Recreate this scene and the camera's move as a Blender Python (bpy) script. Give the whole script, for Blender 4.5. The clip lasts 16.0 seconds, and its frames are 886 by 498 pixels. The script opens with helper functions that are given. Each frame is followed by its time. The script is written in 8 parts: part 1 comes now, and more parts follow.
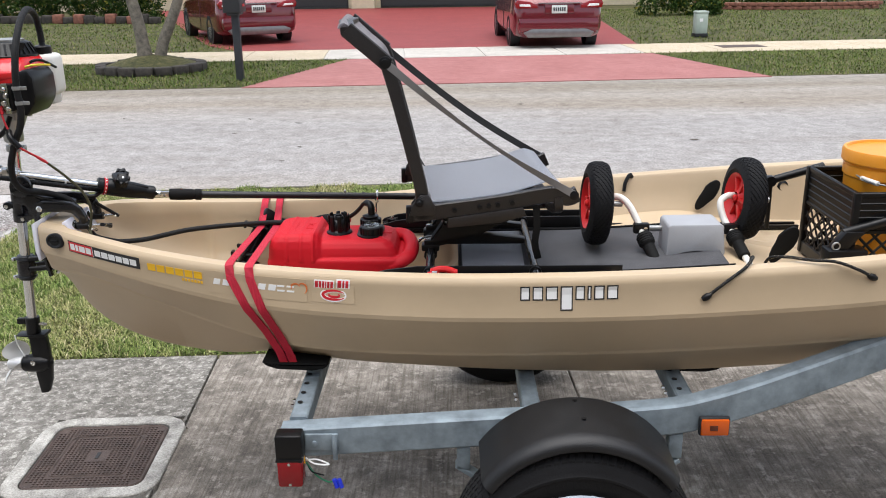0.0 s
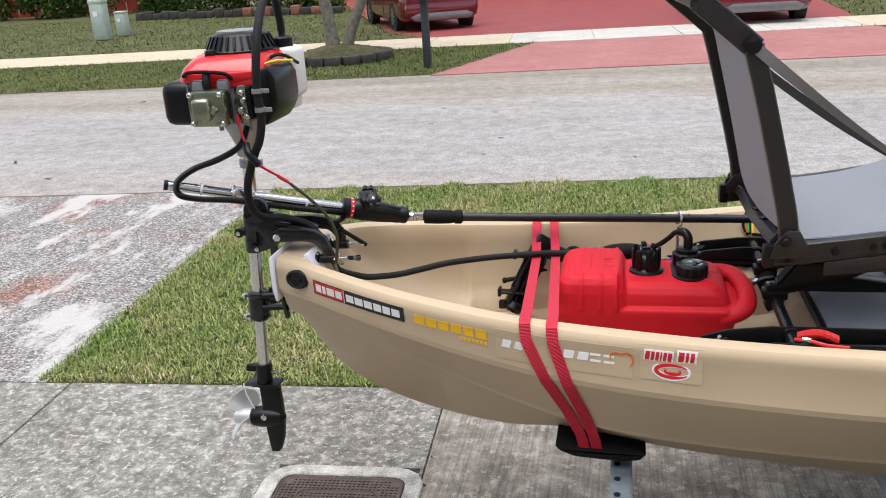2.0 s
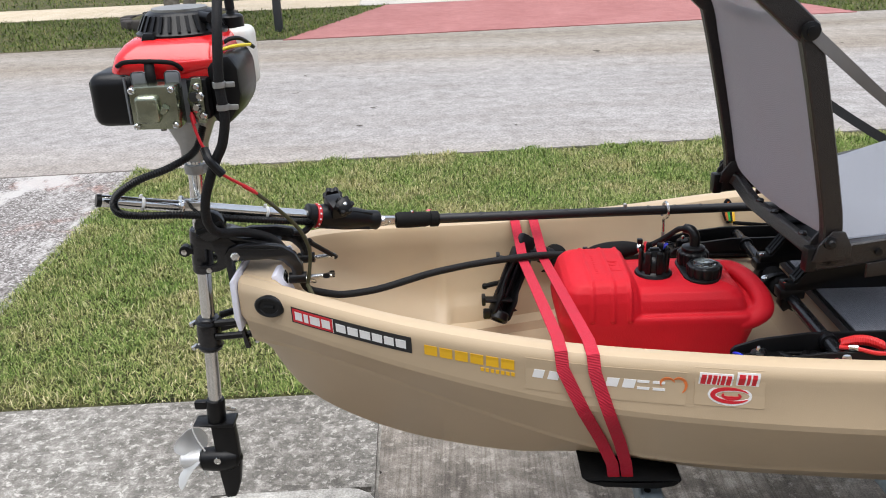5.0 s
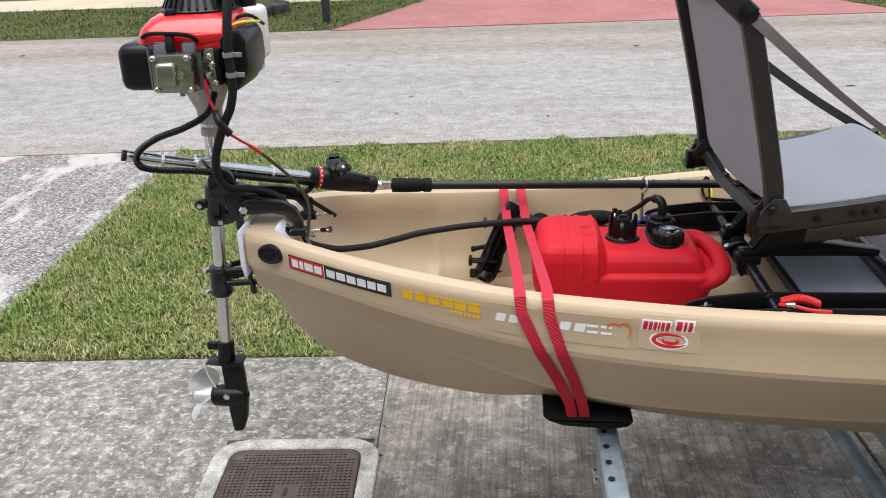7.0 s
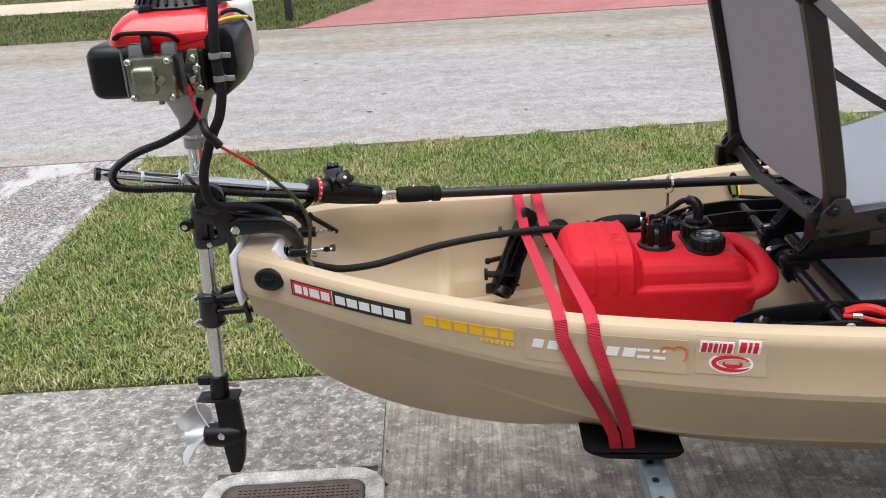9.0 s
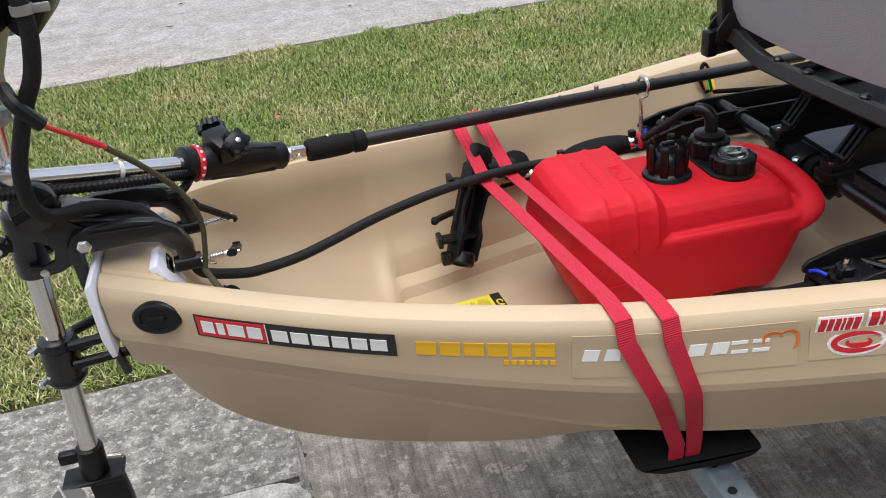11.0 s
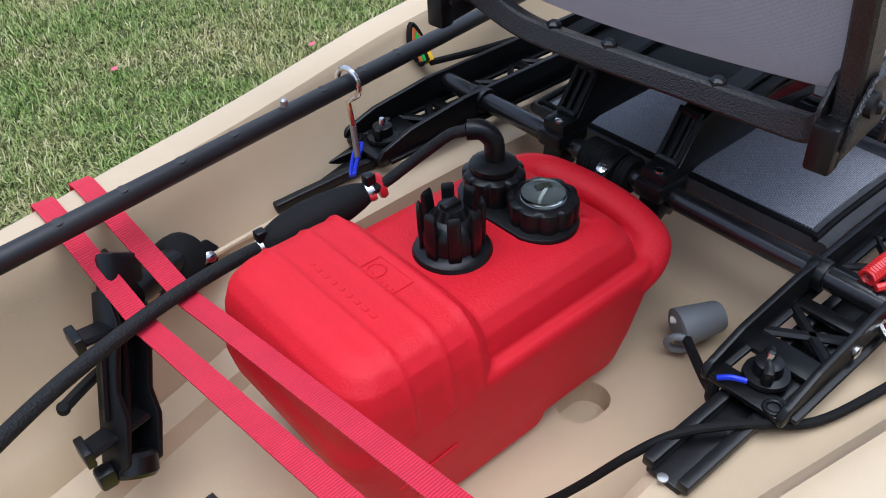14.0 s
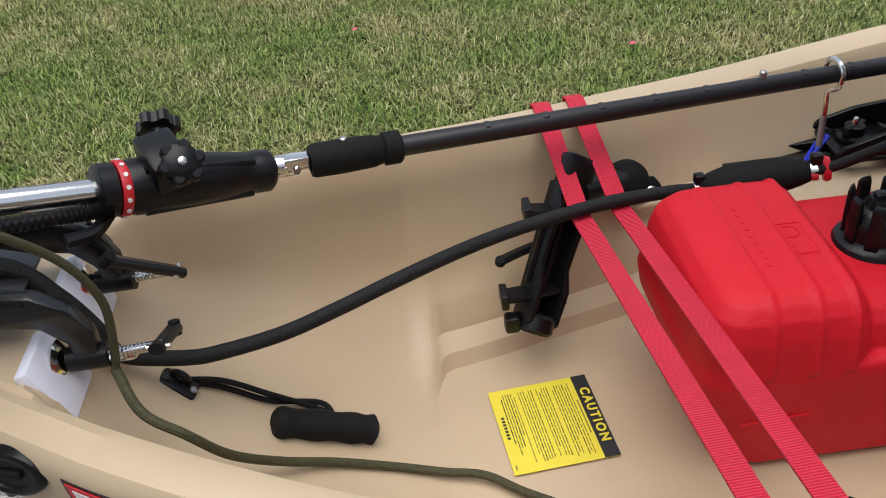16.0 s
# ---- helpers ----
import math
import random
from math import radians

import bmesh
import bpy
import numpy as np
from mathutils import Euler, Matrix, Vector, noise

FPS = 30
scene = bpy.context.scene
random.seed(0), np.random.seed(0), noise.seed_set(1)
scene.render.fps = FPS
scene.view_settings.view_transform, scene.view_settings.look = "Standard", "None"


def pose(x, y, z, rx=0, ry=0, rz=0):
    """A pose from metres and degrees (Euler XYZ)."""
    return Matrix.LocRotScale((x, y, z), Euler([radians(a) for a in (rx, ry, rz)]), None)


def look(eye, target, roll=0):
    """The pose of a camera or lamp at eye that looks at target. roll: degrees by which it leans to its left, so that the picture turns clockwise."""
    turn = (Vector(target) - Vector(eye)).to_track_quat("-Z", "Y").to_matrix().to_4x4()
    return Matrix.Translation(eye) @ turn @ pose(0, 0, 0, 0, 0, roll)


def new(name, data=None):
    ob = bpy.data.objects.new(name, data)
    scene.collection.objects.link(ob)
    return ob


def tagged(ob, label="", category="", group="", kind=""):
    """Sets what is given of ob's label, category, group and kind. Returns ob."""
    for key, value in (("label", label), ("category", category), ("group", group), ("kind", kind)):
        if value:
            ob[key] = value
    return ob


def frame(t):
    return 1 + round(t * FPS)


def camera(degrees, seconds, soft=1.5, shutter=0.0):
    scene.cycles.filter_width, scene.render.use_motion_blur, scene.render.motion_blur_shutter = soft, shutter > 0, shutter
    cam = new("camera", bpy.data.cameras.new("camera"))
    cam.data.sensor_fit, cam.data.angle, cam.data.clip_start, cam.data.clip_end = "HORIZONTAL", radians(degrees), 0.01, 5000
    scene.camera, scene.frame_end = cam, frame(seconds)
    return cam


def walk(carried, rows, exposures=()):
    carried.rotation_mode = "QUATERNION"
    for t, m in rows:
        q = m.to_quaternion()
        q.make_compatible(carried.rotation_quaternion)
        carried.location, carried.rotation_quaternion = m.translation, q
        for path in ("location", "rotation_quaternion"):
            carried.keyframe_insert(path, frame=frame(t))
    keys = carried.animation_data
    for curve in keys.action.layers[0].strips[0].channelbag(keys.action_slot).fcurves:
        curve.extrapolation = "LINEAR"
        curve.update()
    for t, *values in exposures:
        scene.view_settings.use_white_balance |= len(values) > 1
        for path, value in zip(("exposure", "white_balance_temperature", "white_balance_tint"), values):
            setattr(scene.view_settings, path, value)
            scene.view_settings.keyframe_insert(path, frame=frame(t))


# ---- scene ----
cam = camera(54.3, 16.0, 1.0)
PATH = [
    (0, (1.167, -2.522, 1.671), (1.133, -0.623, 1.044), -0.8),
    (0.5, (1.137, -2.366, 1.653), (0.761, -0.504, 1.027), -1.8),
    (1, (1.075, -2.231, 1.641), (0.561, -0.398, 1.027), -2.0),
    (1.5, (0.9, -2.092, 1.629), (0.41, -0.256, 1.005), -3.2),
    (2, (0.756, -1.934, 1.624), (0.344, -0.088, 0.976), -3.7),
    (2.5, (0.671, -1.74, 1.61), (0.236, 0.1, 0.957), -4.6),
    (3, (0.575, -1.671, 1.614), (0.14, 0.141, 0.887), -5.7),
    (3.5, (0.453, -1.709, 1.642), (0.158, 0.116, 0.879), -4.6),
    (4, (0.4, -1.707, 1.648), (0.299, 0.142, 0.895), -2.7),
    (4.2, (0.401, -1.692, 1.653), (0.333, 0.162, 0.907), -2.6),
    (6.3, (0.429, -1.802, 1.649), (0.381, 0.051, 0.898), -2.4),
    (6.5, (0.468, -1.839, 1.656), (0.399, 0.014, 0.908), -2.1),
    (7, (0.55, -1.903, 1.646), (0.388, -0.057, 0.892), -2.0),
    (7.5, (0.572, -1.916, 1.646), (0.366, -0.074, 0.894), -2.7),
    (8, (0.547, -1.887, 1.642), (0.376, -0.038, 0.898), -3.4),
    (8.2, (0.521, -1.849, 1.641), (0.376, 0.004, 0.901), -3.6),
    (10.3, (0.32, -1.428, 1.54), (0.269, 0.342, 0.61), -3.1),
    (10.5, (0.298, -1.365, 1.532), (0.258, 0.388, 0.57), -3.8),
    (11, (0.22, -1.153, 1.523), (0.524, 0.547, 0.517), -5.9),
    (11.5, (0.216, -0.982, 1.517), (0.858, 0.596, 0.468), -7.4),
    (12, (0.325, -0.813, 1.481), (1.037, 0.71, 0.397), -7.9),
    (12.5, (0.372, -0.684, 1.461), (1.184, 0.737, 0.311), -8.0),
    (13, (0.361, -0.526, 1.427), (1.335, 0.738, 0.22), -7.1),
    (13.3, (0.36, -0.481, 1.418), (1.376, 0.707, 0.17), -5.9),
    (13.5, (0.353, -0.467, 1.416), (1.383, 0.697, 0.158), -4.8),
    (14, (0.385, -0.501, 1.424), (1.361, 0.716, 0.171), -2.9),
    (14.5, (0.463, -0.575, 1.43), (1.344, 0.743, 0.21), -3.3),
    (15, (0.481, -0.607, 1.426), (1.197, 0.833, 0.236), -3.8),
    (15.6, (0.412, -0.638, 1.431), (0.752, 0.938, 0.248), -5.1),
    (16, (0.347, -0.655, 1.435), (0.41, 0.956, 0.251), -5.6),
]
EXPOSURES = [(0, 0.68, 6400, 10), (10.5, 0.66, 6400, 10), (12.0, 0.60, 6200, 10), (12.8, 0.60, 5600, 10), (14.5, 0.66, 5550, 10), (15.2, 0.60, 6100, 10), (15.6, 0.52, 6350, 10), (16, 0.30, 6400, 10)]
walk(cam, [(t, look(eye, target, roll)) for t, eye, target, roll in PATH], EXPOSURES)

# ---- world and sun: a bright overcast noon ----
world = bpy.data.worlds.new("sky")
scene.world = world
world.use_nodes = True
wn, wl = world.node_tree.nodes, world.node_tree.links
sky = wn.new("ShaderNodeTexSky")
sky.sky_type, sky.sun_disc, sky.sun_elevation, sky.sun_rotation = "NISHITA", False, radians(83.5), radians(194)
veil = wn.new("ShaderNodeHueSaturation")
veil.inputs["Saturation"].default_value = 0.45
wl.new(sky.outputs[0], veil.inputs["Color"])
wl.new(veil.outputs[0], wn["Background"].inputs[0])
wn["Background"].inputs[1].default_value = 0.15
sun = new("sun", bpy.data.lights.new("sun", "SUN"))
sun.data.energy, sun.data.angle, sun.data.color = 2.5, radians(65), (1.0, 0.968, 0.93)
sun.matrix_world = look((-0.15, -0.65, 6), (0, 0, 0))


# ---- materials ----
def ramp(n, l, fac, stops):
    r = n.new("ShaderNodeValToRGB")
    e = r.color_ramp.elements
    while len(e) < len(stops):
        e.new(0.5)
    for k, (p, c) in zip(e, stops):
        k.position, k.color = p, (*c, 1)
    l.new(fac, r.inputs["Fac"])
    return r.outputs["Color"]


def tex(n, l, co, scale, detail=4, stretch=(1, 1, 1), kind="noise"):
    mp = n.new("ShaderNodeMapping")
    mp.inputs["Scale"].default_value = stretch
    l.new(co, mp.inputs["Vector"])
    t = n.new("ShaderNodeTexNoise" if kind == "noise" else "ShaderNodeTexVoronoi")
    t.inputs["Scale"].default_value = scale
    if kind == "noise":
        t.inputs["Detail"].default_value, t.inputs["Roughness"].default_value = detail, 0.6
    l.new(mp.outputs[0], t.inputs["Vector"])
    return t.outputs[0]


def blend(n, l, fac, a, b, mode="MIX"):
    m = n.new("ShaderNodeMix")
    m.data_type, m.blend_type = "RGBA", mode
    for k, v in ((0, fac), (6, a), (7, b)):
        if isinstance(v, (int, float)):
            m.inputs[k].default_value = v
        elif isinstance(v, tuple):
            m.inputs[k].default_value = (*v, 1)
        else:
            l.new(v, m.inputs[k])
    return m.outputs[2]


def shell(name, rough=0.6, metal=0.0, spec=0.5):
    m = bpy.data.materials.new(name)
    m.use_nodes = True
    n, l = m.node_tree.nodes, m.node_tree.links
    b = n["Principled BSDF"]
    b.inputs["Roughness"].default_value, b.inputs["Metallic"].default_value = rough, metal
    b.inputs["Specular IOR Level"].default_value = spec
    return m, n, l, b, n.new("ShaderNodeTexCoord").outputs["Object"]


def relief(n, l, b, height, strength, dist=0.004):
    bp = n.new("ShaderNodeBump")
    bp.inputs["Strength"].default_value, bp.inputs["Distance"].default_value = strength, dist
    l.new(height, bp.inputs["Height"])
    l.new(bp.outputs["Normal"], b.inputs["Normal"])


def gloss(n, l, b, fac, lo, hi):
    g = n.new("ShaderNodeMapRange")
    g.inputs[3].default_value, g.inputs[4].default_value = lo, hi
    l.new(fac, g.inputs[0])
    l.new(g.outputs[0], b.inputs["Roughness"])


def mat(name, color, rough=0.6, metal=0.0, var=0.12, scale=9.0, bump=0.1, fine=150.0, spec=0.5, coat=0.0):
    m, n, l, b, co = shell(name, rough, metal, spec)
    big = tex(n, l, co, scale, 5)
    col = ramp(n, l, big, [(0.3, tuple(c * (1 - var) for c in color)), (0.7, tuple(min(1, c * (1 + var)) for c in color))])
    l.new(col, b.inputs["Base Color"])
    sm = tex(n, l, co, fine, 3)
    if bump:
        relief(n, l, b, sm, bump)
    gloss(n, l, b, big, max(0.03, rough * 0.85), min(1, rough * 1.15))
    b.inputs["Coat Weight"].default_value = coat
    return m


def mottled(name, stops, s1, s2, rough=0.9, bump=0.5, fine=120, stretch=(1, 1, 1), speck=None, speck_scale=90):
    """Stone-like ground: two scales of stain, fine speckle and relief."""
    m, n, l, b, co = shell(name, rough, 0, 0.3)
    a = tex(n, l, co, s1, 6, stretch)
    c = tex(n, l, co, s2, 6)
    mixed = n.new("ShaderNodeMath")
    mixed.operation = "MULTIPLY_ADD"
    mixed.inputs[1].default_value = 0.5
    l.new(a, mixed.inputs[0])
    hal = n.new("ShaderNodeMath")
    hal.operation = "MULTIPLY"
    hal.inputs[1].default_value = 0.5
    l.new(c, hal.inputs[0])
    l.new(hal.outputs[0], mixed.inputs[2])
    col = ramp(n, l, mixed.outputs[0], stops)
    f = tex(n, l, co, fine, 4, stretch)
    col = blend(n, l, 0.5, col, ramp(n, l, f, [(0.35, (0.28, 0.28, 0.28)), (0.65, (1.0, 1.0, 1.0))]), "MULTIPLY")
    if speck:
        v = tex(n, l, co, speck_scale, kind="voronoi")
        col = blend(n, l, ramp(n, l, v, [(0.12, (0.8, 0.8, 0.8)), (0.3, (0, 0, 0))]), col, speck)
    l.new(col, b.inputs["Base Color"])
    relief(n, l, b, f, bump, 0.006)
    return m


def hammered(name, color):
    """Hammered paint: pebbled dark lacquer; the sky caught on its little domes is partly painted in."""
    m, n, l, b, co = shell(name, 0.3, 0.0, 0.6)
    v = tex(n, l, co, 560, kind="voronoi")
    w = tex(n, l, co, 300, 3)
    # glint on dome centres and shade at their rims, put into the colour
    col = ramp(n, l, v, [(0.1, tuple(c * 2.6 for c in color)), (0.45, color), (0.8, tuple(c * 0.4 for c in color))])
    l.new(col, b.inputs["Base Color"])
    mx = n.new("ShaderNodeMath")
    mx.operation = "SUBTRACT"
    l.new(w, mx.inputs[0])
    l.new(v, mx.inputs[1])
    relief(n, l, b, mx.outputs[0], 0.5, 0.0014)
    return m


TAN = mat("tan_polyethylene", (0.505, 0.388, 0.252), 0.42, var=0.06, scale=5, bump=0.08, fine=420)
RED_TANK = mat("red_polyethylene", (0.55, 0.007, 0.017), 0.56, var=0.08, bump=0.2, fine=330, spec=0.28)
BLACK = mat("black_plastic", (0.005, 0.005, 0.0055), 0.34, var=0.2, bump=0.05, spec=0.3)
BLACK_GLOSS = mat("black_anodised_tube", (0.008, 0.008, 0.009), 0.26, var=0.15, bump=0.02, spec=0.6)
POLE_BLACK = mat("satin_black_pole", (0.010, 0.010, 0.0115), 0.46, var=0.15, bump=0.03, spec=0.5)
BLACK_MATTE = mat("black_rubber", (0.008, 0.008, 0.008), 0.75, var=0.3, bump=0.25, spec=0.18)
GUARD = mat("black_guard_plastic", (0.0075, 0.0075, 0.0082), 0.46, var=0.35, scale=14, bump=0.25, fine=260, spec=0.42)
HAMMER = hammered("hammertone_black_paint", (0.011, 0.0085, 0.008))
GALV = mat("galvanised_steel", (0.215, 0.26, 0.29), 0.6, 0.2, var=0.35, scale=16, bump=0.15, fine=60)
CHROME = mat("bright_steel", (0.72, 0.72, 0.70), 0.16, 1.0, var=0.06, bump=0.0)
ALU = mat("cast_aluminium", (0.36, 0.36, 0.35), 0.42, 0.8, var=0.1, scale=30, bump=0.2)
ZINC = mat("olive_zinc_plate", (0.30, 0.32, 0.24), 0.26, 0.95, var=0.25, scale=25, bump=0.05)
RED_SHELL = mat("glossy_red_shroud", (0.60, 0.012, 0.014), 0.2, var=0.04, bump=0.0, coat=0.4)
WHITE_PLASTIC = mat("milky_white_plastic", (0.72, 0.71, 0.66), 0.45, var=0.05, bump=0.05)
WHITE_PAD = mat("white_pad_plastic", (0.72, 0.72, 0.80), 0.5, var=0.05)
BLUE = mat("blue_plastic", (0.01, 0.03, 0.55), 0.4)
YELLOW = mat("yellow_vinyl", (0.80, 0.45, 0.01), 0.45, var=0.05, bump=0.0)
LABEL_YELLOW = mat("yellow_label", (0.72, 0.60, 0.04), 0.5, var=0.06, bump=0.0)
WHITE = mat("white_vinyl", (0.78, 0.78, 0.76), 0.45, var=0.04, bump=0.0)
INK = mat("black_ink", (0.012, 0.012, 0.012), 0.5, var=0.1, bump=0.0)
PRINT = mat("faded_print", (0.16, 0.13, 0.02), 0.5, var=0.2, bump=0.0)
CRIMSON = mat("red_vinyl", (0.55, 0.015, 0.025), 0.45, var=0.05, bump=0.0)
ORANGE = mat("orange_vinyl", (0.65, 0.17, 0.04), 0.45, var=0.05, bump=0.0)
CLEAR = mat("clear_backing_film", (0.488, 0.376, 0.245), 0.36, var=0.04, bump=0.0)
OLIVE = mat("olive_cord", (0.05, 0.047, 0.018), 0.7, var=0.4, scale=300, bump=0.4, fine=500)
GREY_PLASTIC = mat("grey_plastic", (0.16, 0.17, 0.18), 0.5, var=0.08)
GREY_PAINT = mat("light_grey_foam", (0.33, 0.34, 0.36), 0.7, var=0.06)
MAT_GREY = mat("charcoal_foam_mat", (0.075, 0.075, 0.08), 0.6, var=0.15, scale=20, bump=0.3, fine=300, spec=0.15)
BUCKET = mat("orange_yellow_bucket", (0.72, 0.28, 0.015), 0.4, var=0.05)
AMBER = mat("amber_lens", (0.62, 0.10, 0.008), 0.15, var=0.1, bump=0.0)
RED_LENS = mat("red_lens", (0.22, 0.004, 0.007), 0.15, var=0.1, bump=0.0)
GREY_WEB = mat("grey_webbing", (0.24, 0.235, 0.235), 0.8, var=0.1, bump=0.4, fine=600)
# the grey webbing again, with the far strap's shade put into the colour
SHADED_WEB = mat("shaded_grey_webbing", (0.02, 0.02, 0.02), 0.8, var=0.1, bump=0.4, fine=600)
TYRE = mat("tyre_rubber", (0.009, 0.009, 0.010), 0.7, var=0.25, bump=0.3, spec=0.2)
RIM_RED = mat("red_wheel_plastic", (0.62, 0.02, 0.02), 0.4)
CAR_RED = mat("dark_red_car_paint", (0.13, 0.005, 0.013), 0.2, 0.25, var=0.03, bump=0.0, coat=0.8)
CAR_GLASS = mat("tinted_car_glass", (0.015, 0.017, 0.02), 0.06, var=0.05, bump=0.0, spec=0.8)
CAR_BLACK = mat("car_trim_black", (0.015, 0.015, 0.016), 0.5)
CAR_SILVER = mat("silver_trim", (0.20, 0.19, 0.19), 0.3, 0.6)
PLATE = mat("pale_plate", (0.62, 0.66, 0.62), 0.4)
PALE_GREEN = mat("pale_green_cabinet", (0.38, 0.44, 0.38), 0.55, var=0.1, scale=6)
BARK = mat("bark", (0.16, 0.14, 0.11), 0.9, var=0.45, scale=14, bump=0.9, fine=60)
DARK_STONE = mat("dark_weathered_block", (0.045, 0.038, 0.032), 0.9, var=0.5, scale=9, bump=0.8, fine=50)
RUST_STONE = mat("rusty_block", (0.22, 0.09, 0.06), 0.9, var=0.4, scale=9, bump=0.8, fine=50)
STUCCO = mat("cream_stucco", (0.62, 0.52, 0.36), 0.9, var=0.08, bump=0.5)
TAUPE = mat("taupe_stucco", (0.33, 0.28, 0.22), 0.9, var=0.08, bump=0.5)
GARAGE = mat("dark_garage_panel", (0.035, 0.032, 0.032), 0.6, var=0.15)
ROOF = mat("roof_tile", (0.22, 0.12, 0.08), 0.85, var=0.25)
FENCE_RED = mat("red_fence_board", (0.36, 0.045, 0.03), 0.8, var=0.25, scale=5)
MAIL_DARK = mat("dark_grey_post", (0.03, 0.033, 0.037), 0.6, var=0.2)
COVER = mat("brown_cast_cover", (0.085, 0.06, 0.05), 0.65, 0.2, var=0.35, scale=18, bump=0.5)

def concrete(name, dark, mid, light, blotch, streak=0.0):
    """Weathered concrete: broad damp stains, crisp lichen blotches, worn pale paste, pits and fine grit."""
    m, n, l, b, co = shell(name, 0.92, 0, 0.25)

    def noise(scale, detail, rough, stretch=(1, 1, 1)):
        t = tex(n, l, co, scale, detail, stretch)
        t.node.inputs["Roughness"].default_value = rough
        return t
    broad = noise(0.9, 4, 0.55)
    spots = noise(blotch, 12, 0.8)
    paste = noise(blotch * 2.3, 8, 0.7)
    col = ramp(n, l, spots, [(0.36, dark), (0.47, tuple((a + c) / 2 for a, c in zip(dark, mid))), (0.53, mid), (0.68, light)])
    col = blend(n, l, ramp(n, l, paste, [(0.54, (0, 0, 0)), (0.60, (0.75, 0.75, 0.75))]), col, light)
    col = blend(n, l, 1.0, col, ramp(n, l, broad, [(0.36, (0.74, 0.72, 0.70)), (0.62, (1.06, 1.05, 1.04))]), "MULTIPLY")
    if streak:
        lines = noise(34, 6, 0.6, (2.6, 0.10, 1))
        col = blend(n, l, streak, col, ramp(n, l, lines, [(0.38, (0.55, 0.53, 0.50)), (0.52, (1, 1, 1)), (0.66, (1.25, 1.24, 1.22))]), "MULTIPLY")
    grit = noise(210, 5, 0.7)
    col = blend(n, l, 0.7, col, ramp(n, l, grit, [(0.36, (0.55, 0.54, 0.53)), (0.5, (1, 1, 1)), (0.64, (1.3, 1.29, 1.27))]), "MULTIPLY")
    pits = tex(n, l, co, 95, kind="voronoi")
    col = blend(n, l, ramp(n, l, pits, [(0.05, (0.6, 0.6, 0.6)), (0.13, (0, 0, 0))]), col, tuple(c * 0.5 for c in dark))
    l.new(col, b.inputs["Base Color"])
    mx = n.new("ShaderNodeMath")
    mx.operation = "MULTIPLY_ADD"
    mx.inputs[1].default_value = 0.6
    l.new(grit, mx.inputs[0])
    l.new(spots, mx.inputs[2])
    relief(n, l, b, mx.outputs[0], 0.8, 0.007)
    return m


SLAB = concrete("weathered_concrete", (0.11, 0.104, 0.092), (0.26, 0.248, 0.226), (0.56, 0.54, 0.50), 17.0)
BROOM = concrete("broomed_concrete", (0.15, 0.134, 0.117), (0.285, 0.258, 0.226), (0.455, 0.42, 0.375), 7.0, 0.6)
CURB = mottled("concrete_collar", [(0.36, (0.24, 0.23, 0.21)), (0.5, (0.46, 0.44, 0.40)), (0.64, (0.64, 0.62, 0.57))], 6, 20, fine=160)
def apron_material():
    """Washed-out pebble paving: grey and faded red stones in dark joints, worn pale in long streaks."""
    m, n, l, b, co = shell("worn_pebble_apron", 0.9, 0, 0.25)
    v = n.new("ShaderNodeTexVoronoi")
    v.inputs["Scale"].default_value = 92
    bend = tex(n, l, co, 40, 3)
    vm = n.new("ShaderNodeVectorMath")
    vm.operation = "MULTIPLY_ADD"
    vm.inputs[1].default_value = (0.03, 0.03, 0.03)
    l.new(bend, vm.inputs[0])
    l.new(co, vm.inputs[2])
    l.new(vm.outputs[0], v.inputs["Vector"])
    tone = n.new("ShaderNodeSeparateColor")
    l.new(v.outputs["Color"], tone.inputs[0])
    stone = ramp(n, l, tone.outputs[0], [(0.0, (0.10, 0.09, 0.082)), (0.4, (0.24, 0.222, 0.21)), (0.75, (0.36, 0.34, 0.325)), (1.0, (0.56, 0.54, 0.52))])
    red = ramp(n, l, tex(n, l, co, 1.7, 7), [(0.53, (1, 1, 1)), (0.60, (1.0, 0.72, 0.66)), (0.68, (0.98, 0.52, 0.46))])
    col = blend(n, l, 1.0, stone, red, "MULTIPLY")
    col = blend(n, l, ramp(n, l, v.outputs["Distance"], [(0.45, (0, 0, 0)), (0.75, (0.8, 0.8, 0.8))]), col, (0.07, 0.06, 0.055))
    worn = tex(n, l, co, 2.6, 10, (1.0, 0.42, 1))
    worn.node.inputs["Roughness"].default_value = 0.72
    col = blend(n, l, ramp(n, l, worn, [(0.50, (0, 0, 0)), (0.57, (0.85, 0.85, 0.85))]), col, (0.47, 0.45, 0.43))
    l.new(col, b.inputs["Base Color"])
    relief(n, l, b, v.outputs["Distance"], -0.7, 0.010)
    return m


APRON = apron_material()


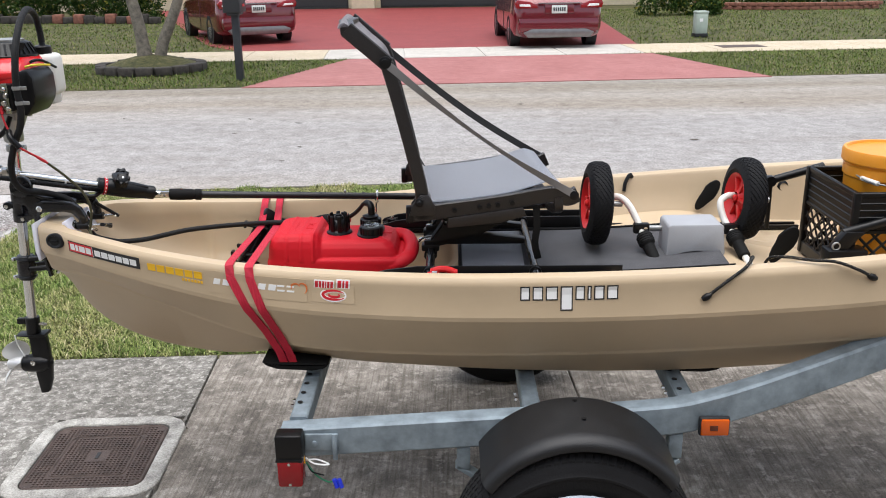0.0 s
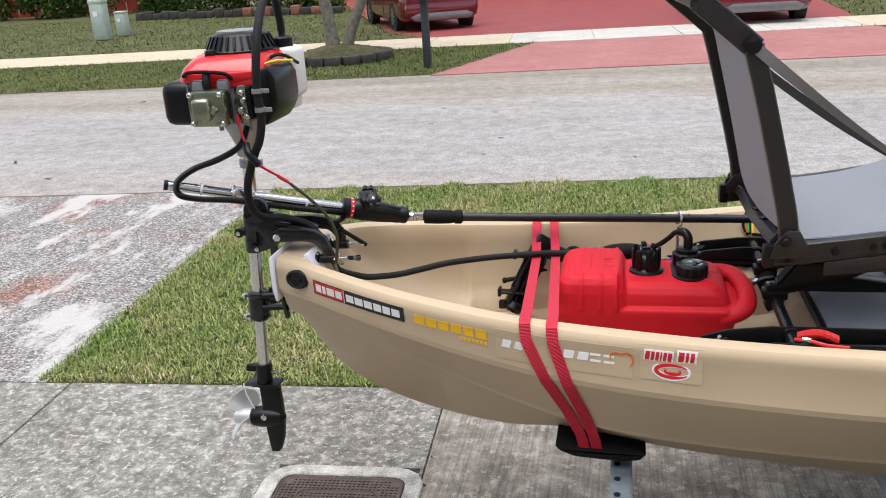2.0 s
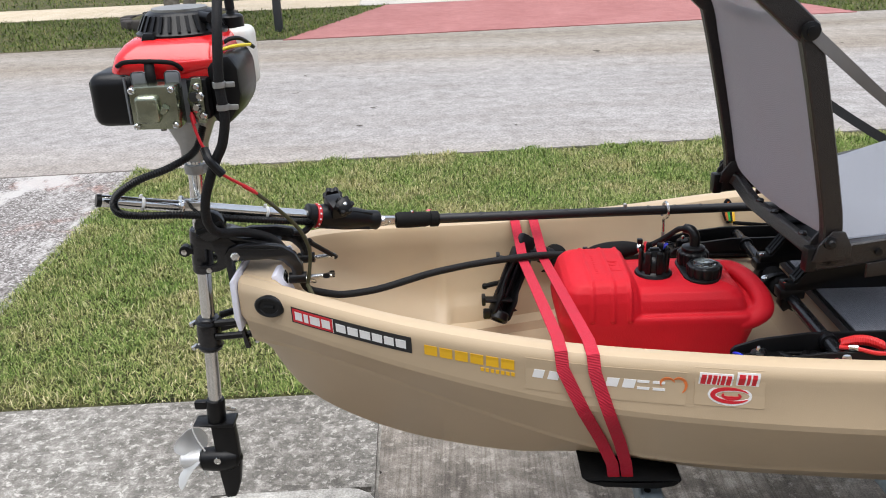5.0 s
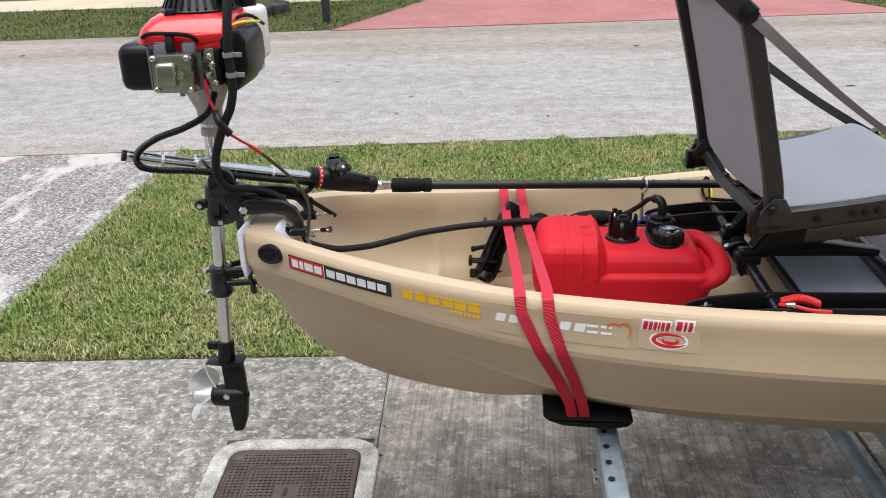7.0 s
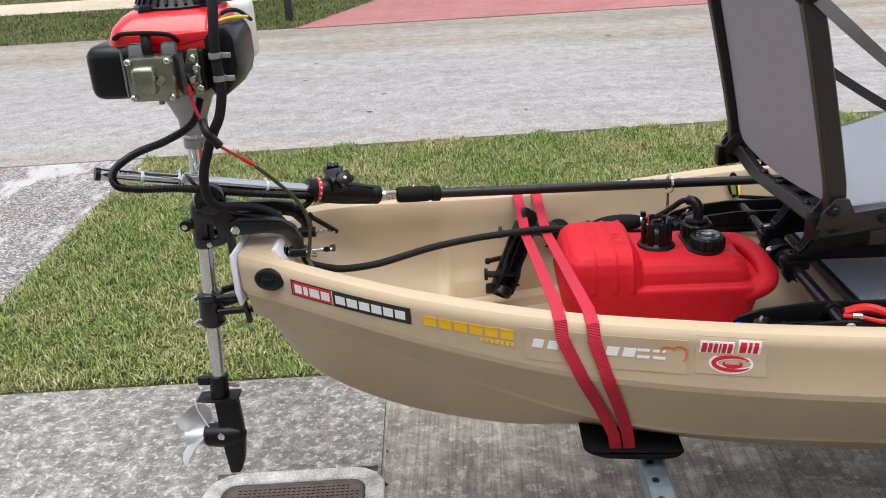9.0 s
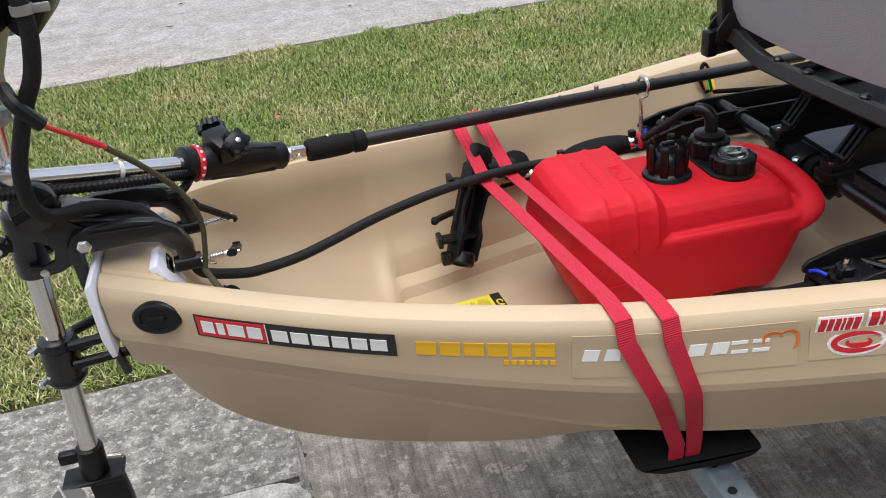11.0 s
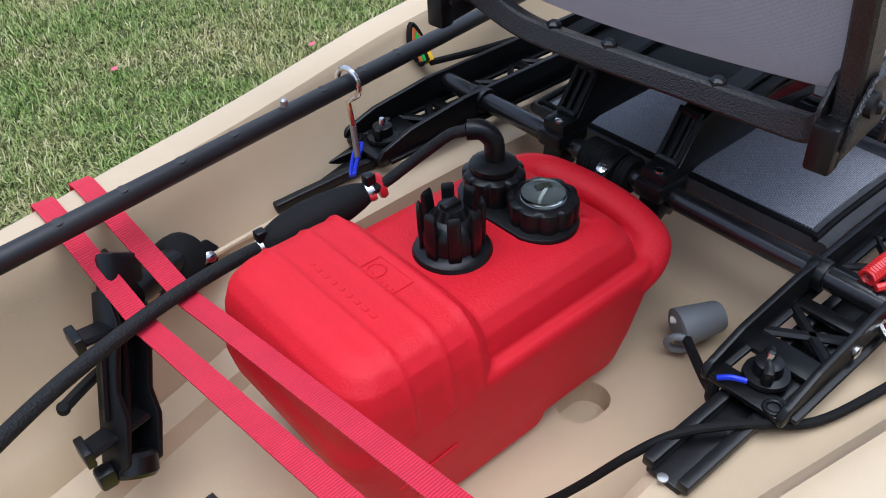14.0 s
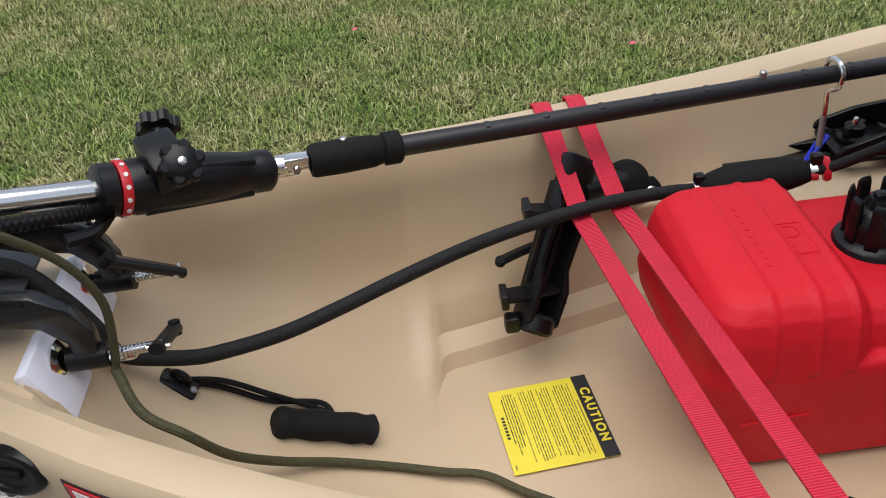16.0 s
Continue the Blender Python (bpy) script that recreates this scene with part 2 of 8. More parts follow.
def road_material():
    """Worn asphalt: pale gravelly near lane, browner far lane with long wheel stains."""
    m, n, l, b, co = shell("worn_asphalt", 0.9, 0, 0.25)
    sep = n.new("ShaderNodeSeparateXYZ")
    l.new(co, sep.inputs[0])
    wob = n.new("ShaderNodeMath")
    wob.operation = "MULTIPLY_ADD"
    wob.inputs[1].default_value = 1.6
    l.new(tex(n, l, co, 0.7, 6, (0.3, 1, 1)), wob.inputs[0])
    l.new(sep.outputs[1], wob.inputs[2])
    lane = n.new("ShaderNodeMapRange")
    lane.inputs[1].default_value, lane.inputs[2].default_value = 4.8, 11.4
    l.new(wob.outputs[0], lane.inputs[0])
    base = ramp(n, l, lane.outputs[0], [(0.0, (0.32, 0.29, 0.262)), (0.12, (0.322, 0.306, 0.294)), (0.45, (0.311, 0.296, 0.284)), (0.56, (0.335, 0.312, 0.29)), (0.66, (0.275, 0.24, 0.20)), (0.78, (0.32, 0.29, 0.255)), (0.88, (0.245, 0.215, 0.175)), (1.0, (0.31, 0.285, 0.255))])
    streak = ramp(n, l, tex(n, l, co, 2.2, 7, (0.25, 1.0, 1)), [(0.36, (0.84, 0.82, 0.80)), (0.52, (1, 1, 1)), (0.70, (1.08, 1.08, 1.08))])
    col = blend(n, l, 0.7, base, streak, "MULTIPLY")
    blot = ramp(n, l, tex(n, l, co, 7.0, 7), [(0.35, (0.74, 0.73, 0.72)), (0.6, (1.05, 1.05, 1.05))])
    col = blend(n, l, 0.8, col, blot, "MULTIPLY")
    grit = tex(n, l, co, 60, 4)
    col = blend(n, l, 0.75, col, ramp(n, l, grit, [(0.36, (0.62, 0.62, 0.63)), (0.5, (1.0, 1.0, 1.0)), (0.64, (1.3, 1.3, 1.3))]), "MULTIPLY")
    l.new(col, b.inputs["Base Color"])
    relief(n, l, b, grit, 0.6, 0.006)
    return m


ROAD = road_material()
PATH_TAN = mottled("tan_path", [(0.36, (0.52, 0.43, 0.30)), (0.64, (0.68, 0.58, 0.44))], 1.5, 8, fine=90)
PATH_WHITE = mottled("pale_path", [(0.36, (0.46, 0.43, 0.38)), (0.64, (0.66, 0.62, 0.56))], 1.5, 8, fine=90)
RED_DRIVE = mottled("red_painted_drive", [(0.36, (0.24, 0.045, 0.045)), (0.64, (0.34, 0.07, 0.065))], 1.2, 6, rough=0.55, fine=80, bump=0.2)
RED_APRON = mottled("faded_red_drive", [(0.36, (0.34, 0.125, 0.115)), (0.64, (0.46, 0.20, 0.185))], 1.2, 6, rough=0.7, fine=80, bump=0.3)
SOIL = mottled("thatch", [(0.36, (0.03, 0.032, 0.012)), (0.5, (0.085, 0.085, 0.03)), (0.64, (0.17, 0.14, 0.07))], 1.4, 12, fine=140, bump=0.9)


def grass_material(name, stops, patch, dry=None):
    m, n, l, b, co = shell(name, 0.65, 0, 0.12)
    g = n.new("ShaderNodeNewGeometry")
    col = ramp(n, l, g.outputs["Random Per Island"], stops)
    col = blend(n, l, ramp(n, l, tex(n, l, co, 1.3, 5), [(0.42, (0, 0, 0)), (0.62, (1, 1, 1))]), col, patch, "MULTIPLY")
    if dry:
        worn = tex(n, l, co, 1.9, 7)
        worn.node.inputs["Roughness"].default_value = 0.7
        straw = ramp(n, l, g.outputs["Random Per Island"], dry)
        col = blend(n, l, ramp(n, l, worn, [(0.48, (0, 0, 0)), (0.62, (0.9, 0.9, 0.9))]), col, straw)
    l.new(col, b.inputs["Base Color"])
    return m


BLADES = grass_material("grass_blades", [(0.0, (0.05, 0.078, 0.021)), (0.3, (0.148, 0.20, 0.053)), (0.6, (0.25, 0.306, 0.094)), (0.84, (0.34, 0.36, 0.135)), (0.94, (0.45, 0.40, 0.20)), (1.0, (0.62, 0.55, 0.36))], (0.72, 0.90, 0.66), [(0.0, (0.14, 0.15, 0.05)), (0.45, (0.31, 0.30, 0.115)), (0.8, (0.46, 0.40, 0.205)), (1.0, (0.64, 0.56, 0.36))])
FAR_BLADES = grass_material("far_grass_blades", [(0.0, (0.05, 0.09, 0.015)), (0.5, (0.12, 0.17, 0.035)), (0.85, (0.18, 0.19, 0.06)), (1.0, (0.28, 0.24, 0.12))], (0.7, 0.75, 0.6))
LEAF = grass_material("hedge_leaf", [(0.0, (0.012, 0.03, 0.006)), (0.5, (0.035, 0.075, 0.015)), (0.9, (0.08, 0.12, 0.03)), (1.0, (0.30, 0.26, 0.04))], (0.8, 0.85, 0.7))


def webbing(name, color, scale):
    """Woven strap: cross ribs along the strap's length, held in the mesh's UV."""
    m, n, l, b, co = shell(name, 0.6, 0, 0.4)
    uv = n.new("ShaderNodeUVMap").outputs[0]
    w = n.new("ShaderNodeTexWave")
    w.inputs["Scale"].default_value, w.inputs["Distortion"].default_value = scale, 0.3
    l.new(uv, w.inputs["Vector"])
    col = ramp(n, l, w.outputs["Fac"], [(0.0, tuple(c * 0.74 for c in color)), (0.6, color)])
    l.new(blend(n, l, 0.35, col, ramp(n, l, tex(n, l, co, 30, 4), [(0.3, (0.6, 0.6, 0.6)), (0.7, (1, 1, 1))]), "MULTIPLY"), b.inputs["Base Color"])
    relief(n, l, b, w.outputs["Fac"], 0.5, 0.002)
    return m


STRAP_RED = webbing("red_webbing", (0.60, 0.010, 0.040), 115)


def mesh_cloth(name, color, sheer=0.0, weave=260):
    m, n, l, b, co = shell(name, 0.7, 0, 0.35)
    c1 = n.new("ShaderNodeTexBrick")
    c1.inputs["Scale"].default_value = weave
    c1.inputs["Color1"].default_value, c1.inputs["Color2"].default_value = (*color, 1), (*(c * 0.8 for c in color), 1)
    c1.inputs["Mortar"].default_value, c1.inputs["Mortar Size"].default_value = (*(c * 0.35 for c in color), 1), 0.03
    l.new(co, c1.inputs["Vector"])
    l.new(blend(n, l, 0.3, c1.outputs["Color"], ramp(n, l, tex(n, l, co, 6, 4), [(0.3, (0.75, 0.75, 0.75)), (0.7, (1, 1, 1))]), "MULTIPLY"), b.inputs["Base Color"])
    relief(n, l, b, c1.outputs["Fac"], 0.3, 0.002)
    if sheer:
        tr = n.new("ShaderNodeBsdfTranslucent")
        tr.inputs[0].default_value = (*(min(1, c * 1.5) for c in color), 1)
        mx = n.new("ShaderNodeMixShader")
        mx.inputs[0].default_value = sheer
        l.new(b.outputs[0], mx.inputs[1])
        l.new(tr.outputs[0], mx.inputs[2])
        l.new(mx.outputs[0], n["Material Output"].inputs[0])
    return m


MESH_CLOTH = mesh_cloth("grey_mesh_fabric", (0.50, 0.52, 0.565), 0.45)
MESH_DARK = mesh_cloth("dark_grey_mesh_fabric", (0.44, 0.425, 0.44), 0.45)
PROP = mat("bright_cast_propeller", (0.68, 0.68, 0.67), 0.42, 0.6, var=0.06, bump=0.05)
PANE, pn, pl_, pb, pc = shell("clear_plastic_window", 0.08)
pb.inputs["Base Color"].default_value, pb.inputs["Transmission Weight"].default_value = (0.85, 0.9, 0.85, 1), 1.0
# mat mesh, its base colour paled to carry the sky's sheen
SHEEN_MESH = mesh_cloth("sheen_pale_mesh_fabric", (0.42, 0.42, 0.445), weave=110)
def flecked(name):
    """Woven black cord with pale tracer threads."""
    m, n, l, b, co = shell(name, 0.7, 0.0, 0.3)
    v = tex(n, l, co, 230, kind="voronoi")
    l.new(ramp(n, l, v, [(0.16, (0.32, 0.25, 0.16)), (0.26, (0.012, 0.012, 0.012)), (0.9, (0.006, 0.006, 0.006))]), b.inputs["Base Color"])
    relief(n, l, b, v, 0.5, 0.002)
    return m


BUNGEE = flecked("flecked_bungee")
BRAID = mat("braided_black_hose", (0.009, 0.009, 0.0095), 0.6, var=0.4, scale=260, bump=0.5, fine=420, spec=0.25)


# ---- mesh helpers ----
def thing(name, at, label, category, group=""):
    ob = new(name)
    ob.empty_display_size = 0.1
    ob.matrix_basis = Matrix.Translation(at)
    return tagged(ob, label, category, group)


def part(name, bm, material, parent=None, label="", smooth=True, angle=35):
    me = bpy.data.meshes.new(name)
    bm.normal_update()
    bm.to_mesh(me)
    bm.free()
    if smooth:
        me.shade_smooth()
        me.set_sharp_from_angle(angle=radians(angle))
    for m in material if isinstance(material, (list, tuple)) else [material]:
        me.materials.append(m)
    ob = new(name, me)
    if parent:
        ob.parent = parent
        ob.matrix_parent_inverse = parent.matrix_basis.inverted()
    return tagged(ob, label) if label else ob


def put(bm, verts, m):
    bmesh.ops.transform(bm, matrix=m, verts=verts)


def box(lo, hi, bevel=0.0, m=None, bm=None, seg=2):
    bm = bm or bmesh.new()
    r = bmesh.ops.create_cube(bm, size=1)
    c, d = (Vector(lo) + Vector(hi)) / 2, Vector(hi) - Vector(lo)
    put(bm, r["verts"], (m or Matrix()) @ Matrix.Translation(c) @ Matrix.Diagonal((*d, 1)))
    if bevel:
        es = list({e for v in r["verts"] for e in v.link_edges})
        bmesh.ops.bevel(bm, geom=es, offset=bevel, segments=seg, profile=0.5, affect="EDGES")
    return bm


def spline(pts, n=8):
    """A smooth line through the points."""
    p = [Vector(q) for q in pts]
    p = [2 * p[0] - p[1]] + p + [2 * p[-1] - p[-2]]
    out = []
    for a, b, c, d in zip(p, p[1:], p[2:], p[3:]):
        for i in range(n):
            t = i / n
            out.append(0.5 * ((2 * b) + (c - a) * t + (2 * a - 5 * b + 4 * c - d) * t * t + (3 * b - a - 3 * c + d) * t ** 3))
    return out + [p[-2]]


def frames(pts):
    p = [Vector(q) for q in pts]
    tan = [(p[min(i + 1, len(p) - 1)] - p[max(i - 1, 0)]).normalized() for i in range(len(p))]
    up = Vector((0, 0, 1)) if abs(tan[0].z) < 0.9 else Vector((1, 0, 0))
    out = []
    for q, t in zip(p, tan):
        side = t.cross(up).normalized()
        up = side.cross(t).normalized()
        out.append((q, t, side, up))
    return out


def sweep(pts, shape, bm=None, caps=True, scales=None):
    """Sweep a closed 2D outline (side, up) along a line."""
    bm = bm or bmesh.new()
    rings = []
    for i, (q, t, s, u) in enumerate(frames(pts)):
        k = scales[i] if scales else 1
        rings.append([bm.verts.new(q + s * a * k + u * b * k) for a, b in shape])
    n = len(shape)
    for a, b in zip(rings, rings[1:]):
        for j in range(n):
            bm.faces.new((a[j], a[(j + 1) % n], b[(j + 1) % n], b[j]))
    if caps:
        bm.faces.new(list(reversed(rings[0])))
        bm.faces.new(rings[-1])
    return bm


def circle(r, seg=12):
    return [(r * math.cos(2 * math.pi * i / seg), r * math.sin(2 * math.pi * i / seg)) for i in range(seg)]


def tube(pts, r, bm=None, seg=12, scales=None):
    return sweep(pts, circle(r, seg), bm, True, scales)


def bar(pts, w, h, bm=None, bevel=0.003):
    a, b, c = w / 2, h / 2, bevel
    return sweep(pts, [(a, -b + c), (a, b - c), (a - c, b), (-a + c, b), (-a, b - c), (-a, -b + c), (-a + c, -b), (a - c, -b)], bm)


def lathe(profile, at=(0, 0, 0), axis=(0, 0, 1), seg=24, bm=None, closed=False):
    """Turn a (radius, height) outline round an axis."""
    bm = bm or bmesh.new()
    m = Matrix.Translation(at) @ Vector(axis).to_track_quat("Z", "Y").to_matrix().to_4x4()
    rings = [[bm.verts.new(m @ Vector((r * math.cos(2 * math.pi * i / seg), r * math.sin(2 * math.pi * i / seg), z))) for i in range(seg)] for r, z in profile]
    pairs = list(zip(rings, rings[1:])) + ([(rings[-1], rings[0])] if closed else [])
    for a, b in pairs:
        for j in range(seg):
            bm.faces.new((a[j], a[(j + 1) % seg], b[(j + 1) % seg], b[j]))
    if not closed:
        bm.faces.new(list(reversed(rings[0])))
        bm.faces.new(rings[-1])
    return bm


def torus(at, axis, R, r, bm=None, seg=32, ring=10):
    return lathe([(R + r * math.cos(2 * math.pi * i / ring), r * math.sin(2 * math.pi * i / ring)) for i in range(ring)], at, axis, seg, bm, True)


def prism(outline, p0, ux, uy, depth, bm=None, bevel=0.0):
    """A flat outline in the plane of ux, uy at p0, thickened by the vector depth."""
    bm = bm or bmesh.new()
    p0, ux, uy, depth = Vector(p0), Vector(ux), Vector(uy), Vector(depth)
    a = [bm.verts.new(p0 + ux * x + uy * y) for x, y in outline]
    b = [bm.verts.new(v.co + depth) for v in a]
    n = len(a)
    fs = [bm.faces.new(a), bm.faces.new(list(reversed(b)))]
    for j in range(n):
        fs.append(bm.faces.new((a[j], b[j], b[(j + 1) % n], a[(j + 1) % n])))
    bmesh.ops.recalc_face_normals(bm, faces=fs)
    if bevel:
        bmesh.ops.bevel(bm, geom=list({e for f in fs for e in f.edges}), offset=bevel, segments=2, profile=0.5, affect="EDGES")
    return bm


def ribbon(pts, width, thick, side, bm=None):
    """A strap: along pts, wide in the direction side, with UV running along it."""
    bm = bm or bmesh.new()
    uv = bm.loops.layers.uv.verify()
    side = Vector(side).normalized()
    p = [Vector(q) for q in pts]
    run, rings = 0.0, []
    for i, q in enumerate(p):
        if i:
            run += (q - p[i - 1]).length
        t = (p[min(i + 1, len(p) - 1)] - p[max(i - 1, 0)]).normalized()
        s = (side - t * side.dot(t)).normalized()
        nrm = t.cross(s).normalized()
        rings.append((run, [bm.verts.new(q + s * a * width / 2 + nrm * b * thick / 2) for a, b in ((-1, -1), (1, -1), (1, 1), (-1, 1))]))
    for (ra, a), (rb, b) in zip(rings, rings[1:]):
        for j in range(4):
            f = bm.faces.new((a[j], a[(j + 1) % 4], b[(j + 1) % 4], b[j]))
            for lp, c in zip(f.loops, ((ra, 0), (ra, 1), (rb, 1), (rb, 0))):
                lp[uv].uv = c
    bm.faces.new(list(reversed(rings[0][1])))
    bm.faces.new(rings[-1][1])
    return bm


def fused(bm, voxel, rounds):
    """Fuse overlapping closed pieces into one soft moulded skin."""
    me = bpy.data.meshes.new("blank")
    bm.to_mesh(me)
    bm.free()
    ob = bpy.data.objects.new("blank", me)
    scene.collection.objects.link(ob)
    rm = ob.modifiers.new("skin", "REMESH")
    rm.mode, rm.voxel_size, rm.adaptivity = "VOXEL", voxel, 0.0
    sm = ob.modifiers.new("soften", "SMOOTH")
    sm.factor, sm.iterations = 0.5, rounds
    out = bmesh.new()
    out.from_mesh(ob.evaluated_get(bpy.context.evaluated_depsgraph_get()).to_mesh())
    bpy.data.objects.remove(ob)
    bpy.data.meshes.remove(me)
    return out


def stack(levels, cy=0.0, bm=None, n=7):
    """A closed body of rounded rectangles (x0, x1, half width, corner radius, z)."""
    bm = bm or bmesh.new()
    rings = []
    for x0, x1, w, r, z in levels:
        ring = []
        for cx, sy, a0 in ((x1 - r, 1, 0), (x0 + r, 1, 90), (x0 + r, -1, 180), (x1 - r, -1, 270)):
            for k in range(n):
                a = radians(a0 + 90 * k / (n - 1))
                ring.append(bm.verts.new((cx + r * math.cos(a), cy + sy * (w - r) + r * math.sin(a), z)))
        rings.append(ring)
    m = 4 * n
    for a, b in zip(rings, rings[1:]):
        for j in range(m):
            bm.faces.new((a[j], a[(j + 1) % m], b[(j + 1) % m], b[j]))
    bm.faces.new(list(reversed(rings[0])))
    bm.faces.new(rings[-1])
    return bm


def tread(c, axis, radius, rows, n, half, lift, diamond=False):
    """Raised tread blocks on a tyre: rows across its width, n round it; radius(w) is the carcass."""
    bm = bmesh.new()
    m = Matrix.Translation(c) @ Vector(axis).to_track_quat("Z", "Y").to_matrix().to_4x4()
    for j, w in enumerate(rows):
        for k in range(n):
            a = 2 * math.pi * (k + .5 * (j % 2)) / n
            da, dw = math.pi / n * .80, half
            cs = ((-1, 0), (0, -1), (1, 0), (0, 1)) if diamond else ((-1, -1), (1, -1), (1, 1), (-1, 1))
            ring = []
            for up, sh in ((-.002, 1.0), (lift, .84)):
                for u, v in cs:
                    ww = w + v * dw * sh
                    r = radius(ww) + up
                    skew = 0 if diamond else .25 * v * da
                    aa = a + u * da * sh + skew
                    ring.append(bm.verts.new(m @ Vector((r * math.cos(aa), r * math.sin(aa), ww))))
            bm.faces.new(ring[4:])
            for q in range(4):
                bm.faces.new((ring[q], ring[(q + 1) % 4], ring[4 + (q + 1) % 4], ring[4 + q]))
    bmesh.ops.recalc_face_normals(bm, faces=bm.faces)
    return bm


def interp(x, table):
    """Smooth lookup in a table of (x, value)."""
    if x <= table[0][0]:
        return table[0][1]
    for i in range(len(table) - 1):
        (a, va), (b, vb) = table[i], table[i + 1]
        if x <= b:
            m0 = (vb - table[i - 1][1]) / (b - table[i - 1][0]) if i else (vb - va) / (b - a)
            m1 = (table[i + 2][1] - va) / (table[i + 2][0] - a) if i + 2 < len(table) else (vb - va) / (b - a)
            t, h = (x - a) / (b - a), b - a
            return va * (2 * t ** 3 - 3 * t * t + 1) + h * m0 * (t ** 3 - 2 * t * t + t) + vb * (3 * t * t - 2 * t ** 3) + h * m1 * (t ** 3 - t * t)
    return table[-1][1]


def bulk(name, verts, faces, material, label="", category="", kind="stuff"):
    me = bpy.data.meshes.new(name)
    me.from_pydata(verts, [], faces)
    me.materials.append(material)
    ob = new(name, me)
    return tagged(ob, label, category, kind=kind)


def blades(name, spots, height, width, material, label, seed=1):
    """Bent grass blades at the given (x, y, z) array of spots."""
    rng = np.random.default_rng(seed)
    n = len(spots)
    yaw, lean = rng.uniform(0, 6.283, n), rng.uniform(0.5, 2.1, n)
    # taller and shorter tufts
    tuft = 1 + 0.28 * np.sin(spots[:, 0] * 31 + 2 * np.sin(spots[:, 1] * 17)) * np.sin(spots[:, 1] * 27 + 2 * np.sin(spots[:, 0] * 13))
    h, w = height * tuft * rng.uniform(0.4, 1.5, n), width * rng.uniform(0.5, 1.35, n)
    d = np.stack([np.cos(yaw), np.sin(yaw), np.zeros(n)], 1)
    s = np.stack([-np.sin(yaw), np.cos(yaw), np.zeros(n)], 1) * w[:, None] / 2
    up = np.array([0, 0, 1.0])
    mid = spots + d * (h * np.sin(lean * 0.5) * 0.55)[:, None] + up * (h * np.cos(lean * 0.5) * 0.55)[:, None]
    tip = mid + d * (h * np.sin(lean) * 0.55)[:, None] + up * (h * np.cos(lean) * 0.5)[:, None]
    v = np.stack([spots - s, spots + s, mid + s * 0.8, mid - s * 0.8, tip], 1).reshape(-1, 3)
    k = np.arange(n)[:, None] * 5
    loops = np.concatenate([k + np.array([[0, 1, 2, 3]]), k + np.array([[3, 2, 4]])], 1).reshape(-1)
    me = bpy.data.meshes.new(name)
    me.vertices.add(len(v))
    me.vertices.foreach_set("co", v.reshape(-1).astype(np.float32))
    me.loops.add(len(loops))
    me.loops.foreach_set("vertex_index", loops.astype(np.int32))
    me.polygons.add(2 * n)
    start = (np.arange(n)[:, None] * 7 + np.array([[0, 4]])).reshape(-1)
    me.polygons.foreach_set("loop_start", start.astype(np.int32))
    me.update(calc_edges=True)
    me.materials.append(material)
    return tagged(new(name, me), label, "grass", kind="stuff")


# ---- the ground ----
PAVE, STREET = pose(0, 0, 0, 0, 0, 3.0), pose(0, 0, 0, 0, 0, 4.3)


def sheet(name, m, u0, v0, u1, v1, top, material, depth=0.08, parent=None, bevel=0.0):
    ob = part(name, box((u0, v0, top - depth), (u1, v1, top), bevel, m), material, parent, smooth=False)
    return ob if parent else tagged(ob, kind="structure")


def on_street(u, v, z=0.0):
    return STREET @ Vector((u, v, z))


sheet("ground", Matrix(), -400, -400, 400, 400, -0.06, SOIL, 0.5)
sheet("lawn", PAVE, -1.62, 1.03, 14, 5.0, -0.014, SOIL, 0.04)
sheet("road", STREET, -90, 4.19, 90, 10.27, -0.006, ROAD, 0.05)
sheet("verge", STREET, -90, 10.27, 90, 13.9, -0.002, SOIL, 0.05)
sheet("front_lawn", STREET, -90, 15.8, 90, 60, -0.002, SOIL, 0.05)
sheet("driveway_apron", PAVE, -9.0, 1.05, -1.62, 4.6, -0.012, APRON, 0.04)

pavement = sheet("pavement", PAVE, -12.0, -9.0, 14.0, 1.03, -0.02, CURB, 0.05)
us = [-12.0, -7.6, -4.54, -3.01, -1.48, 0.134, 1.68, 3.21, 4.74, 7.8, 14.0]
for i, (a, b) in enumerate(zip(us, us[1:])):
    m = BROOM if a > 0 else SLAB
    if abs(a + 1.48) < 0.01:
        for u0, v0, u1, v1 in ((a + .006, -9, b - .006, -.10), (a + .006, .47, b - .006, 1.025), (a + .006, -.10, -.37, .47), (.118, -.10, b - .006, .47)):
            sheet("slab", PAVE, u0, v0, u1, v1, 0.0, m, 0.05, pavement, 0.0)
    elif abs(a - .134) < 0.01:
        # broken, wandering edge along the joint
        er = random.Random(8)
        wander, edge = 0.0, []
        for k in range(260):
            wander = max(-.006, min(.006, wander + er.uniform(-.0025, .0025)))
            chip = er.uniform(.004, .014) if er.random() < .05 else 0
            edge.append((a + .011 + wander + chip, 1.025 - k * .0125))
        bm = prism(edge + [(a + .008, -9), (b - .006, -9), (b - .006, 1.025)], PAVE @ Vector((0, 0, -.05)), PAVE.to_3x3() @ Vector((1, 0, 0)), PAVE.to_3x3() @ Vector((0, 1, 0)), (0, 0, .05))
        part("slab", bm, m, pavement, smooth=False)
    else:
        sheet("slab", PAVE, a + .006, -9, b - .006, 1.025, 0.0, m, 0.05, pavement, 0.006)


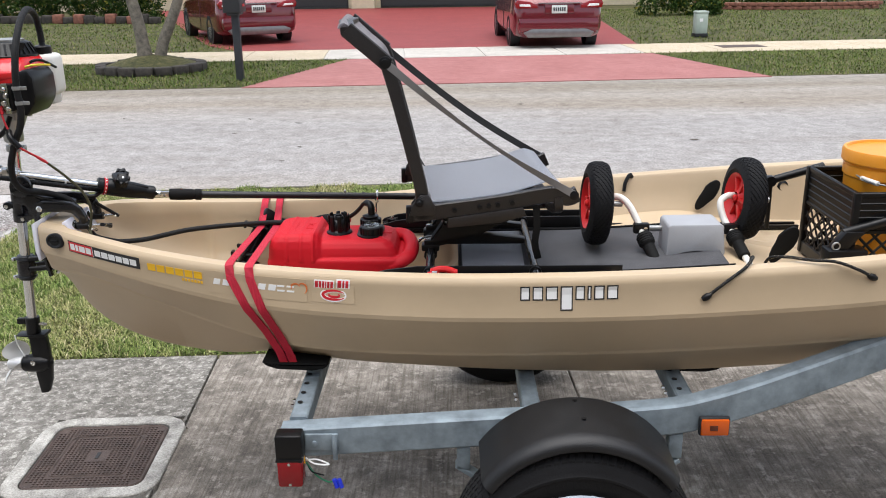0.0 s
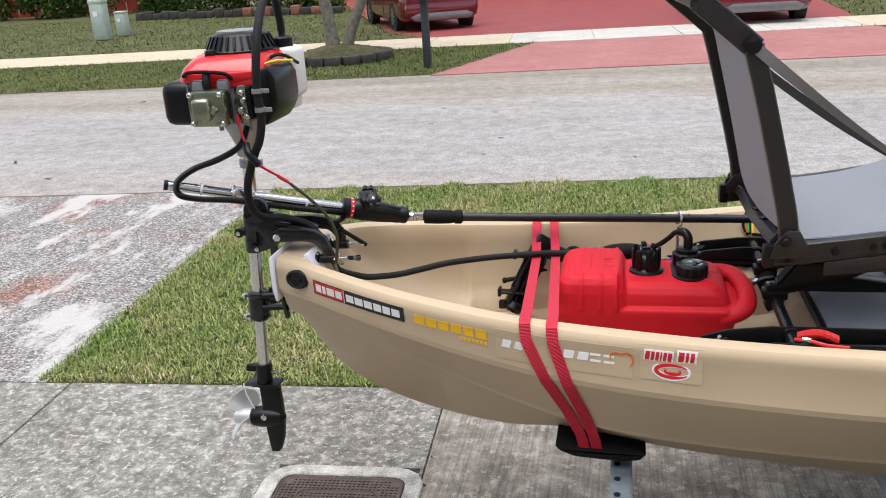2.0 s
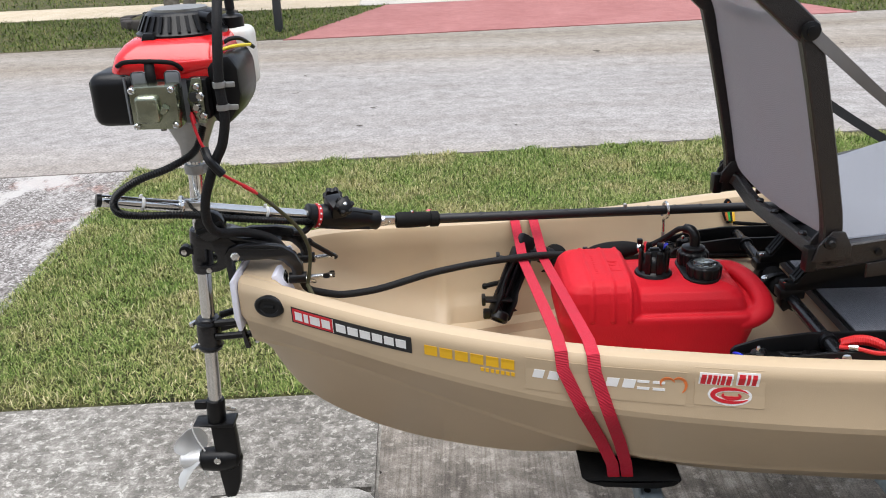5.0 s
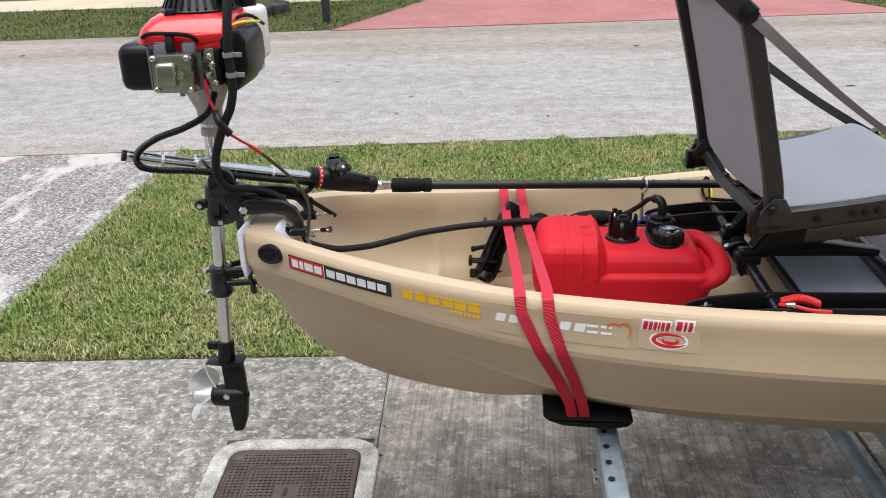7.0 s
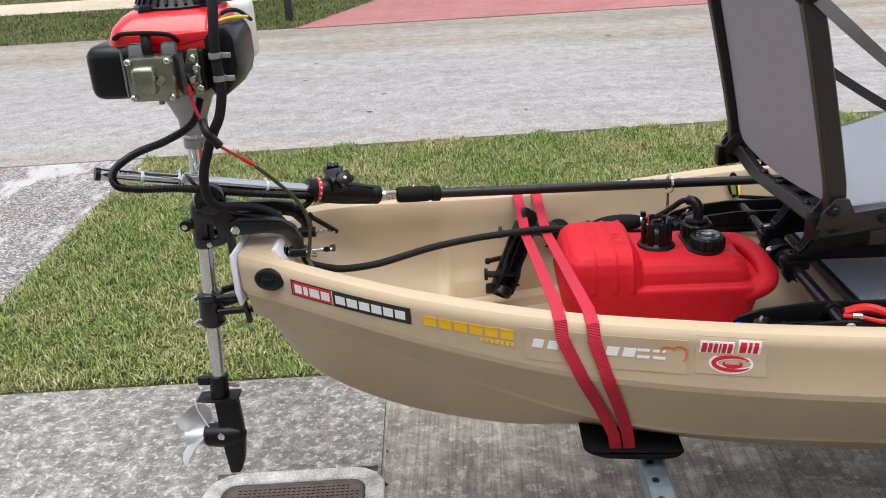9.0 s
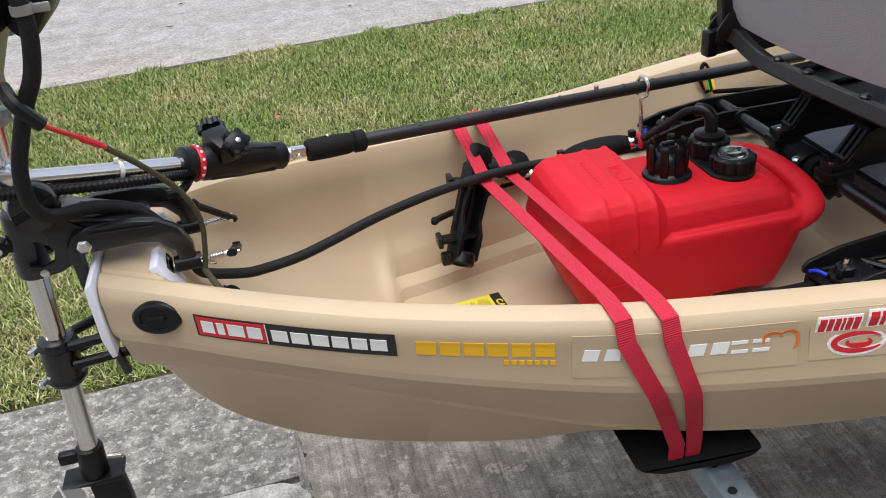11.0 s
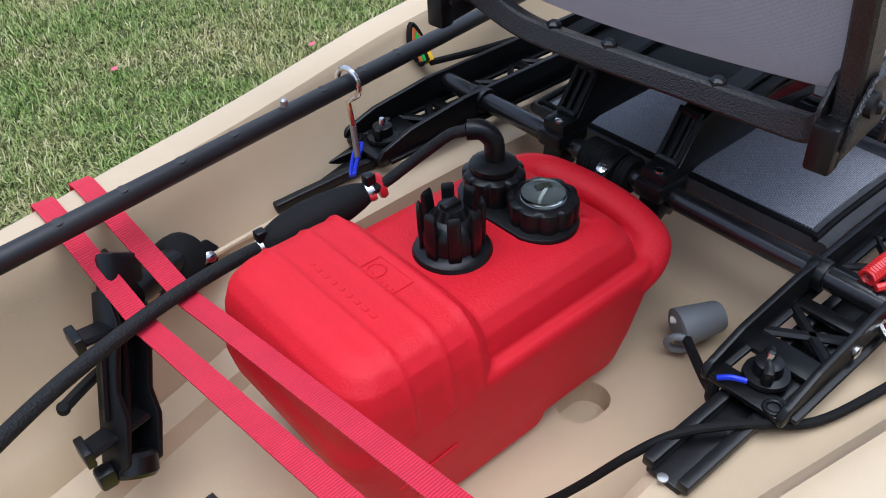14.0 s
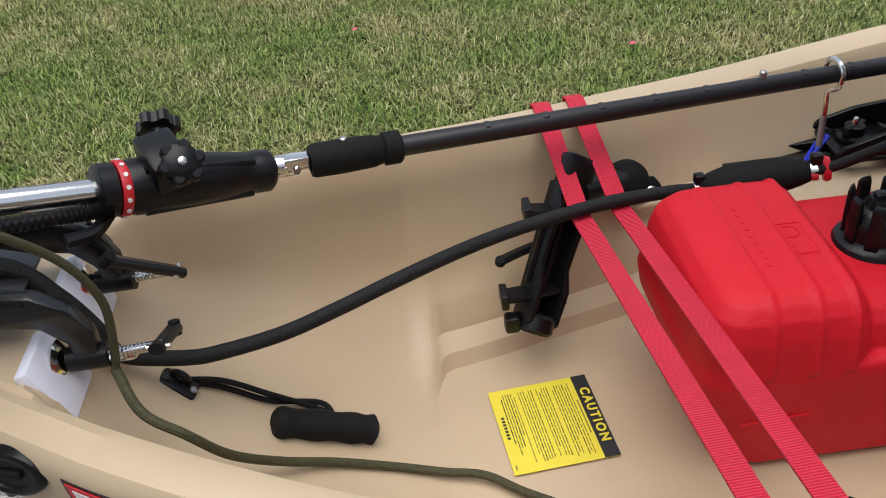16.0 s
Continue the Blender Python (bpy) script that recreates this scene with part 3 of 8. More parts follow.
def meter_cover():
    """Brown cast cover in its concrete collar."""
    t = thing("meter_box_cover", (-0.12, 0.19, 0), "brown cast water meter cover set in a pale concrete collar", "meter cover")
    m = PAVE @ Matrix.Translation((-0.126, 0.192, 0))

    def ring(o, i, z0, z1, r):
        bm = bmesh.new()
        def loop(h, rr, z):
            return [bm.verts.new(m @ Vector((sx * (h - rr) + rr * math.cos(a), sy * (h - rr) + rr * math.sin(a), z))) for sx, sy, a0 in ((1, 1, 0), (-1, 1, 90), (-1, -1, 180), (1, -1, 270)) for a in [radians(a0 + k * 22.5) for k in range(5)]]
        ls = [loop(o, r, z0), loop(o, r, z1 - .004), loop(o - .004, r, z1), loop(i + .004, max(.004, r - (o - i)), z1), loop(i, max(.004, r - (o - i)), z1 - .004), loop(i, max(.004, r - (o - i)), z0)]
        for a, b in zip(ls, ls[1:]):
            for j in range(20):
                bm.faces.new((a[j], a[(j + 1) % 20], b[(j + 1) % 20], b[j]))
        bmesh.ops.recalc_face_normals(bm, faces=bm.faces)
        return bm
    part("collar", ring(.268, .212, -.03, .011, .10), CURB, t, "pale concrete collar")
    bm = bmesh.new()
    o = [(sx * .162 + .046 * math.cos(radians(a0 + k * 15)), sy * .162 + .046 * math.sin(radians(a0 + k * 15))) for sx, sy, a0 in ((1, 1, 0), (-1, 1, 90), (-1, -1, 180), (1, -1, 270)) for k in range(7)]
    lid = part("lid", prism(o, m @ Vector((0, 0, -.02)), m.to_3x3() @ Vector((1, 0, 0)), m.to_3x3() @ Vector((0, 1, 0)), (0, 0, .024)), COVER, t, smooth=False)
    part("rim", ring(.208, .197, .0, .008, .046), COVER, lid)
    part("raised_band", ring(.135, .128, .0, .008, .03), COVER, lid)
    bm = bmesh.new()
    for i in range(27):
        for j in range(27):
            x, y = -.188 + i * .01446, -.188 + j * .01446
            if max(abs(x), abs(y)) < .03 or (abs(x) > .17 and abs(y) > .17) or .122 < max(abs(x), abs(y)) < .14:
                continue
            box((x - .004, y - .004, .003), (x + .004, y + .004, .0075), 0, m, bm)
    tagged(part("stud_pattern", bm, COVER, lid, smooth=False), kind="stuff")
    part("key_slot", box((-.006, -.02, .003), (.006, .02, .0055), 0, m), INK, lid, smooth=False)


meter_cover()

# the far side of the street
sw = sheet("sidewalk", STREET, -90, 13.9, 90, 15.8, 0.0, CURB, 0.06)
u = -40.0
while u < 40:
    sheet("path_slab", STREET, u + .008, 13.9, u + 1.52, 15.8, 0.012, PATH_WHITE if -0.4 < u < 5.4 else PATH_TAN, 0.05, sw, 0.004)
    u += 1.528
sheet("path_cover", STREET, 7.6, 14.6, 8.5, 15.1, 0.018, COVER, 0.03, sw)


def slab_poly(name, pts, top, material):
    bm = prism(pts, (0, 0, top - .05), (1, 0, 0), (0, 1, 0), (0, 0, .05))
    return tagged(part(name, bm, material, smooth=False), kind="structure")


slab_poly("red_apron", [(-1.95, 10.06), (5.9, 10.65), (4.9, 14.3), (-0.85, 13.86)], 0.006, RED_APRON)
slab_poly("red_driveway", [(-3.3, 15.62), (5.0, 16.2), (5.6, 26), (6.2, 33.5), (-11.0, 33.5), (-8.3, 27.0), (-4.4, 17.2)], 0.008, RED_DRIVE)

rng = np.random.default_rng(7)


def scatter(n, u0, v0, u1, v1, m, keep=None, z=-0.012):
    p = np.stack([rng.uniform(u0, u1, n), rng.uniform(v0, v1, n), np.full(n, z)], 1)
    w = p @ np.array(m.to_3x3()).T
    return w[keep(w)] if keep is not None else w


blades("lawn_grass", scatter(390000, -1.66, 1.05, 5.2, 4.55, PAVE, lambda w: w[:, 1] < 4.16 + 0.076 * w[:, 0] + 0.05 * np.sin(w[:, 0] * 9) + 0.04 * np.sin(w[:, 0] * 23)), 0.031, 0.0044, BLADES, "coarse trodden green lawn grass with straw-coloured blades", 2)


def in_red(w):
    x, y = w[:, 0], w[:, 1]
    a = (y < 14.2) & (x > -1.9 + (y - 10.06) * 0.29) & (x < 5.9 - (y - 10.6) * 0.27)
    b = (y > 15.3) & (x > -3.3 - (y - 15.6) * 0.43) & (x < 5.0 + (y - 16.2) * 0.07)
    return ~(a | b)


blades("verge_grass", scatter(90000, -17, 10.27, 13, 13.9, STREET, in_red, 0), 0.045, 0.011, FAR_BLADES, "short rough verge grass", 3)
blades("front_lawn_grass", scatter(110000, -34, 15.85, 22, 30, STREET, in_red, 0), 0.055, 0.018, FAR_BLADES, "mown front lawn grass", 4)


# unseen wall added behind the viewer to block low sky light from the hull
sheet("sky_blocking_wall", Matrix(), -14, -5.4, 16, -5.1, 3.6, TAUPE, 3.66)


# ---- the kayak ----
YC = -0.02
HW = [(-.05, .125), (0, .155), (.05, .185), (.1, .213), (.2, .258), (.31, .297), (.55, .36), (.78, .398), (.93, .425), (1.12, .46), (1.3, .488), (1.6, .518), (1.9, .53), (2.2, .525), (2.6, .48), (3.0, .39), (3.35, .24), (3.58, .11), (3.66, .03)]
ZG = [(-.05, .966), (.085, .963), (.385, .934), (.625, .918), (.856, .912), (1.09, .917), (1.32, .928), (1.57, .941), (1.84, .958), (2.2, .982), (2.6, 1.015), (3.2, 1.08), (3.66, 1.15)]
ZK = [(-.05, .85), (-.03, .765), (.03, .662), (.126, .59), (.25, .545), (.38, .53), (.5, .535), (.62, .56), (.8, .565), (1.4, .56), (1.9, .575), (2.4, .62), (3.0, .74), (3.66, 1.05)]
ZF = [(.03, .93), (.06, .885), (.12, .82), (.2, .76), (.28, .715), (.36, .69), (.5, .685), (1.07, .688), (1.13, .70), (1.21, .78), (1.27, .788), (1.6, .80), (1.95, .828), (2.2, .775), (2.7, .775), (3.0, .80), (3.4, .9), (3.66, 1.1)]


FAR = [(.0, .97), (.40, .965), (.52, .985), (.65, 1.03), (.85, 1.085), (1.0, 1.105), (1.1, 1.095), (1.3, 1.06), (1.6, 1.03), (2.0, 1.02), (3.0, 1.0)]


def smooth(x, a, b):
    t = min(1, max(0, (x - a) / (b - a)))
    return t * t * (3 - 2 * t)


def section(x):
    """Half of the hull's cross-section at x: (half width, height) from the keel over the rim to the floor."""
    w, g, k = interp(x, HW), interp(x, ZG), interp(x, ZK)
    full = smooth(x, .15, .95) * (1 - smooth(x, 2.4, 3.6) * .6)
    d1, d2 = .074 + .034 * smooth(x, 0, .8), .135 + .103 * smooth(x, 0, .8)
    c1, c2 = max(k + .05, g - d1), max(k + .03, g - d2)
    w1, w2 = w * (.978 + .040 * full), w * (.745 + .105 * full)
    f = min(max(k + .03, interp(x, ZF)), g - .02)
    rim = .05 if x < 3.2 else .05 * max(.2, (3.66 - x) / .46)
    back = smooth(x, .02, .06)
    wi = max(.004, w - rim - .012)
    step = smooth(x, .332, .372)
    led = smooth(x, .62, .78)
    wl = max(.003, wi * (.45 + .25 * smooth(x, .05, .3)) * (1 - step) + (wi - .035) * step)
    zl = f + .05 * (1 - step) + (.07 * (1 - led) + (.80 - f) * led) * step
    zl = min(max(zl, f + .004 * led), g - .012)
    ws = max(.002, (wl - .024 * step) * (1 - led) + min(wl - .01, .235) * led)
    k_ = step * (1 - led)
    wf = max(.001, (ws - .02 - .028 * k_) * (1 - led) + min(ws - .03, .205) * led)
    half = [(0, k), (w * (.10 + .36 * full), k + .010 + .006 * full), (w * (.30 + .36 * full), k + .044 - .006 * full), (w2, c2 - .006), (w2 + .004, c2 + .004), (w1 - .001, c1 - .006), (w1 + .001, c1 + .006),
            (w - .002, g - .035), (w, g - .022), (w - .003, g - .010), (w - .010, g - .002), (w - .02, g), (w - rim + .012, g + .001), (w - rim, g - .004), (w - rim - .006, g - .014),
            (wi, g - .05), (wl + .004, zl + .02), (wl - .004, zl + .004), (wl - .016, zl - .010 * k_), (ws + .004, zl - .001 - .014 * k_), (ws - .008 - .004 * k_, (zl - .008) * (1 - k_) + (f + .022) * k_), (wf, f + .012 + .006 * k_), (wf - .012, f + .001), (0, f)]
    if step < 1:
        bowl = [(.95, .60), (.90, .42), (.82, .28), (.66, .13), (.52, .06), (.32, .02), (.16, .005)]
        for i, (p, q) in enumerate(bowl):
            a, b = half[16 + i]
            half[16 + i] = (a * step + wi * p * (1 - step), b * step + (f + (g - .05 - f) * q) * (1 - step))
    half = [(max(0.0, a), max(b, k) if i < 8 else b) for i, (a, b) in enumerate(half)]
    if back < 1:
        half = [(a, b if i < 14 else b * back + (g - .001) * (1 - back)) for i, (a, b) in enumerate(half)]
    return half


kayak = thing("kayak", (1.8, YC, .56), "tan moulded fishing kayak resting on a trailer", "kayak")
xs = [-.05 + .4 * (i / 44) for i in range(44)] + [.35 + .0083 * i for i in range(6)] + [.40 + 3.26 * (i / 90) for i in range(91)]
bm = bmesh.new()
rows = []
for x in xs:
    h = section(x)
    rows.append([bm.verts.new((x, YC - y, z)) for y, z in h] + [bm.verts.new((x, YC + y * interp(x, FAR), z)) for y, z in h[-2:0:-1]])
for a, b in zip(rows, rows[1:]):
    n = len(a)
    for j in range(n):
        bm.faces.new((a[j], a[(j + 1) % n], b[(j + 1) % n], b[j]))
bm.faces.new(rows[0])
bm.faces.new(list(reversed(rows[-1])))
bmesh.ops.recalc_face_normals(bm, faces=bm.faces)
hull = part("hull", bm, TAN, kayak, angle=28)
for e in hull.data.edges:
    c0, c1 = e.vertices[0] % 46, e.vertices[1] % 46
    if c0 == c1 and c0 in (3, 4, 5, 6, 40, 41, 42, 43):
        e.use_edge_sharp = True
# drain slot sunk into the floor beside the tank
me = bpy.data.meshes.new("blank")
bm = stack([(.868, .928, .0235, .0230, .655), (.866, .930, .0245, .0240, .684), (.862, .934, .0285, .0280, .70)], YC - .076)
bm.to_mesh(me)
bm.free()
cutter = bpy.data.objects.new("blank", me)
scene.collection.objects.link(cutter)
bo = hull.modifiers.new("drain", "BOOLEAN")
bo.operation, bo.solver, bo.object = "DIFFERENCE", "FAST", cutter
cut = bpy.data.meshes.new_from_object(hull.evaluated_get(bpy.context.evaluated_depsgraph_get()))
hull.modifiers.clear()
hull.data = cut
bpy.data.objects.remove(cutter)
bpy.data.meshes.remove(me)


def side(x, d, off=0.0, far=False):
    """A point on the hull's near side, d below the rim, off proud of it."""
    h = section(x)
    g = interp(x, ZG)
    z = g - d
    pts = h[3:12]
    for (ya, za), (yb, zb) in zip(pts, pts[1:]):
        if za <= z <= zb and zb > za:
            y = ya + (yb - ya) * (z - za) / (zb - za)
            break
    else:
        y = pts[-3][0]
    s = 1 if far else -1
    return Vector((x, YC + s * (y * (interp(x, FAR) if far else 1) + off), z))


def decal(name, x0, x1, d0, d1, material, parent, off=.0015, label="", slant=0.0, nx=8):
    """A thin sheet that follows the hull's side."""
    bm = bmesh.new()
    nd = 3
    fr, bk = [], []
    for i in range(nx + 1):
        for o, rows_ in ((off, fr), (off - .0012, bk)):
            rows_.append([bm.verts.new(side(x0 + (x1 - x0) * i / nx + slant * (1 - j / nd), d0 + (d1 - d0) * j / nd, o)) for j in range(nd + 1)])
    for a, b in zip(fr, fr[1:]):
        for j in range(nd):
            bm.faces.new((a[j], a[j + 1], b[j + 1], b[j]))
    rim_f = [fr[i][0] for i in range(nx + 1)] + [fr[nx][j] for j in range(1, nd + 1)] + [fr[i][nd] for i in range(nx - 1, -1, -1)] + [fr[0][j] for j in range(nd - 1, 0, -1)]
    rim_b = [bk[i][0] for i in range(nx + 1)] + [bk[nx][j] for j in range(1, nd + 1)] + [bk[i][nd] for i in range(nx - 1, -1, -1)] + [bk[0][j] for j in range(nd - 1, 0, -1)]
    for j in range(len(rim_f)):
        k = (j + 1) % len(rim_f)
        bm.faces.new((rim_f[j], rim_f[k], rim_b[k], rim_b[j]))
    bmesh.ops.recalc_face_normals(bm, faces=bm.faces)
    return part(name, bm, material, parent, label, smooth=False)


def blocks(x0, widths, gap, d0, d1, material, parent, off, slant=0.0):
    """A row of plain letter-sized blocks."""
    x = x0
    for w in widths:
        decal("plain_block", x, x + w, d0, d1, material, parent, off, slant=slant, nx=2)
        x += w + gap


st = decal("sticker", .067, .301, .019, .052, INK, kayak, .0012, "red and black brand sticker with white marks")
decal("red_field", .0695, .151, .0215, .0495, CRIMSON, st, .0018)
decal("white_edge", .151, .1522, .0205, .0505, WHITE, st, .0019, nx=1)
blocks(.0745, [.015, .009, .020, .017], .0035, .0265, .0445, WHITE, st, .0024)
blocks(.1575, [.019, .020, .020, .019, .018, .019], .0036, .0275, .0445, WHITE, st, .0024)
st = decal("sticker", .324, .347, .028, .048, YELLOW, kayak, .0012, "yellow block-lettered brand sticker")
blocks(.3515, [.023, .023, .023, .022, .023], .0045, .028, .048, YELLOW, st, .0012)
blocks(.424, [.006] * 7, .003, .0535, .0605, YELLOW, st, .0012)
st = decal("sticker", .503, .772, .018, .080, CLEAR, kayak, .0010, "clear film sticker with white and orange marks")
blocks(.514, [.018, .018], .008, .039, .055, WHITE, st, .0018, .004)
blocks(.638, [.020, .020], .008, .039, .055, WHITE, st, .0018, .004)
for a in (.691, .717):
    for d in (.039, .0515):
        decal("plain_block", a, a + .020, d, d + .0045, WHITE, st, .0018, slant=.001, nx=2)


def arc_mark(cx, cd, rx, rd, a0, a1, wdt, material, parent, name, off=.002):
    """A curved stroke on the hull's side."""
    bm = bmesh.new()
    n = 18
    ra = []
    for i in range(n + 1):
        a = radians(a0 + (a1 - a0) * i / n)
        k = math.sin(math.pi * i / n) * .75 + .25
        ra.append([bm.verts.new(side(cx + (rx + s * wdt * k / 2) * math.cos(a), cd - (rd + s * wdt * k / 2) * math.sin(a), o)) for s, o in ((1, off), (-1, off), (-1, off - .001), (1, off - .001))])
    for a, b in zip(ra, ra[1:]):
        for j in range(4):
            bm.faces.new((a[j], a[(j + 1) % 4], b[(j + 1) % 4], b[j]))
    bm.faces.new(ra[0])
    bm.faces.new(list(reversed(ra[-1])))
    bmesh.ops.recalc_face_normals(bm, faces=bm.faces)
    return part(name, bm, material, parent, smooth=False)


arc_mark(.742, .042, .012, .010, 20, 210, .005, ORANGE, st, "curved_mark")
arc_mark(.760, .044, .012, .014, -60, 150, .005, ORANGE, st, "curved_mark")
st = decal("sticker", .786, .898, .008, .076, CLEAR, kayak, .0010, "red and white emblem sticker on clear film")
blocks(.791, [.054], 0, .016, .040, WHITE, st, .0016, .002)
blocks(.851, [.036], 0, .012, .038, WHITE, st, .0016, .002)
blocks(.794, [.008, .006, .006, .003, .006, .007], .0024, .019, .037, CRIMSON, st, .0022, .002)
blocks(.854, [.010, .005, .007], .0032, .015, .035, CRIMSON, st, .0022, .002)
arc_mark(.845, .055, .031, .013, 0, 359, .014, WHITE, st, "ring_mark", .0016)
arc_mark(.845, .055, .030, .012, 30, 330, .008, CRIMSON, st, "ring_mark", .0022)
arc_mark(.845, .055, .014, .005, 150, 400, .007, CRIMSON, st, "ring_mark", .0022)
fx = 1.322
st = decal("lettering", fx, fx + .024, .022, .058, INK, kayak, .0012, "white block lettering with a black outline")
x = fx
for i, w in enumerate([.024, .026, .030, .030, .023, .010, .025, .027]):
    d1 = .058 if i != 3 else .084
    if i:
        decal("black_outline", x, x + w, .022, d1, INK, st, .0012, nx=2)
    decal("plain_block", x + .003, x + w - .003, .0255, d1 - .0035, WHITE, st, .0018, nx=2)
    x += w + .0062

# plugs, eyes and cords on the hull
for far in (False, True):
    c = side(.022, .030, .002, far)
    nrm = Vector((-.35, 1 if far else -1, .15)).normalized()
    ex = Vector((1, 0, 0)) - nrm * nrm.x
    ex.normalize()
    pm = Matrix.Translation(c) @ Matrix((ex, nrm.cross(ex), nrm)).transposed().to_4x4() @ Matrix.Diagonal((1.22, .82, 1, 1))
    bm = lathe([(.026, -.014), (.027, .005), (.0255, .0075), (.022, .009), (.018, .008), (.017, .0060), (.004, .0055)], seg=32)
    put(bm, bm.verts, pm)
    pl = part("oval_plug", bm, BLACK, kayak, "black oval plug")
    part("plug_bar", box((-.010, -.004, .004), (.010, .004, .0095), .002, pm), BLACK_MATTE, pl)
for p0, ln, d in ((side(1.772, .061, .004), [(1.818, -.553, .932), (1.862, -.541, .962), (1.893, -.500, .973), (1.905, -.455, .955), (1.91, -.44, .90)], (1, -.1, .7)),
                  (side(2.167, .040, .004), [(2.125, -.562, .963), (2.075, -.550, .979), (2.02, -.535, .979), (1.975, -.505, .977), (1.945, -.470, .962), (1.935, -.45, .92)], (-1, -.2, .4))):
    part("bungee_cord", tube(spline([p0] + [Vector(q) for q in ln], 8), .0040, seg=10), BUNGEE, kayak, "black bungee cord with pale flecks")
    part("cord_socket", lathe([(.006, -.012), (.0085, -.004), (.0085, .004), (.006, .010), (.004, .013)], p0, d, 16), BLACK, kayak)
for s in (-1, 1):
    y = -.265 if s < 0 else .315
    bm = box((.80 if s < 0 else .765, y - .018, .7985), (2.32, y + .018, .806), .002)
    tk = part("gear_track", bm, BLACK, kayak, "black gear track")
    for q in (-1, 1):
        part("track_lip", box((.80 if s < 0 else .765, y + q * .018 - .007, .805), (2.32, y + q * .018 + .005, .817), .002), BLACK, tk)
    for i in range(12):
        part("track_screw", lathe([(.005, 0), (.005, .002), (.002, .003)], (.80 + i * .125, y, .806), (0, 0, 1), 10), ALU, tk)
for x0, x1, yy in ((.60, .76, .27), (.63, .74, .245)):
    part("moulded_ridge", tube(spline([(x0, yy, .80), ((x0 + x1) / 2, yy + .008, .802), (x1, yy + .015, .802)], 4), .004, seg=8), TAN, kayak)
eye = part("eye_fitting", box((-.020, -.010, -.004), (.020, .010, .006), .004, Matrix.Translation((.098, -.020, .842)) @ pose(0, 0, 0, 12, 42, -10)), BLACK, kayak, "black eye fitting")
part("eye_loop", torus((.101, -.016, .848), (.4, .8, .2), .009, .0035, seg=18), BLACK, eye)
part("screw", lathe([(.004, 0), (.004, .002), (.001, .003)], (.112, -.024, .836), (.6, 0, .8), 8), ALU, eye)


def bunk_and_straps():
    for x0, xn, xb, k in ((.525, .562, .672, 0), (.570, .616, .698, 1)):
        t = thing("ratchet_strap", (xb, -.3, .6), "red woven strap pulled over the open kayak", "strap", "tie-down straps")
        zf, zn = interp(x0, ZG), interp(xn, ZG)
        wf, wn = interp(x0, HW) * interp(x0, FAR), interp(xn, HW)
        ln = [(x0 + .08, YC + .25, .61), (x0 + .03, YC + wf * .93, zf - .21), side(x0 + .01, .11, .004, True), side(x0, .03, .004, True), (x0, YC + wf - .004, zf + .001), (x0, YC + wf - .02, zf + .005), (x0, YC + wf - .06, zf + .004)]
        a, b = Vector(ln[-1]), Vector((xn, YC - wn + .055, zn + .003))
        # pressed down where the fuel hose lies across it
        dip = Vector((xn + (x0 - xn) * .70, .134 if k == 0 else .145, .8765 if k == 0 else .8755))
        ln += [a.lerp(dip, i / 6) for i in range(1, 6)] + [dip + Vector((0, .006, .0004)), dip, dip + Vector((0, -.006, .0004))]
        ln += [dip.lerp(b, i / 8) for i in range(1, 9)]
        ln += [(xn, YC - wn + .02, zn + .004), (xn + .001, YC - wn + .003, zn + .001)]
        edge = [Vector(ln[-1]), side(xn + .004, .03, .005), side(xn + (xb - xn) * .38, .112, .006), side(xn + (xb - xn) * .72, .196, .007), Vector((xb - .004, -.332, .652)), Vector((xb + .004, -.315, .605))]
        for a, b in zip(edge, edge[1:]):
            ln += [a.lerp(b, i / 3) for i in (1, 2, 3)]
        part("webbing", ribbon(ln, .0225, .0022, (1, 0, 0)), STRAP_RED, t)
        part("stitching", ribbon([Vector(ln[-1]) + Vector((0, -.003, .0)), Vector(ln[-1]) + Vector((-.003, -.006, .03))], .020, .002, (1, 0, 0)), CRIMSON, t)


bunk_and_straps()

# the yellow label on the floor
cl = thing("caution_label", (.47, 0, .70), "yellow printed warning label with a black end band", "label")
LU, LV = Vector((.118, .010, .0)), Vector((.012, -.124, -.001))
LO = Vector((.411, .063, .6885))


def lab(u0, v0, u1, v1, z, material, name="print_bar", parent=None):
    n = LU.cross(LV).normalized()
    n = n if n.z > 0 else -n
    bm = bmesh.new()
    q = [LO + LU * a + LV * b + n * z for a, b in ((u0, v0), (u1, v0), (u1, v1), (u0, v1))]
    a = [bm.verts.new(p) for p in q]
    b = [bm.verts.new(p - n * .0006) for p in q]
    bm.faces.new(a)
    for j in range(4):
        bm.faces.new((a[j], a[(j + 1) % 4], b[(j + 1) % 4], b[j]))
    bmesh.ops.recalc_face_normals(bm, faces=bm.faces)
    return part(name, bm, material, parent or cl, smooth=False)


sheet_l = lab(0, 0, 1, 1, .001, LABEL_YELLOW, "sheet")
lab(.85, 0, 1, 1, .0016, INK, "band")
rr = random.Random(3)
lab(.818, .30, .828, .70, .0016, PRINT)
for i in range(27):
    u0 = .10 + i * .0262
    if i in (6, 13, 19):
        continue
    v = .07 if i % 5 else .12
    last = rr.uniform(.60, .93) if i % 4 == 3 else rr.uniform(.88, .94)
    if i < 5:
        last = rr.uniform(.55, .80)
    while v < last - .03:
        e = min(last, v + rr.uniform(.03, .12))
        lab(u0, v, u0 + (.0075 if i > 4 else .0095), e, .0016, PRINT if i % 3 else INK)
        v = e + .014
for k in range(7):
    lab(.045, .34 + k * .040, .075, .363 + k * .040, .0016, INK)
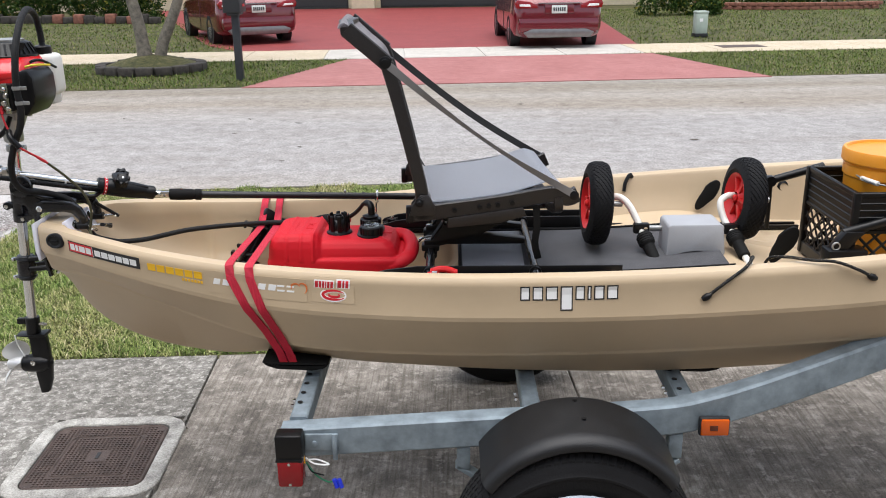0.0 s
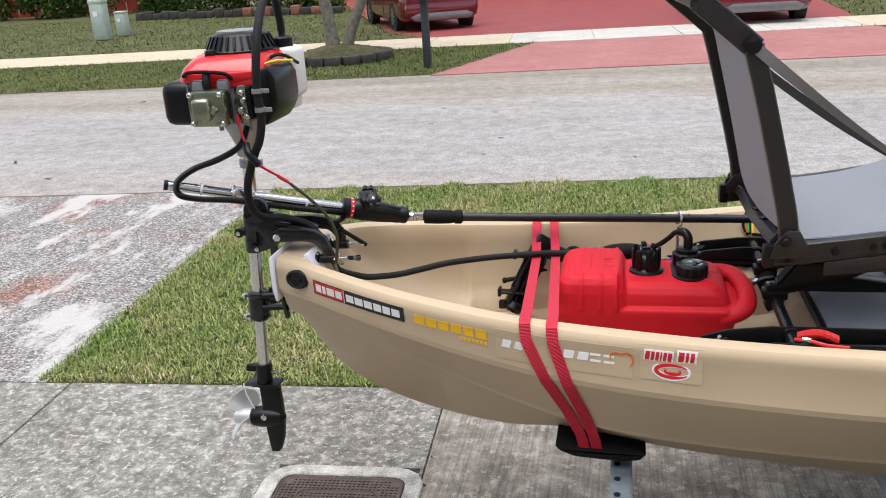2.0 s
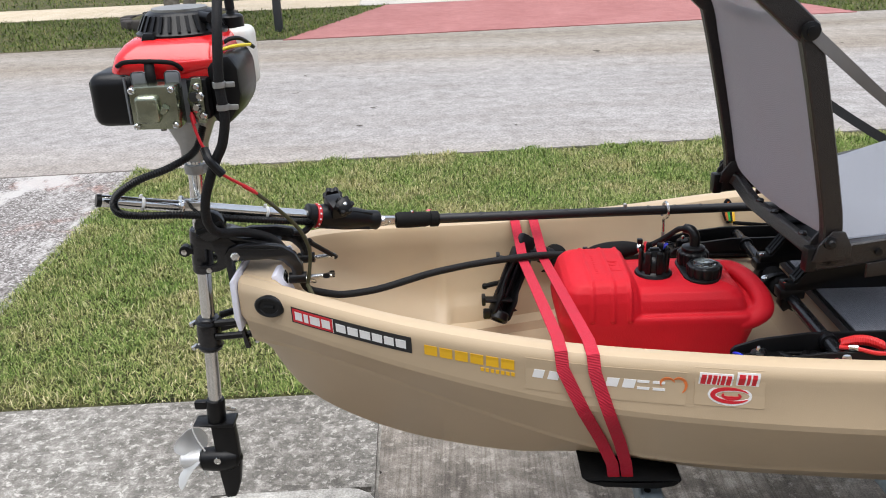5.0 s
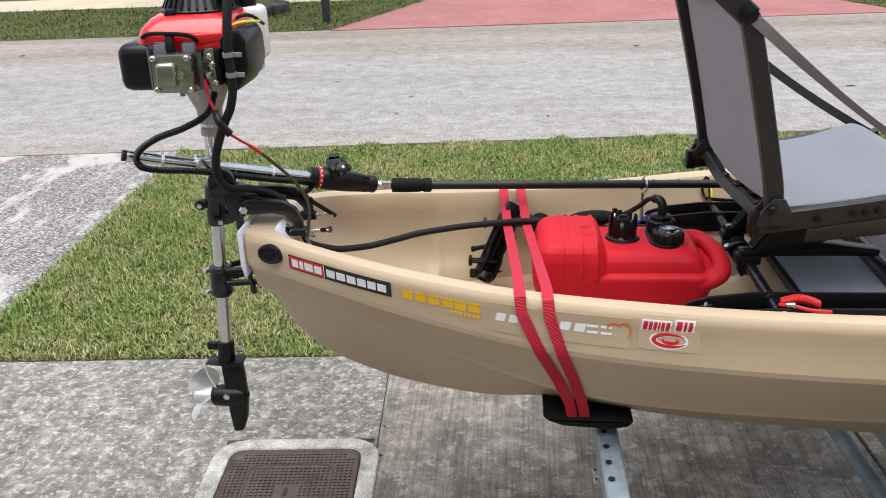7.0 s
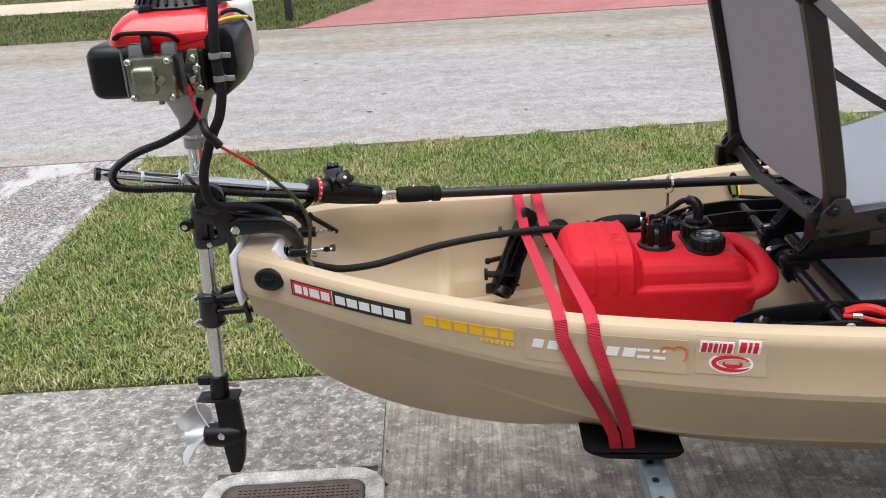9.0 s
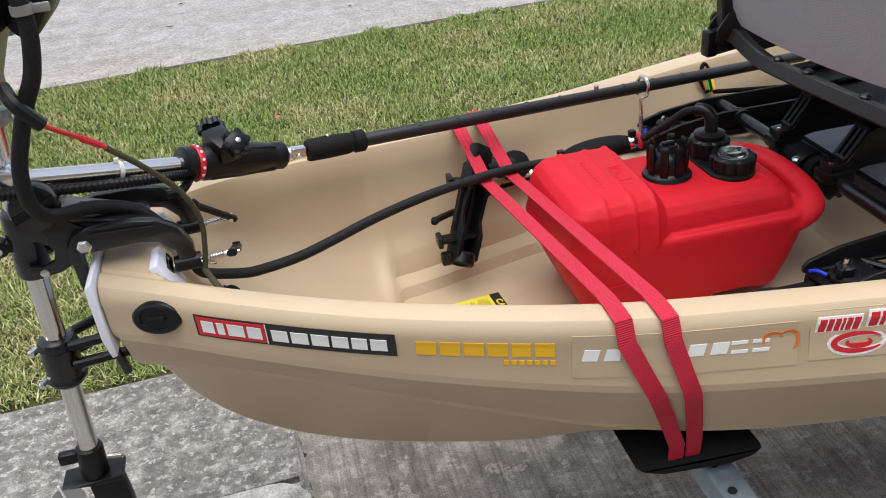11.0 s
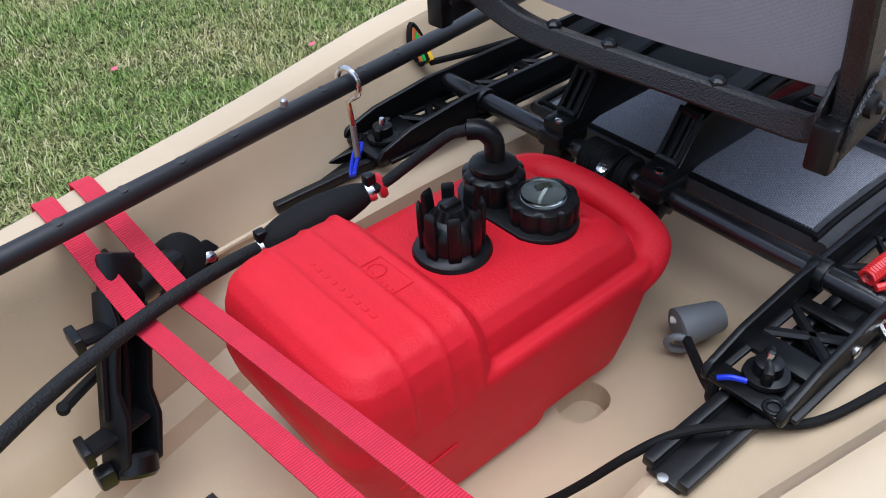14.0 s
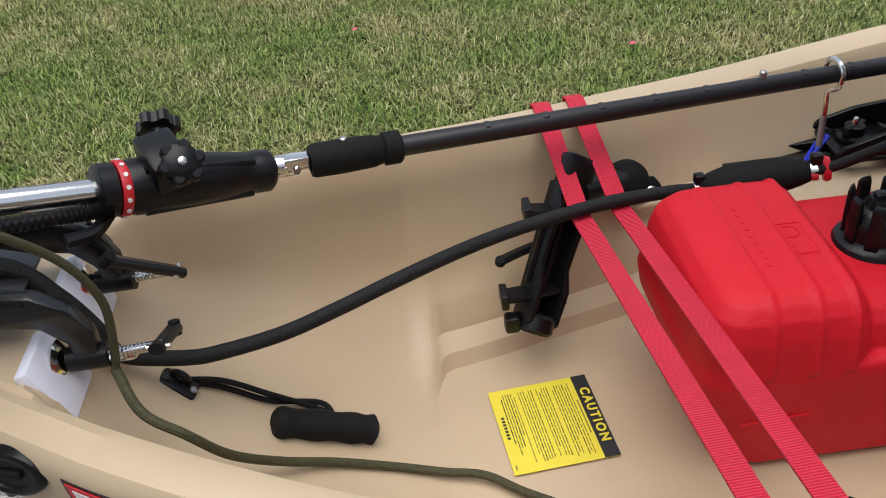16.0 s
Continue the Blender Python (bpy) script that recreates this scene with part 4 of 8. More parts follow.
lab(.035, .90, .045, .95, .0016, PRINT)
fc = bpy.data.curves.new("band_lettering", "FONT")
fc.body, fc.size, fc.extrude, fc.align_x, fc.align_y = "CAUTION", .0150, .0003, "CENTER", "CENTER"
fc.space_character, fc.offset = 1.32, .0005
fc.materials.append(LABEL_YELLOW)
fo = new("band_lettering", fc)
n = LU.cross(LV).normalized()
n = n if n.z > 0 else -n
ex = LV.normalized()
fo.matrix_basis = Matrix.Translation(LO + LU * .925 + LV * .5 + n * .0024) @ Matrix((ex, n.cross(ex), n)).transposed().to_4x4()
fo.parent = cl
fo.matrix_parent_inverse = cl.matrix_basis.inverted()


# ---- fuel tank ----
def lobed(c, prof, n, amp, name, material, parent, label=""):
    """A cap turned from (radius, height) with n soft lobes round its wall."""
    bm = bmesh.new()
    seg = 8 * n
    rings = []
    for r, z, k in prof:
        rings.append([bm.verts.new(Vector(c) + Vector((math.cos(2 * math.pi * i / seg), math.sin(2 * math.pi * i / seg), 0)) * (r + k * amp * abs(math.sin(math.pi * n * i / seg)) ** .6) + Vector((0, 0, z))) for i in range(seg)])
    for a, b in zip(rings, rings[1:]):
        for j in range(seg):
            bm.faces.new((a[j], a[(j + 1) % seg], b[(j + 1) % seg], b[j]))
    bm.faces.new(list(reversed(rings[0])))
    bm.faces.new(rings[-1])
    return part(name, bm, material, parent, label, angle=40)


def fuel_tank():
    t = thing("fuel_tank", (.8, -.03, .69), "red plastic portable fuel tank with black caps", "fuel tank")
    cy = .014
    # lower tub with two feet and an arch between them
    bm = stack([(.634, .972, .109, .035, .716), (.618, .985, .1145, .036, .752), (.598, 1.000, .1185, .036, .800), (.594, 1.004, .1205, .036, .826), (.597, 1.004, .1200, .036, .836), (.604, 1.0, .1150, .034, .842)], cy)
    stack([(.654, .846, .096, .03, .6905), (.642, .858, .107, .033, .699), (.632, .866, .111, .033, .735)], cy, bm)
    stack([(.912, .940, .096, .012, .704), (.902, .958, .107, .02, .711), (.892, .972, .110, .024, .740)], cy, bm)
    # set-in front deck
    stack([(.66, .988, .1065, .03, .83), (.66, .985, .1055, .03, .852), (.66, .978, .101, .032, .870), (.66, .966, .091, .034, .884), (.66, .950, .074, .03, .891), (.66, .925, .05, .03, .8935)], cy, bm)
    # full-width rear block
    stack([(.598, .772, .1200, .036, .82), (.600, .770, .1195, .036, .850), (.603, .763, .1175, .034, .876), (.609, .756, .112, .032, .896), (.620, .750, .102, .028, .909), (.634, .744, .088, .024, .9145)], cy, bm)
    for x in (.660, .703, .738):
        tube(spline([(x, cy - .1215, .835), (x, cy - .1185, .868), (x, cy - .1115, .8945), (x, cy - .098, .9092), (x, cy - .08, .9138), (x, cy, .9143), (x, cy + .08, .9138), (x, cy + .098, .9092), (x, cy + .1115, .8945), (x, cy + .1185, .868)], 5), .0038, bm)
    # low moulded swell in front of the gauge, and the corner ribs
    tube(spline([(.955, cy - .070, .884), (.935, cy - .058, .8905), (.925, cy - .035, .8925), (.940, cy - .010, .8915), (.965, cy + .01, .883)], 5), .0045, bm)
    # carrying handle moulded round the front end
    ln = spline([(.925, cy + .072, .862), (.982, cy + .080, .862), (1.010, cy + .062, .858), (1.024, cy + .010, .853), (1.027, cy - .045, .846), (1.018, cy - .086, .838), (.996, cy - .100, .828), (.965, cy - .102, .818)], 6)
    sweep(ln, [(.0220 * math.cos(radians(a)), .0175 * math.sin(radians(a))) for a in range(0, 360, 24)], bm)
    body = part("body", fused(bm, .0028, 3), RED_TANK, t, angle=70)
    fr = [(.700, cy + .012), (.732, cy + .012), (.732, cy - .038), (.700, cy - .038)]
    for a, b in zip(fr, fr[1:] + fr[:1]):
        part("moulded_line", tube([(*a, .9148), (*b, .9148)], .0009, seg=6), RED_TANK, body)
    part("moulded_line", torus((.717, cy - .002, .9148), (0, 0, 1), .009, .0009, seg=20, ring=6), RED_TANK, body)
    for k in range(9):
        part("print_bar", box((.676, cy - .052 + k * .012, .9140), (.681, cy - .045 + k * .012, .9152), .0004), RED_TANK, body)
    for k in range(6):
        part("print_bar", box((.706, cy - .034 + k * .0075, .9140), (.7125, cy - .0295 + k * .0075, .9153), .0004), RED_TANK, body)
    part("mould_seam", tube([(.640, cy - .1185, .774), (.71, cy - .1175, .778)], .0011, seg=6), RED_TANK, body)
    # tall crowned filler cap
    c = Vector((.805, .008, .892))
    cap = part("filler_cap", lathe([(.039, 0), (.040, .002), (.038, .006), (.032, .008), (.029, .012), (.030, .028), (.027, .036), (.022, .042), (.017, .044), (.013, .054), (.002, .054)], c, (0, 0, 1), 32), BLACK, t, "tall black crown-shaped filler cap")
    for k in range(8):
        a = radians(45 * k + 10)
        m = Matrix.Translation(c) @ Matrix.Rotation(a, 4, "Z")
        part("prong", prism([(.023, .008), (.032, .008), (.033, .036), (.033, .055), (.030, .061), (.027, .055), (.025, .040)], m @ Vector((0, -.0065, 0)), m.to_3x3() @ Vector((1, 0, 0)), (0, 0, 1), m.to_3x3() @ Vector((0, .013, 0)), bevel=.002), BLACK, cap)
    part("cap_tab", box((-.010, -.005, .048), (.010, .005, .059), .002, Matrix.Translation(c)), BLACK, cap)
    # flange under the two smaller caps
    o = [(.901 + .040 * math.cos(radians(a)), (-.016 if a > 180 else .048) + .042 * math.sin(radians(a))) for a in range(0, 360, 15)]
    part("cap_flange", prism(o, (0, 0, .888), (1, 0, 0), (0, 1, 0), (0, 0, .009), bevel=.002), BLACK, t)
    for cc, nm, lb in (((.906, -.016, .896), "gauge_cap", "black knurled cap with a clear fuel gauge window"), ((.898, .048, .896), "pickup_cap", "black knurled cap with a hose elbow")):
        gr, gz = (.003, .74) if nm == "gauge_cap" else (.0, .9)
        q = lobed(cc, [(r_ + gr, z_ * gz, k_) for r_, z_, k_ in ((.0295, 0, 1), (.0295, .002, 1), (.0305, .026, 1), (.0295, .031, 1), (.027, .034, .4), (.025, .0345, 0), (.024, .032, 0), (.001, .032, 0))], 10, .0035, nm, BLACK, t, lb)
        if nm == "gauge_cap":
            cc = (cc[0], cc[1], cc[2] - .009)
            g = part("gauge_face", lathe([(.0235, .032), (.0235, .0335), (.001, .0337)], cc, (0, 0, 1), 24), GREY_PLASTIC, q, "dark gauge face")
            part("gauge_needle", box((-.012, -.0015, .0336), (.010, .0015, .0346), 0, Matrix.Translation(cc) @ pose(0, 0, 0, 0, 0, 25)), WHITE, g)
            part("gauge_sector", box((-.004, .005, .0336), (.012, .013, .0348), 0, Matrix.Translation(cc) @ pose(0, 0, 0, 0, 0, -20)), OLIVE, g)
            part("gauge_window", lathe([(.0232, .0355), (.0225, .0385), (.014, .041), (.001, .042)], cc, (0, 0, 1), 24), PANE, q, "clear gauge window")
        else:
            part("collar", lathe([(.025, .032), (.025, .038), (.017, .041)], cc, (0, 0, 1), 24), BLACK, q)
            part("elbow", tube(spline([(.900, .048, .925), (.901, .050, .950), (.900, .053, .960), (.894, .061, .968), (.884, .072, .968)], 6), .0108, seg=16), BLACK, q)
    return t


fuel_tank()


def fuel_line():
    t = thing("fuel_line", (.5, .1, .85), "black braided fuel hose with a black primer bulb", "fuel hose")
    ln = spline([(.060, -.05, .93), (.07, -.036, .900), (.118, -.028, .883), (.15, -.02, .878), (.209, -.006, .880), (.265, .012, .888), (.323, .036, .895), (.39, .074, .893), (.451, .104, .890), (.521, .128, .888), (.575, .143, .886), (.645, .160, .878), (.682, .168, .871)], 8)
    part("hose", tube(ln, .0078, seg=14), BRAID, t)
    b = spline([(.682, .168, .870), (.700, .163, .875), (.725, .157, .882), (.752, .150, .889), (.78, .143, .895), (.801, .137, .899)], 5)
    k = len(b)
    part("primer_bulb", tube(b, .0225, seg=20, scales=[.40 + .60 * math.sin(math.pi * (i / (k - 1)) ** .85) ** .75 for i in range(k)]), BLACK_MATTE, t, "smooth black rubber primer bulb")
    for p, d in ((b[0], b[1] - b[0]), (b[-1], b[-1] - b[-2])):
        part("hose_clip", lathe([(.0115, -.004), (.0122, 0), (.0115, .004)], p, d, 16), CHROME, t, "steel hose clip")
        part("cable_tie", box((-.006, -.006, .010), (.006, .006, .022), .002, Matrix.Translation(p)), BLACK, t)
    part("red_ring", lathe([(.013, .0), (.015, .004), (.013, .008)], b[-1] + Vector((.012, .004, -.002)), b[-1] - b[-2], 16), CRIMSON, t, "red ring")
    ln = spline([(.801, .137, .899), (.820, .132, .905), (.842, .120, .922), (.860, .104, .942), (.873, .086, .961), (.884, .072, .968)], 8)
    part("hose", tube(ln, .0062, seg=12), BRAID, t)


fuel_line()


# ---- rod holder lying against the far wall ----
def rod_holder():
    t = thing("rod_holder", (.5, .15, .75), "black plastic rod holder folded against the hull wall", "rod holder")
    a, b = Vector((.536, .190, .868)), Vector((.476, .110, .752))
    d = (b - a).normalized()
    sd = d.cross(Vector((.55, -.75, .35))).normalized()
    up = sd.cross(d).normalized()
    if up.y > 0:
        up, sd = -up, -sd
    at = lambda s, u, v: a + d * s + sd * u + up * v
    L = (b - a).length

    def slab(s0, s1, u0, u1, v0, v1, bev=.004):
        m = Matrix((d, sd, up)).transposed().to_4x4()
        return box((s0, u0, v0), (s1, u1, v1), bev, Matrix.Translation(a) @ m)
    # open trough: floor and two curved cheeks
    bd = part("cradle", slab(-.012, L + .004, -.020, .020, -.016, -.006), BLACK, t)
    for q in (-1, 1):
        rim = [(-.016, .004), (.02, .016), (.05, .012), (.085, .010), (.11, .020), (L, .018), (L + .010, .004), (L + .006, -.014), (-.012, -.016)]
        part("cradle_cheek", prism(rim, at(0, q * .021 - .0035, 0), d, up, sd * .007, bevel=.002), BLACK, bd)
        part("cheek_rib", bar([at(.03, q * .026, -.002), at(.11, q * .026, -.002)], .006, .010), BLACK, bd)
    part("cradle_rib", bar([at(.0, 0, -.004), at(L * .5, 0, -.001), at(L, 0, -.004)], .008, .010), BLACK, bd)
    for s0, tip in ((.012, Vector((.479, .160, .876))), (.108, Vector((.442, .112, .792)))):
        c = at(s0, -.012, .004)
        part("hook_arm", bar([c, c.lerp(tip, .6), tip], .026, .008), BLACK, bd)
        part("hook_lip", box((-.0045, -.014, -.010), (.0045, .014, .010), .002, Matrix.Translation(tip)), BLACK, bd)
        part("hook_web", prism([(0, 0), (.024, 0), (0, .020)], at(s0 + .014, -.022, -.006), -sd, d, up * .008, bevel=.002), BLACK, bd)
    part("open_end", lathe([(.019, -.010), (.023, -.006), (.024, .010), (.021, .014), (.015, .013), (.015, .0), (.001, .0)], at(L, 0, .002), d, 20), BLACK, bd)
    part("end_lug", box((-.009, -.009, -.014), (.009, .009, .008), .004, Matrix.Translation(at(L + .006, .030, -.004))), BLACK, bd)
    part("hinge_block", slab(-.050, -.004, -.022, .022, -.014, .010, .006), BLACK, t)
    bj = part("ball_joint", lathe([(.001, -.030), (.020, -.027), (.027, -.014), (.028, .004), (.024, .016), (.012, .022), (.001, .023)], (.622, .254, .838), (.2, -.85, .6), 24), BLACK_MATTE, t)
    part("joint_arm", tube([(.610, .245, .845), (.580, .222, .856), (.548, .200, .866)], .0165, seg=14), BLACK, bj)
    part("joint_collar", lathe([(.018, -.008), (.021, -.004), (.021, .006), (.018, .009)], (.588, .228, .853), (-.8, -.5, .3), 20), BLACK, bj)
    part("base_plate", prism([(-.035, -.020), (.052, -.016), (.062, 0), (.052, .016), (-.035, .020)], (.618, .275, .806), (1, .10, 0), (0, .55, .8), (0, .010, -.006), bevel=.003), BLACK, t)
    part("base_screw", lathe([(.007, 0), (.007, .003), (.002, .004)], (.662, .272, .806), (0, -.8, .6), 12), CHROME, t)
    part("lock_lever", bar(spline([(.500, .200, .796), (.475, .186, .799), (.448, .172, .799)], 4), .013, .010), BLACK, t)
    part("lever_tip", lathe([(.005, -.006), (.0065, -.004), (.0065, .004), (.005, .006)], (.447, .171, .799), (0, -.5, .9), 14), BLACK_MATTE, t)
    part("top_knob", prism([(-.010, 0), (.012, 0), (.008, .034), (-.012, .030)], (.545, .262, .845), (1, .2, 0), (.1, .3, 1), (0, -.016, .004), bevel=.003), BLACK, t)


rod_holder()


# ---- outboard motor ----
def outboard():
    t = thing("outboard_motor", (-.16, -.04, .37), "small red and black petrol outboard on a long bright steel shaft", "outboard motor")
    top, foot = Vector((-.128, -.045, 1.20)), Vector((-.168, -.040, .60))
    at = lambda z: foot.lerp(top, (z - .60) / .60)
    part("shaft_tube", tube([at(.60), at(.9), at(1.23)], .0150, seg=20), CHROME, t, "bright steel shaft")
    # engine block
    e = part("crankcase", box((-.185, -.135, 1.285), (-.07, .06, 1.39), .012), GREY_PLASTIC, t, "dark grey crankcase")
    part("bell_housing", lathe([(.024, 1.195), (.027, 1.20), (.028, 1.225), (.044, 1.262), (.056, 1.285), (.056, 1.30)], (-.125, -.045, 0), (0, 0, 1), 28), ALU, t, "cast aluminium bell housing")
    for k in range(4):
        a = radians(90 * k + 40)
        part("housing_bolt", lathe([(.006, 0), (.006, .02), (.003, .022)], (-.125 + .055 * math.cos(a), -.045 + .055 * math.sin(a), 1.263), (0, 0, 1), 8), ALU, e)
    part("shaft_clamp", lathe([(.0155, -.010), (.0205, -.009), (.0215, 0), (.0205, .009), (.0155, .010)], at(1.176), top - foot, 20), ALU, t)
    part("clamp_lug", box((.015, -.010, -.008), (.036, .006, .008), .002, Matrix.Translation(at(1.176))), ALU, t)
    part("clamp_bolt", lathe([(.0055, -.006), (.0055, .024), (.003, .026)], at(1.176) + Vector((.028, -.006, 0)), (.5, -1, .05), 8), CHROME, t)
    # red shroud with a soft, stepped top
    bm = bmesh.new()
    lay = [(-.130, -.035, .100, .105, .02, 1.372), (-.130, -.035, .101, .106, .025, 1.39), (-.128, -.03, .098, .100, .03, 1.412), (-.125, -.02, .090, .088, .035, 1.428), (-.125, -.015, .080, .078, .04, 1.436)]
    rs = []
    for cx, cy, hx, hy, r, z in lay:
        ring = []
        for sx, sy, a0 in ((1, 1, 0), (-1, 1, 90), (-1, -1, 180), (1, -1, 270)):
            for k in range(6):
                a = radians(a0 + 18 * k)
                ring.append(bm.verts.new((cx + sx * (hx - r) + r * math.cos(a), cy + sy * (hy - r) + r * math.sin(a), z)))
        rs.append(ring)
    for a, b in zip(rs, rs[1:]):
        for j in range(24):
            bm.faces.new((a[j], a[(j + 1) % 24], b[(j + 1) % 24], b[j]))
    bm.faces.new(list(reversed(rs[0])))
    bm.faces.new(rs[-1])
    sh = part("shroud", bm, RED_SHELL, t, "glossy red engine shroud", angle=60)
    part("shroud_skirt", prism([(-.212, 1.382), (-.206, 1.402), (-.10, 1.402), (-.03, 1.405), (-.03, 1.392), (-.09, 1.380)], (0, -.142, 0), (1, 0, 0), (0, 0, 1), (0, .02, 0), bevel=.003), RED_SHELL, sh)
    # recoil starter
    rc = part("recoil_starter", lathe([(.086, 1.432), (.086, 1.440), (.080, 1.444), (.066, 1.472), (.058, 1.478), (.001, 1.480)], (-.128, .0, 0), (0, 0, 1), 40), BLACK, t, "black slotted recoil starter")
    for k in range(28):
        a = radians(360 / 28 * k)
        m = Matrix.Translation((-.128, .0, 0)) @ Matrix.Rotation(a, 4, "Z")
        part("vent_rib", prism([(.066, 1.446), (.083, 1.446), (.069, 1.473), (.06, 1.473)], m @ Vector((0, -.003, 0)), m.to_3x3() @ Vector((1, 0, 0)), (0, 0, 1), m.to_3x3() @ Vector((0, .006, 0))), BLACK, rc, smooth=False)
    part("starter_disc", lathe([(.052, 1.478), (.052, 1.483), (.001, 1.484)], (-.128, .0, 0), (0, 0, 1), 32), ALU, rc, "silver starter disc")
    part("starter_lug", prism([(-.016, 0), (.016, 0), (.009, .02), (-.009, .02)], (-.165, -.095, 1.428), (1, 0, 0), (0, .1, 1), (0, .02, 0), bevel=.003), BLACK, rc)
    part("pull_handle", tube([(-.085, -.03, 1.468), (-.055, -.055, 1.466)], .010, seg=12), BLACK, rc)
    # muffler
    mf = part("muffler_plate", box((-.176, -.205, 1.295), (-.093, -.160, 1.372), .004), ZINC, t, "plated muffler guard")
    bm = box((-.164, -.222, 1.308), (-.122, -.200, 1.358), .009, seg=3)
    part("muffler_boss", bm, ZINC, mf)
    part("outlet", tube([(-.118, -.212, 1.327), (-.110, -.214, 1.337)], .007, seg=12), ZINC, mf)
    for x, z in ((-.169, 1.365), (-.100, 1.365), (-.169, 1.302), (-.100, 1.302)):
        part("muffler_bolt", lathe([(.0065, 0), (.006, .004), (.004, .006), (.0035, .004)], (x, -.205, z), (0, -1, 0), 12), CHROME, mf)
    for x in (-.165, -.105):
        part("shield", box((x - .014, -.175, 1.36), (x + .014, -.168, 1.392), .006), GREY_PLASTIC, mf, "grey heat shield")
    part("plug_boot", tube(spline([(-.150, -.15, 1.405), (-.145, -.168, 1.385), (-.143, -.165, 1.362)], 5), .009, seg=12), BLACK_MATTE, t, "black spark plug boot")
    part("plug_lead", tube(spline([(-.212, -.140, 1.398), (-.19, -.158, 1.407), (-.15, -.162, 1.408), (-.11, -.15, 1.402), (-.095, -.14, 1.388)], 6), .0042, seg=10), BLACK_MATTE, t, "black plug lead")
    # vented cover on the outer end
    bm = box((-.272, -.152, 1.287), (-.178, .06, 1.386), .022, seg=3)
    vc = part("vented_cover", bm, BLACK, t, "black vented side cover")
    for k in range(6):
        for j in range(3):
            part("vent_slot", box((-.276, -.125 + j * .05, 1.305 + k * .0115), (-.269, -.105 + j * .05, 1.311 + k * .0115), .001), BLACK_MATTE, vc, smooth=False)
    part("cover_seam", box((-.20, -.158, 1.295), (-.197, -.152, 1.38)), GREY_PLASTIC, vc, smooth=False)
    # air filter box
    o = [(-.052, 1.30), (-.040, 1.285), (-.024, 1.282), (.002, 1.318), (.007, 1.34), (.006, 1.388), (-.008, 1.412), (-.030, 1.408), (-.052, 1.395)]
    ab = part("air_box", prism(o, (0, -.145, 0), (1, 0, 0), (0, 0, 1), (0, .14, 0), bevel=.010), BLACK, t, "black air filter box")
    cb = part("carburettor", box((-.086, -.165, 1.300), (-.048, -.09, 1.375), .006), BLACK, t)
    part("carb_plate", prism([(-.085, 1.34), (-.072, 1.378), (-.055, 1.378), (-.055, 1.295), (-.07, 1.295)], (0, -.172, 0), (1, 0, 0), (0, 0, 1), (0, .008, 0), bevel=.002), ZINC, cb, "plated carburettor bracket")
    for x, z, r in ((-.064, 1.362, .007), (-.060, 1.345, .008), (-.068, 1.325, .009), (-.058, 1.310, .007)):
        part("carb_screw", lathe([(r, 0), (r, .008), (r * .6, .012)], (x, -.170, z), (0, -1, .1), 12), CHROME, cb)
    part("carb_hole", lathe([(.009, .0), (.009, .011), (.004, .012)], (-.070, -.170, 1.345), (0, -1, 0), 12), INK, cb)
    # white fuel bottle behind
    bo = part("fuel_bottle", box((-.082, .015, 1.318), (-.006, .095, 1.437), .016, seg=3), WHITE_PLASTIC, t, "milky white fuel bottle")
    part("bottle_foot", box((-.070, .03, 1.29), (-.022, .085, 1.325), .008), WHITE_PLASTIC, bo)
    part("bottle_cap", lathe([(.024, 0), (.024, .020), (.020, .024), (.009, .026), (.007, .036)], (-.044, .05, 1.436), (0, 0, 1), 24), BLACK, bo, "black bottle cap")
    part("yellow_wire", tube(spline([(-.07, -.09, 1.392), (-.035, -.10, 1.412), (-.010, -.085, 1.418), (.006, -.03, 1.412)], 6), .0032, seg=8), mat("yellow_wire", (0.75, 0.6, 0.03), 0.5), t, "yellow and orange wire")
    part("black_wire", tube(spline([(-.06, -.07, 1.40), (-.03, -.06, 1.425), (-.008, -.04, 1.425), (.0, .02, 1.40)], 6), .004, seg=8), BLACK, t)
    # big loop of hose over the engine and down to the bracket
    ln = spline([(-.044, .05, 1.47), (-.044, .045, 1.51), (-.040, .02, 1.55), (-.030, -.04, 1.565), (-.018, -.11, 1.54), (-.012, -.17, 1.48), (-.014, -.19, 1.42), (-.018, -.192, 1.365), (-.016, -.192, 1.31), (-.027, -.19, 1.262), (-.043, -.188, 1.232), (-.060, -.185, 1.196), (-.078, -.175, 1.150), (-.086, -.155, 1.10), (-.078, -.12, 1.065), (-.04, -.07, 1.045), (.005, -.045, 1.02), (.035, -.046, .985), (.052, -.048, .955), (.060, -.050, .935), (.060, -.050, .930)], 8)
    part("fuel_hose", tube(ln, .0092, seg=14), BRAID, t, "black fuel hose looped over the engine")
    for z, p in ((1.37, (-.018, -.192, 1.368)), (1.33, (-.016, -.192, 1.328))):
        part("hose_clip", lathe([(.0115, -.005), (.0122, 0), (.0115, .005)], p, (.02, -.02, -1), 16), ALU, t, "steel hose clip")
        part("clip_tab", box((.010, -.003, -.005), (.028, .001, .005), .002, Matrix.Translation(p)), ALU, t)
    # wiring
    part("red_wire", tube(spline([(-.082, -.165, 1.315), (-.079, -.175, 1.295), (-.070, -.18, 1.265), (-.062, -.18, 1.245)], 5), .0028, seg=8), CRIMSON, t, "red wire")
    part("wire_plug", tube([(-.080, -.172, 1.312), (-.077, -.176, 1.296)], .0045, seg=10), CRIMSON, t)
    part("connector", tube(spline([(-.062, -.186, 1.25), (-.050, -.205, 1.234), (-.032, -.20, 1.207)], 4), .0085, seg=10), BLACK, t)
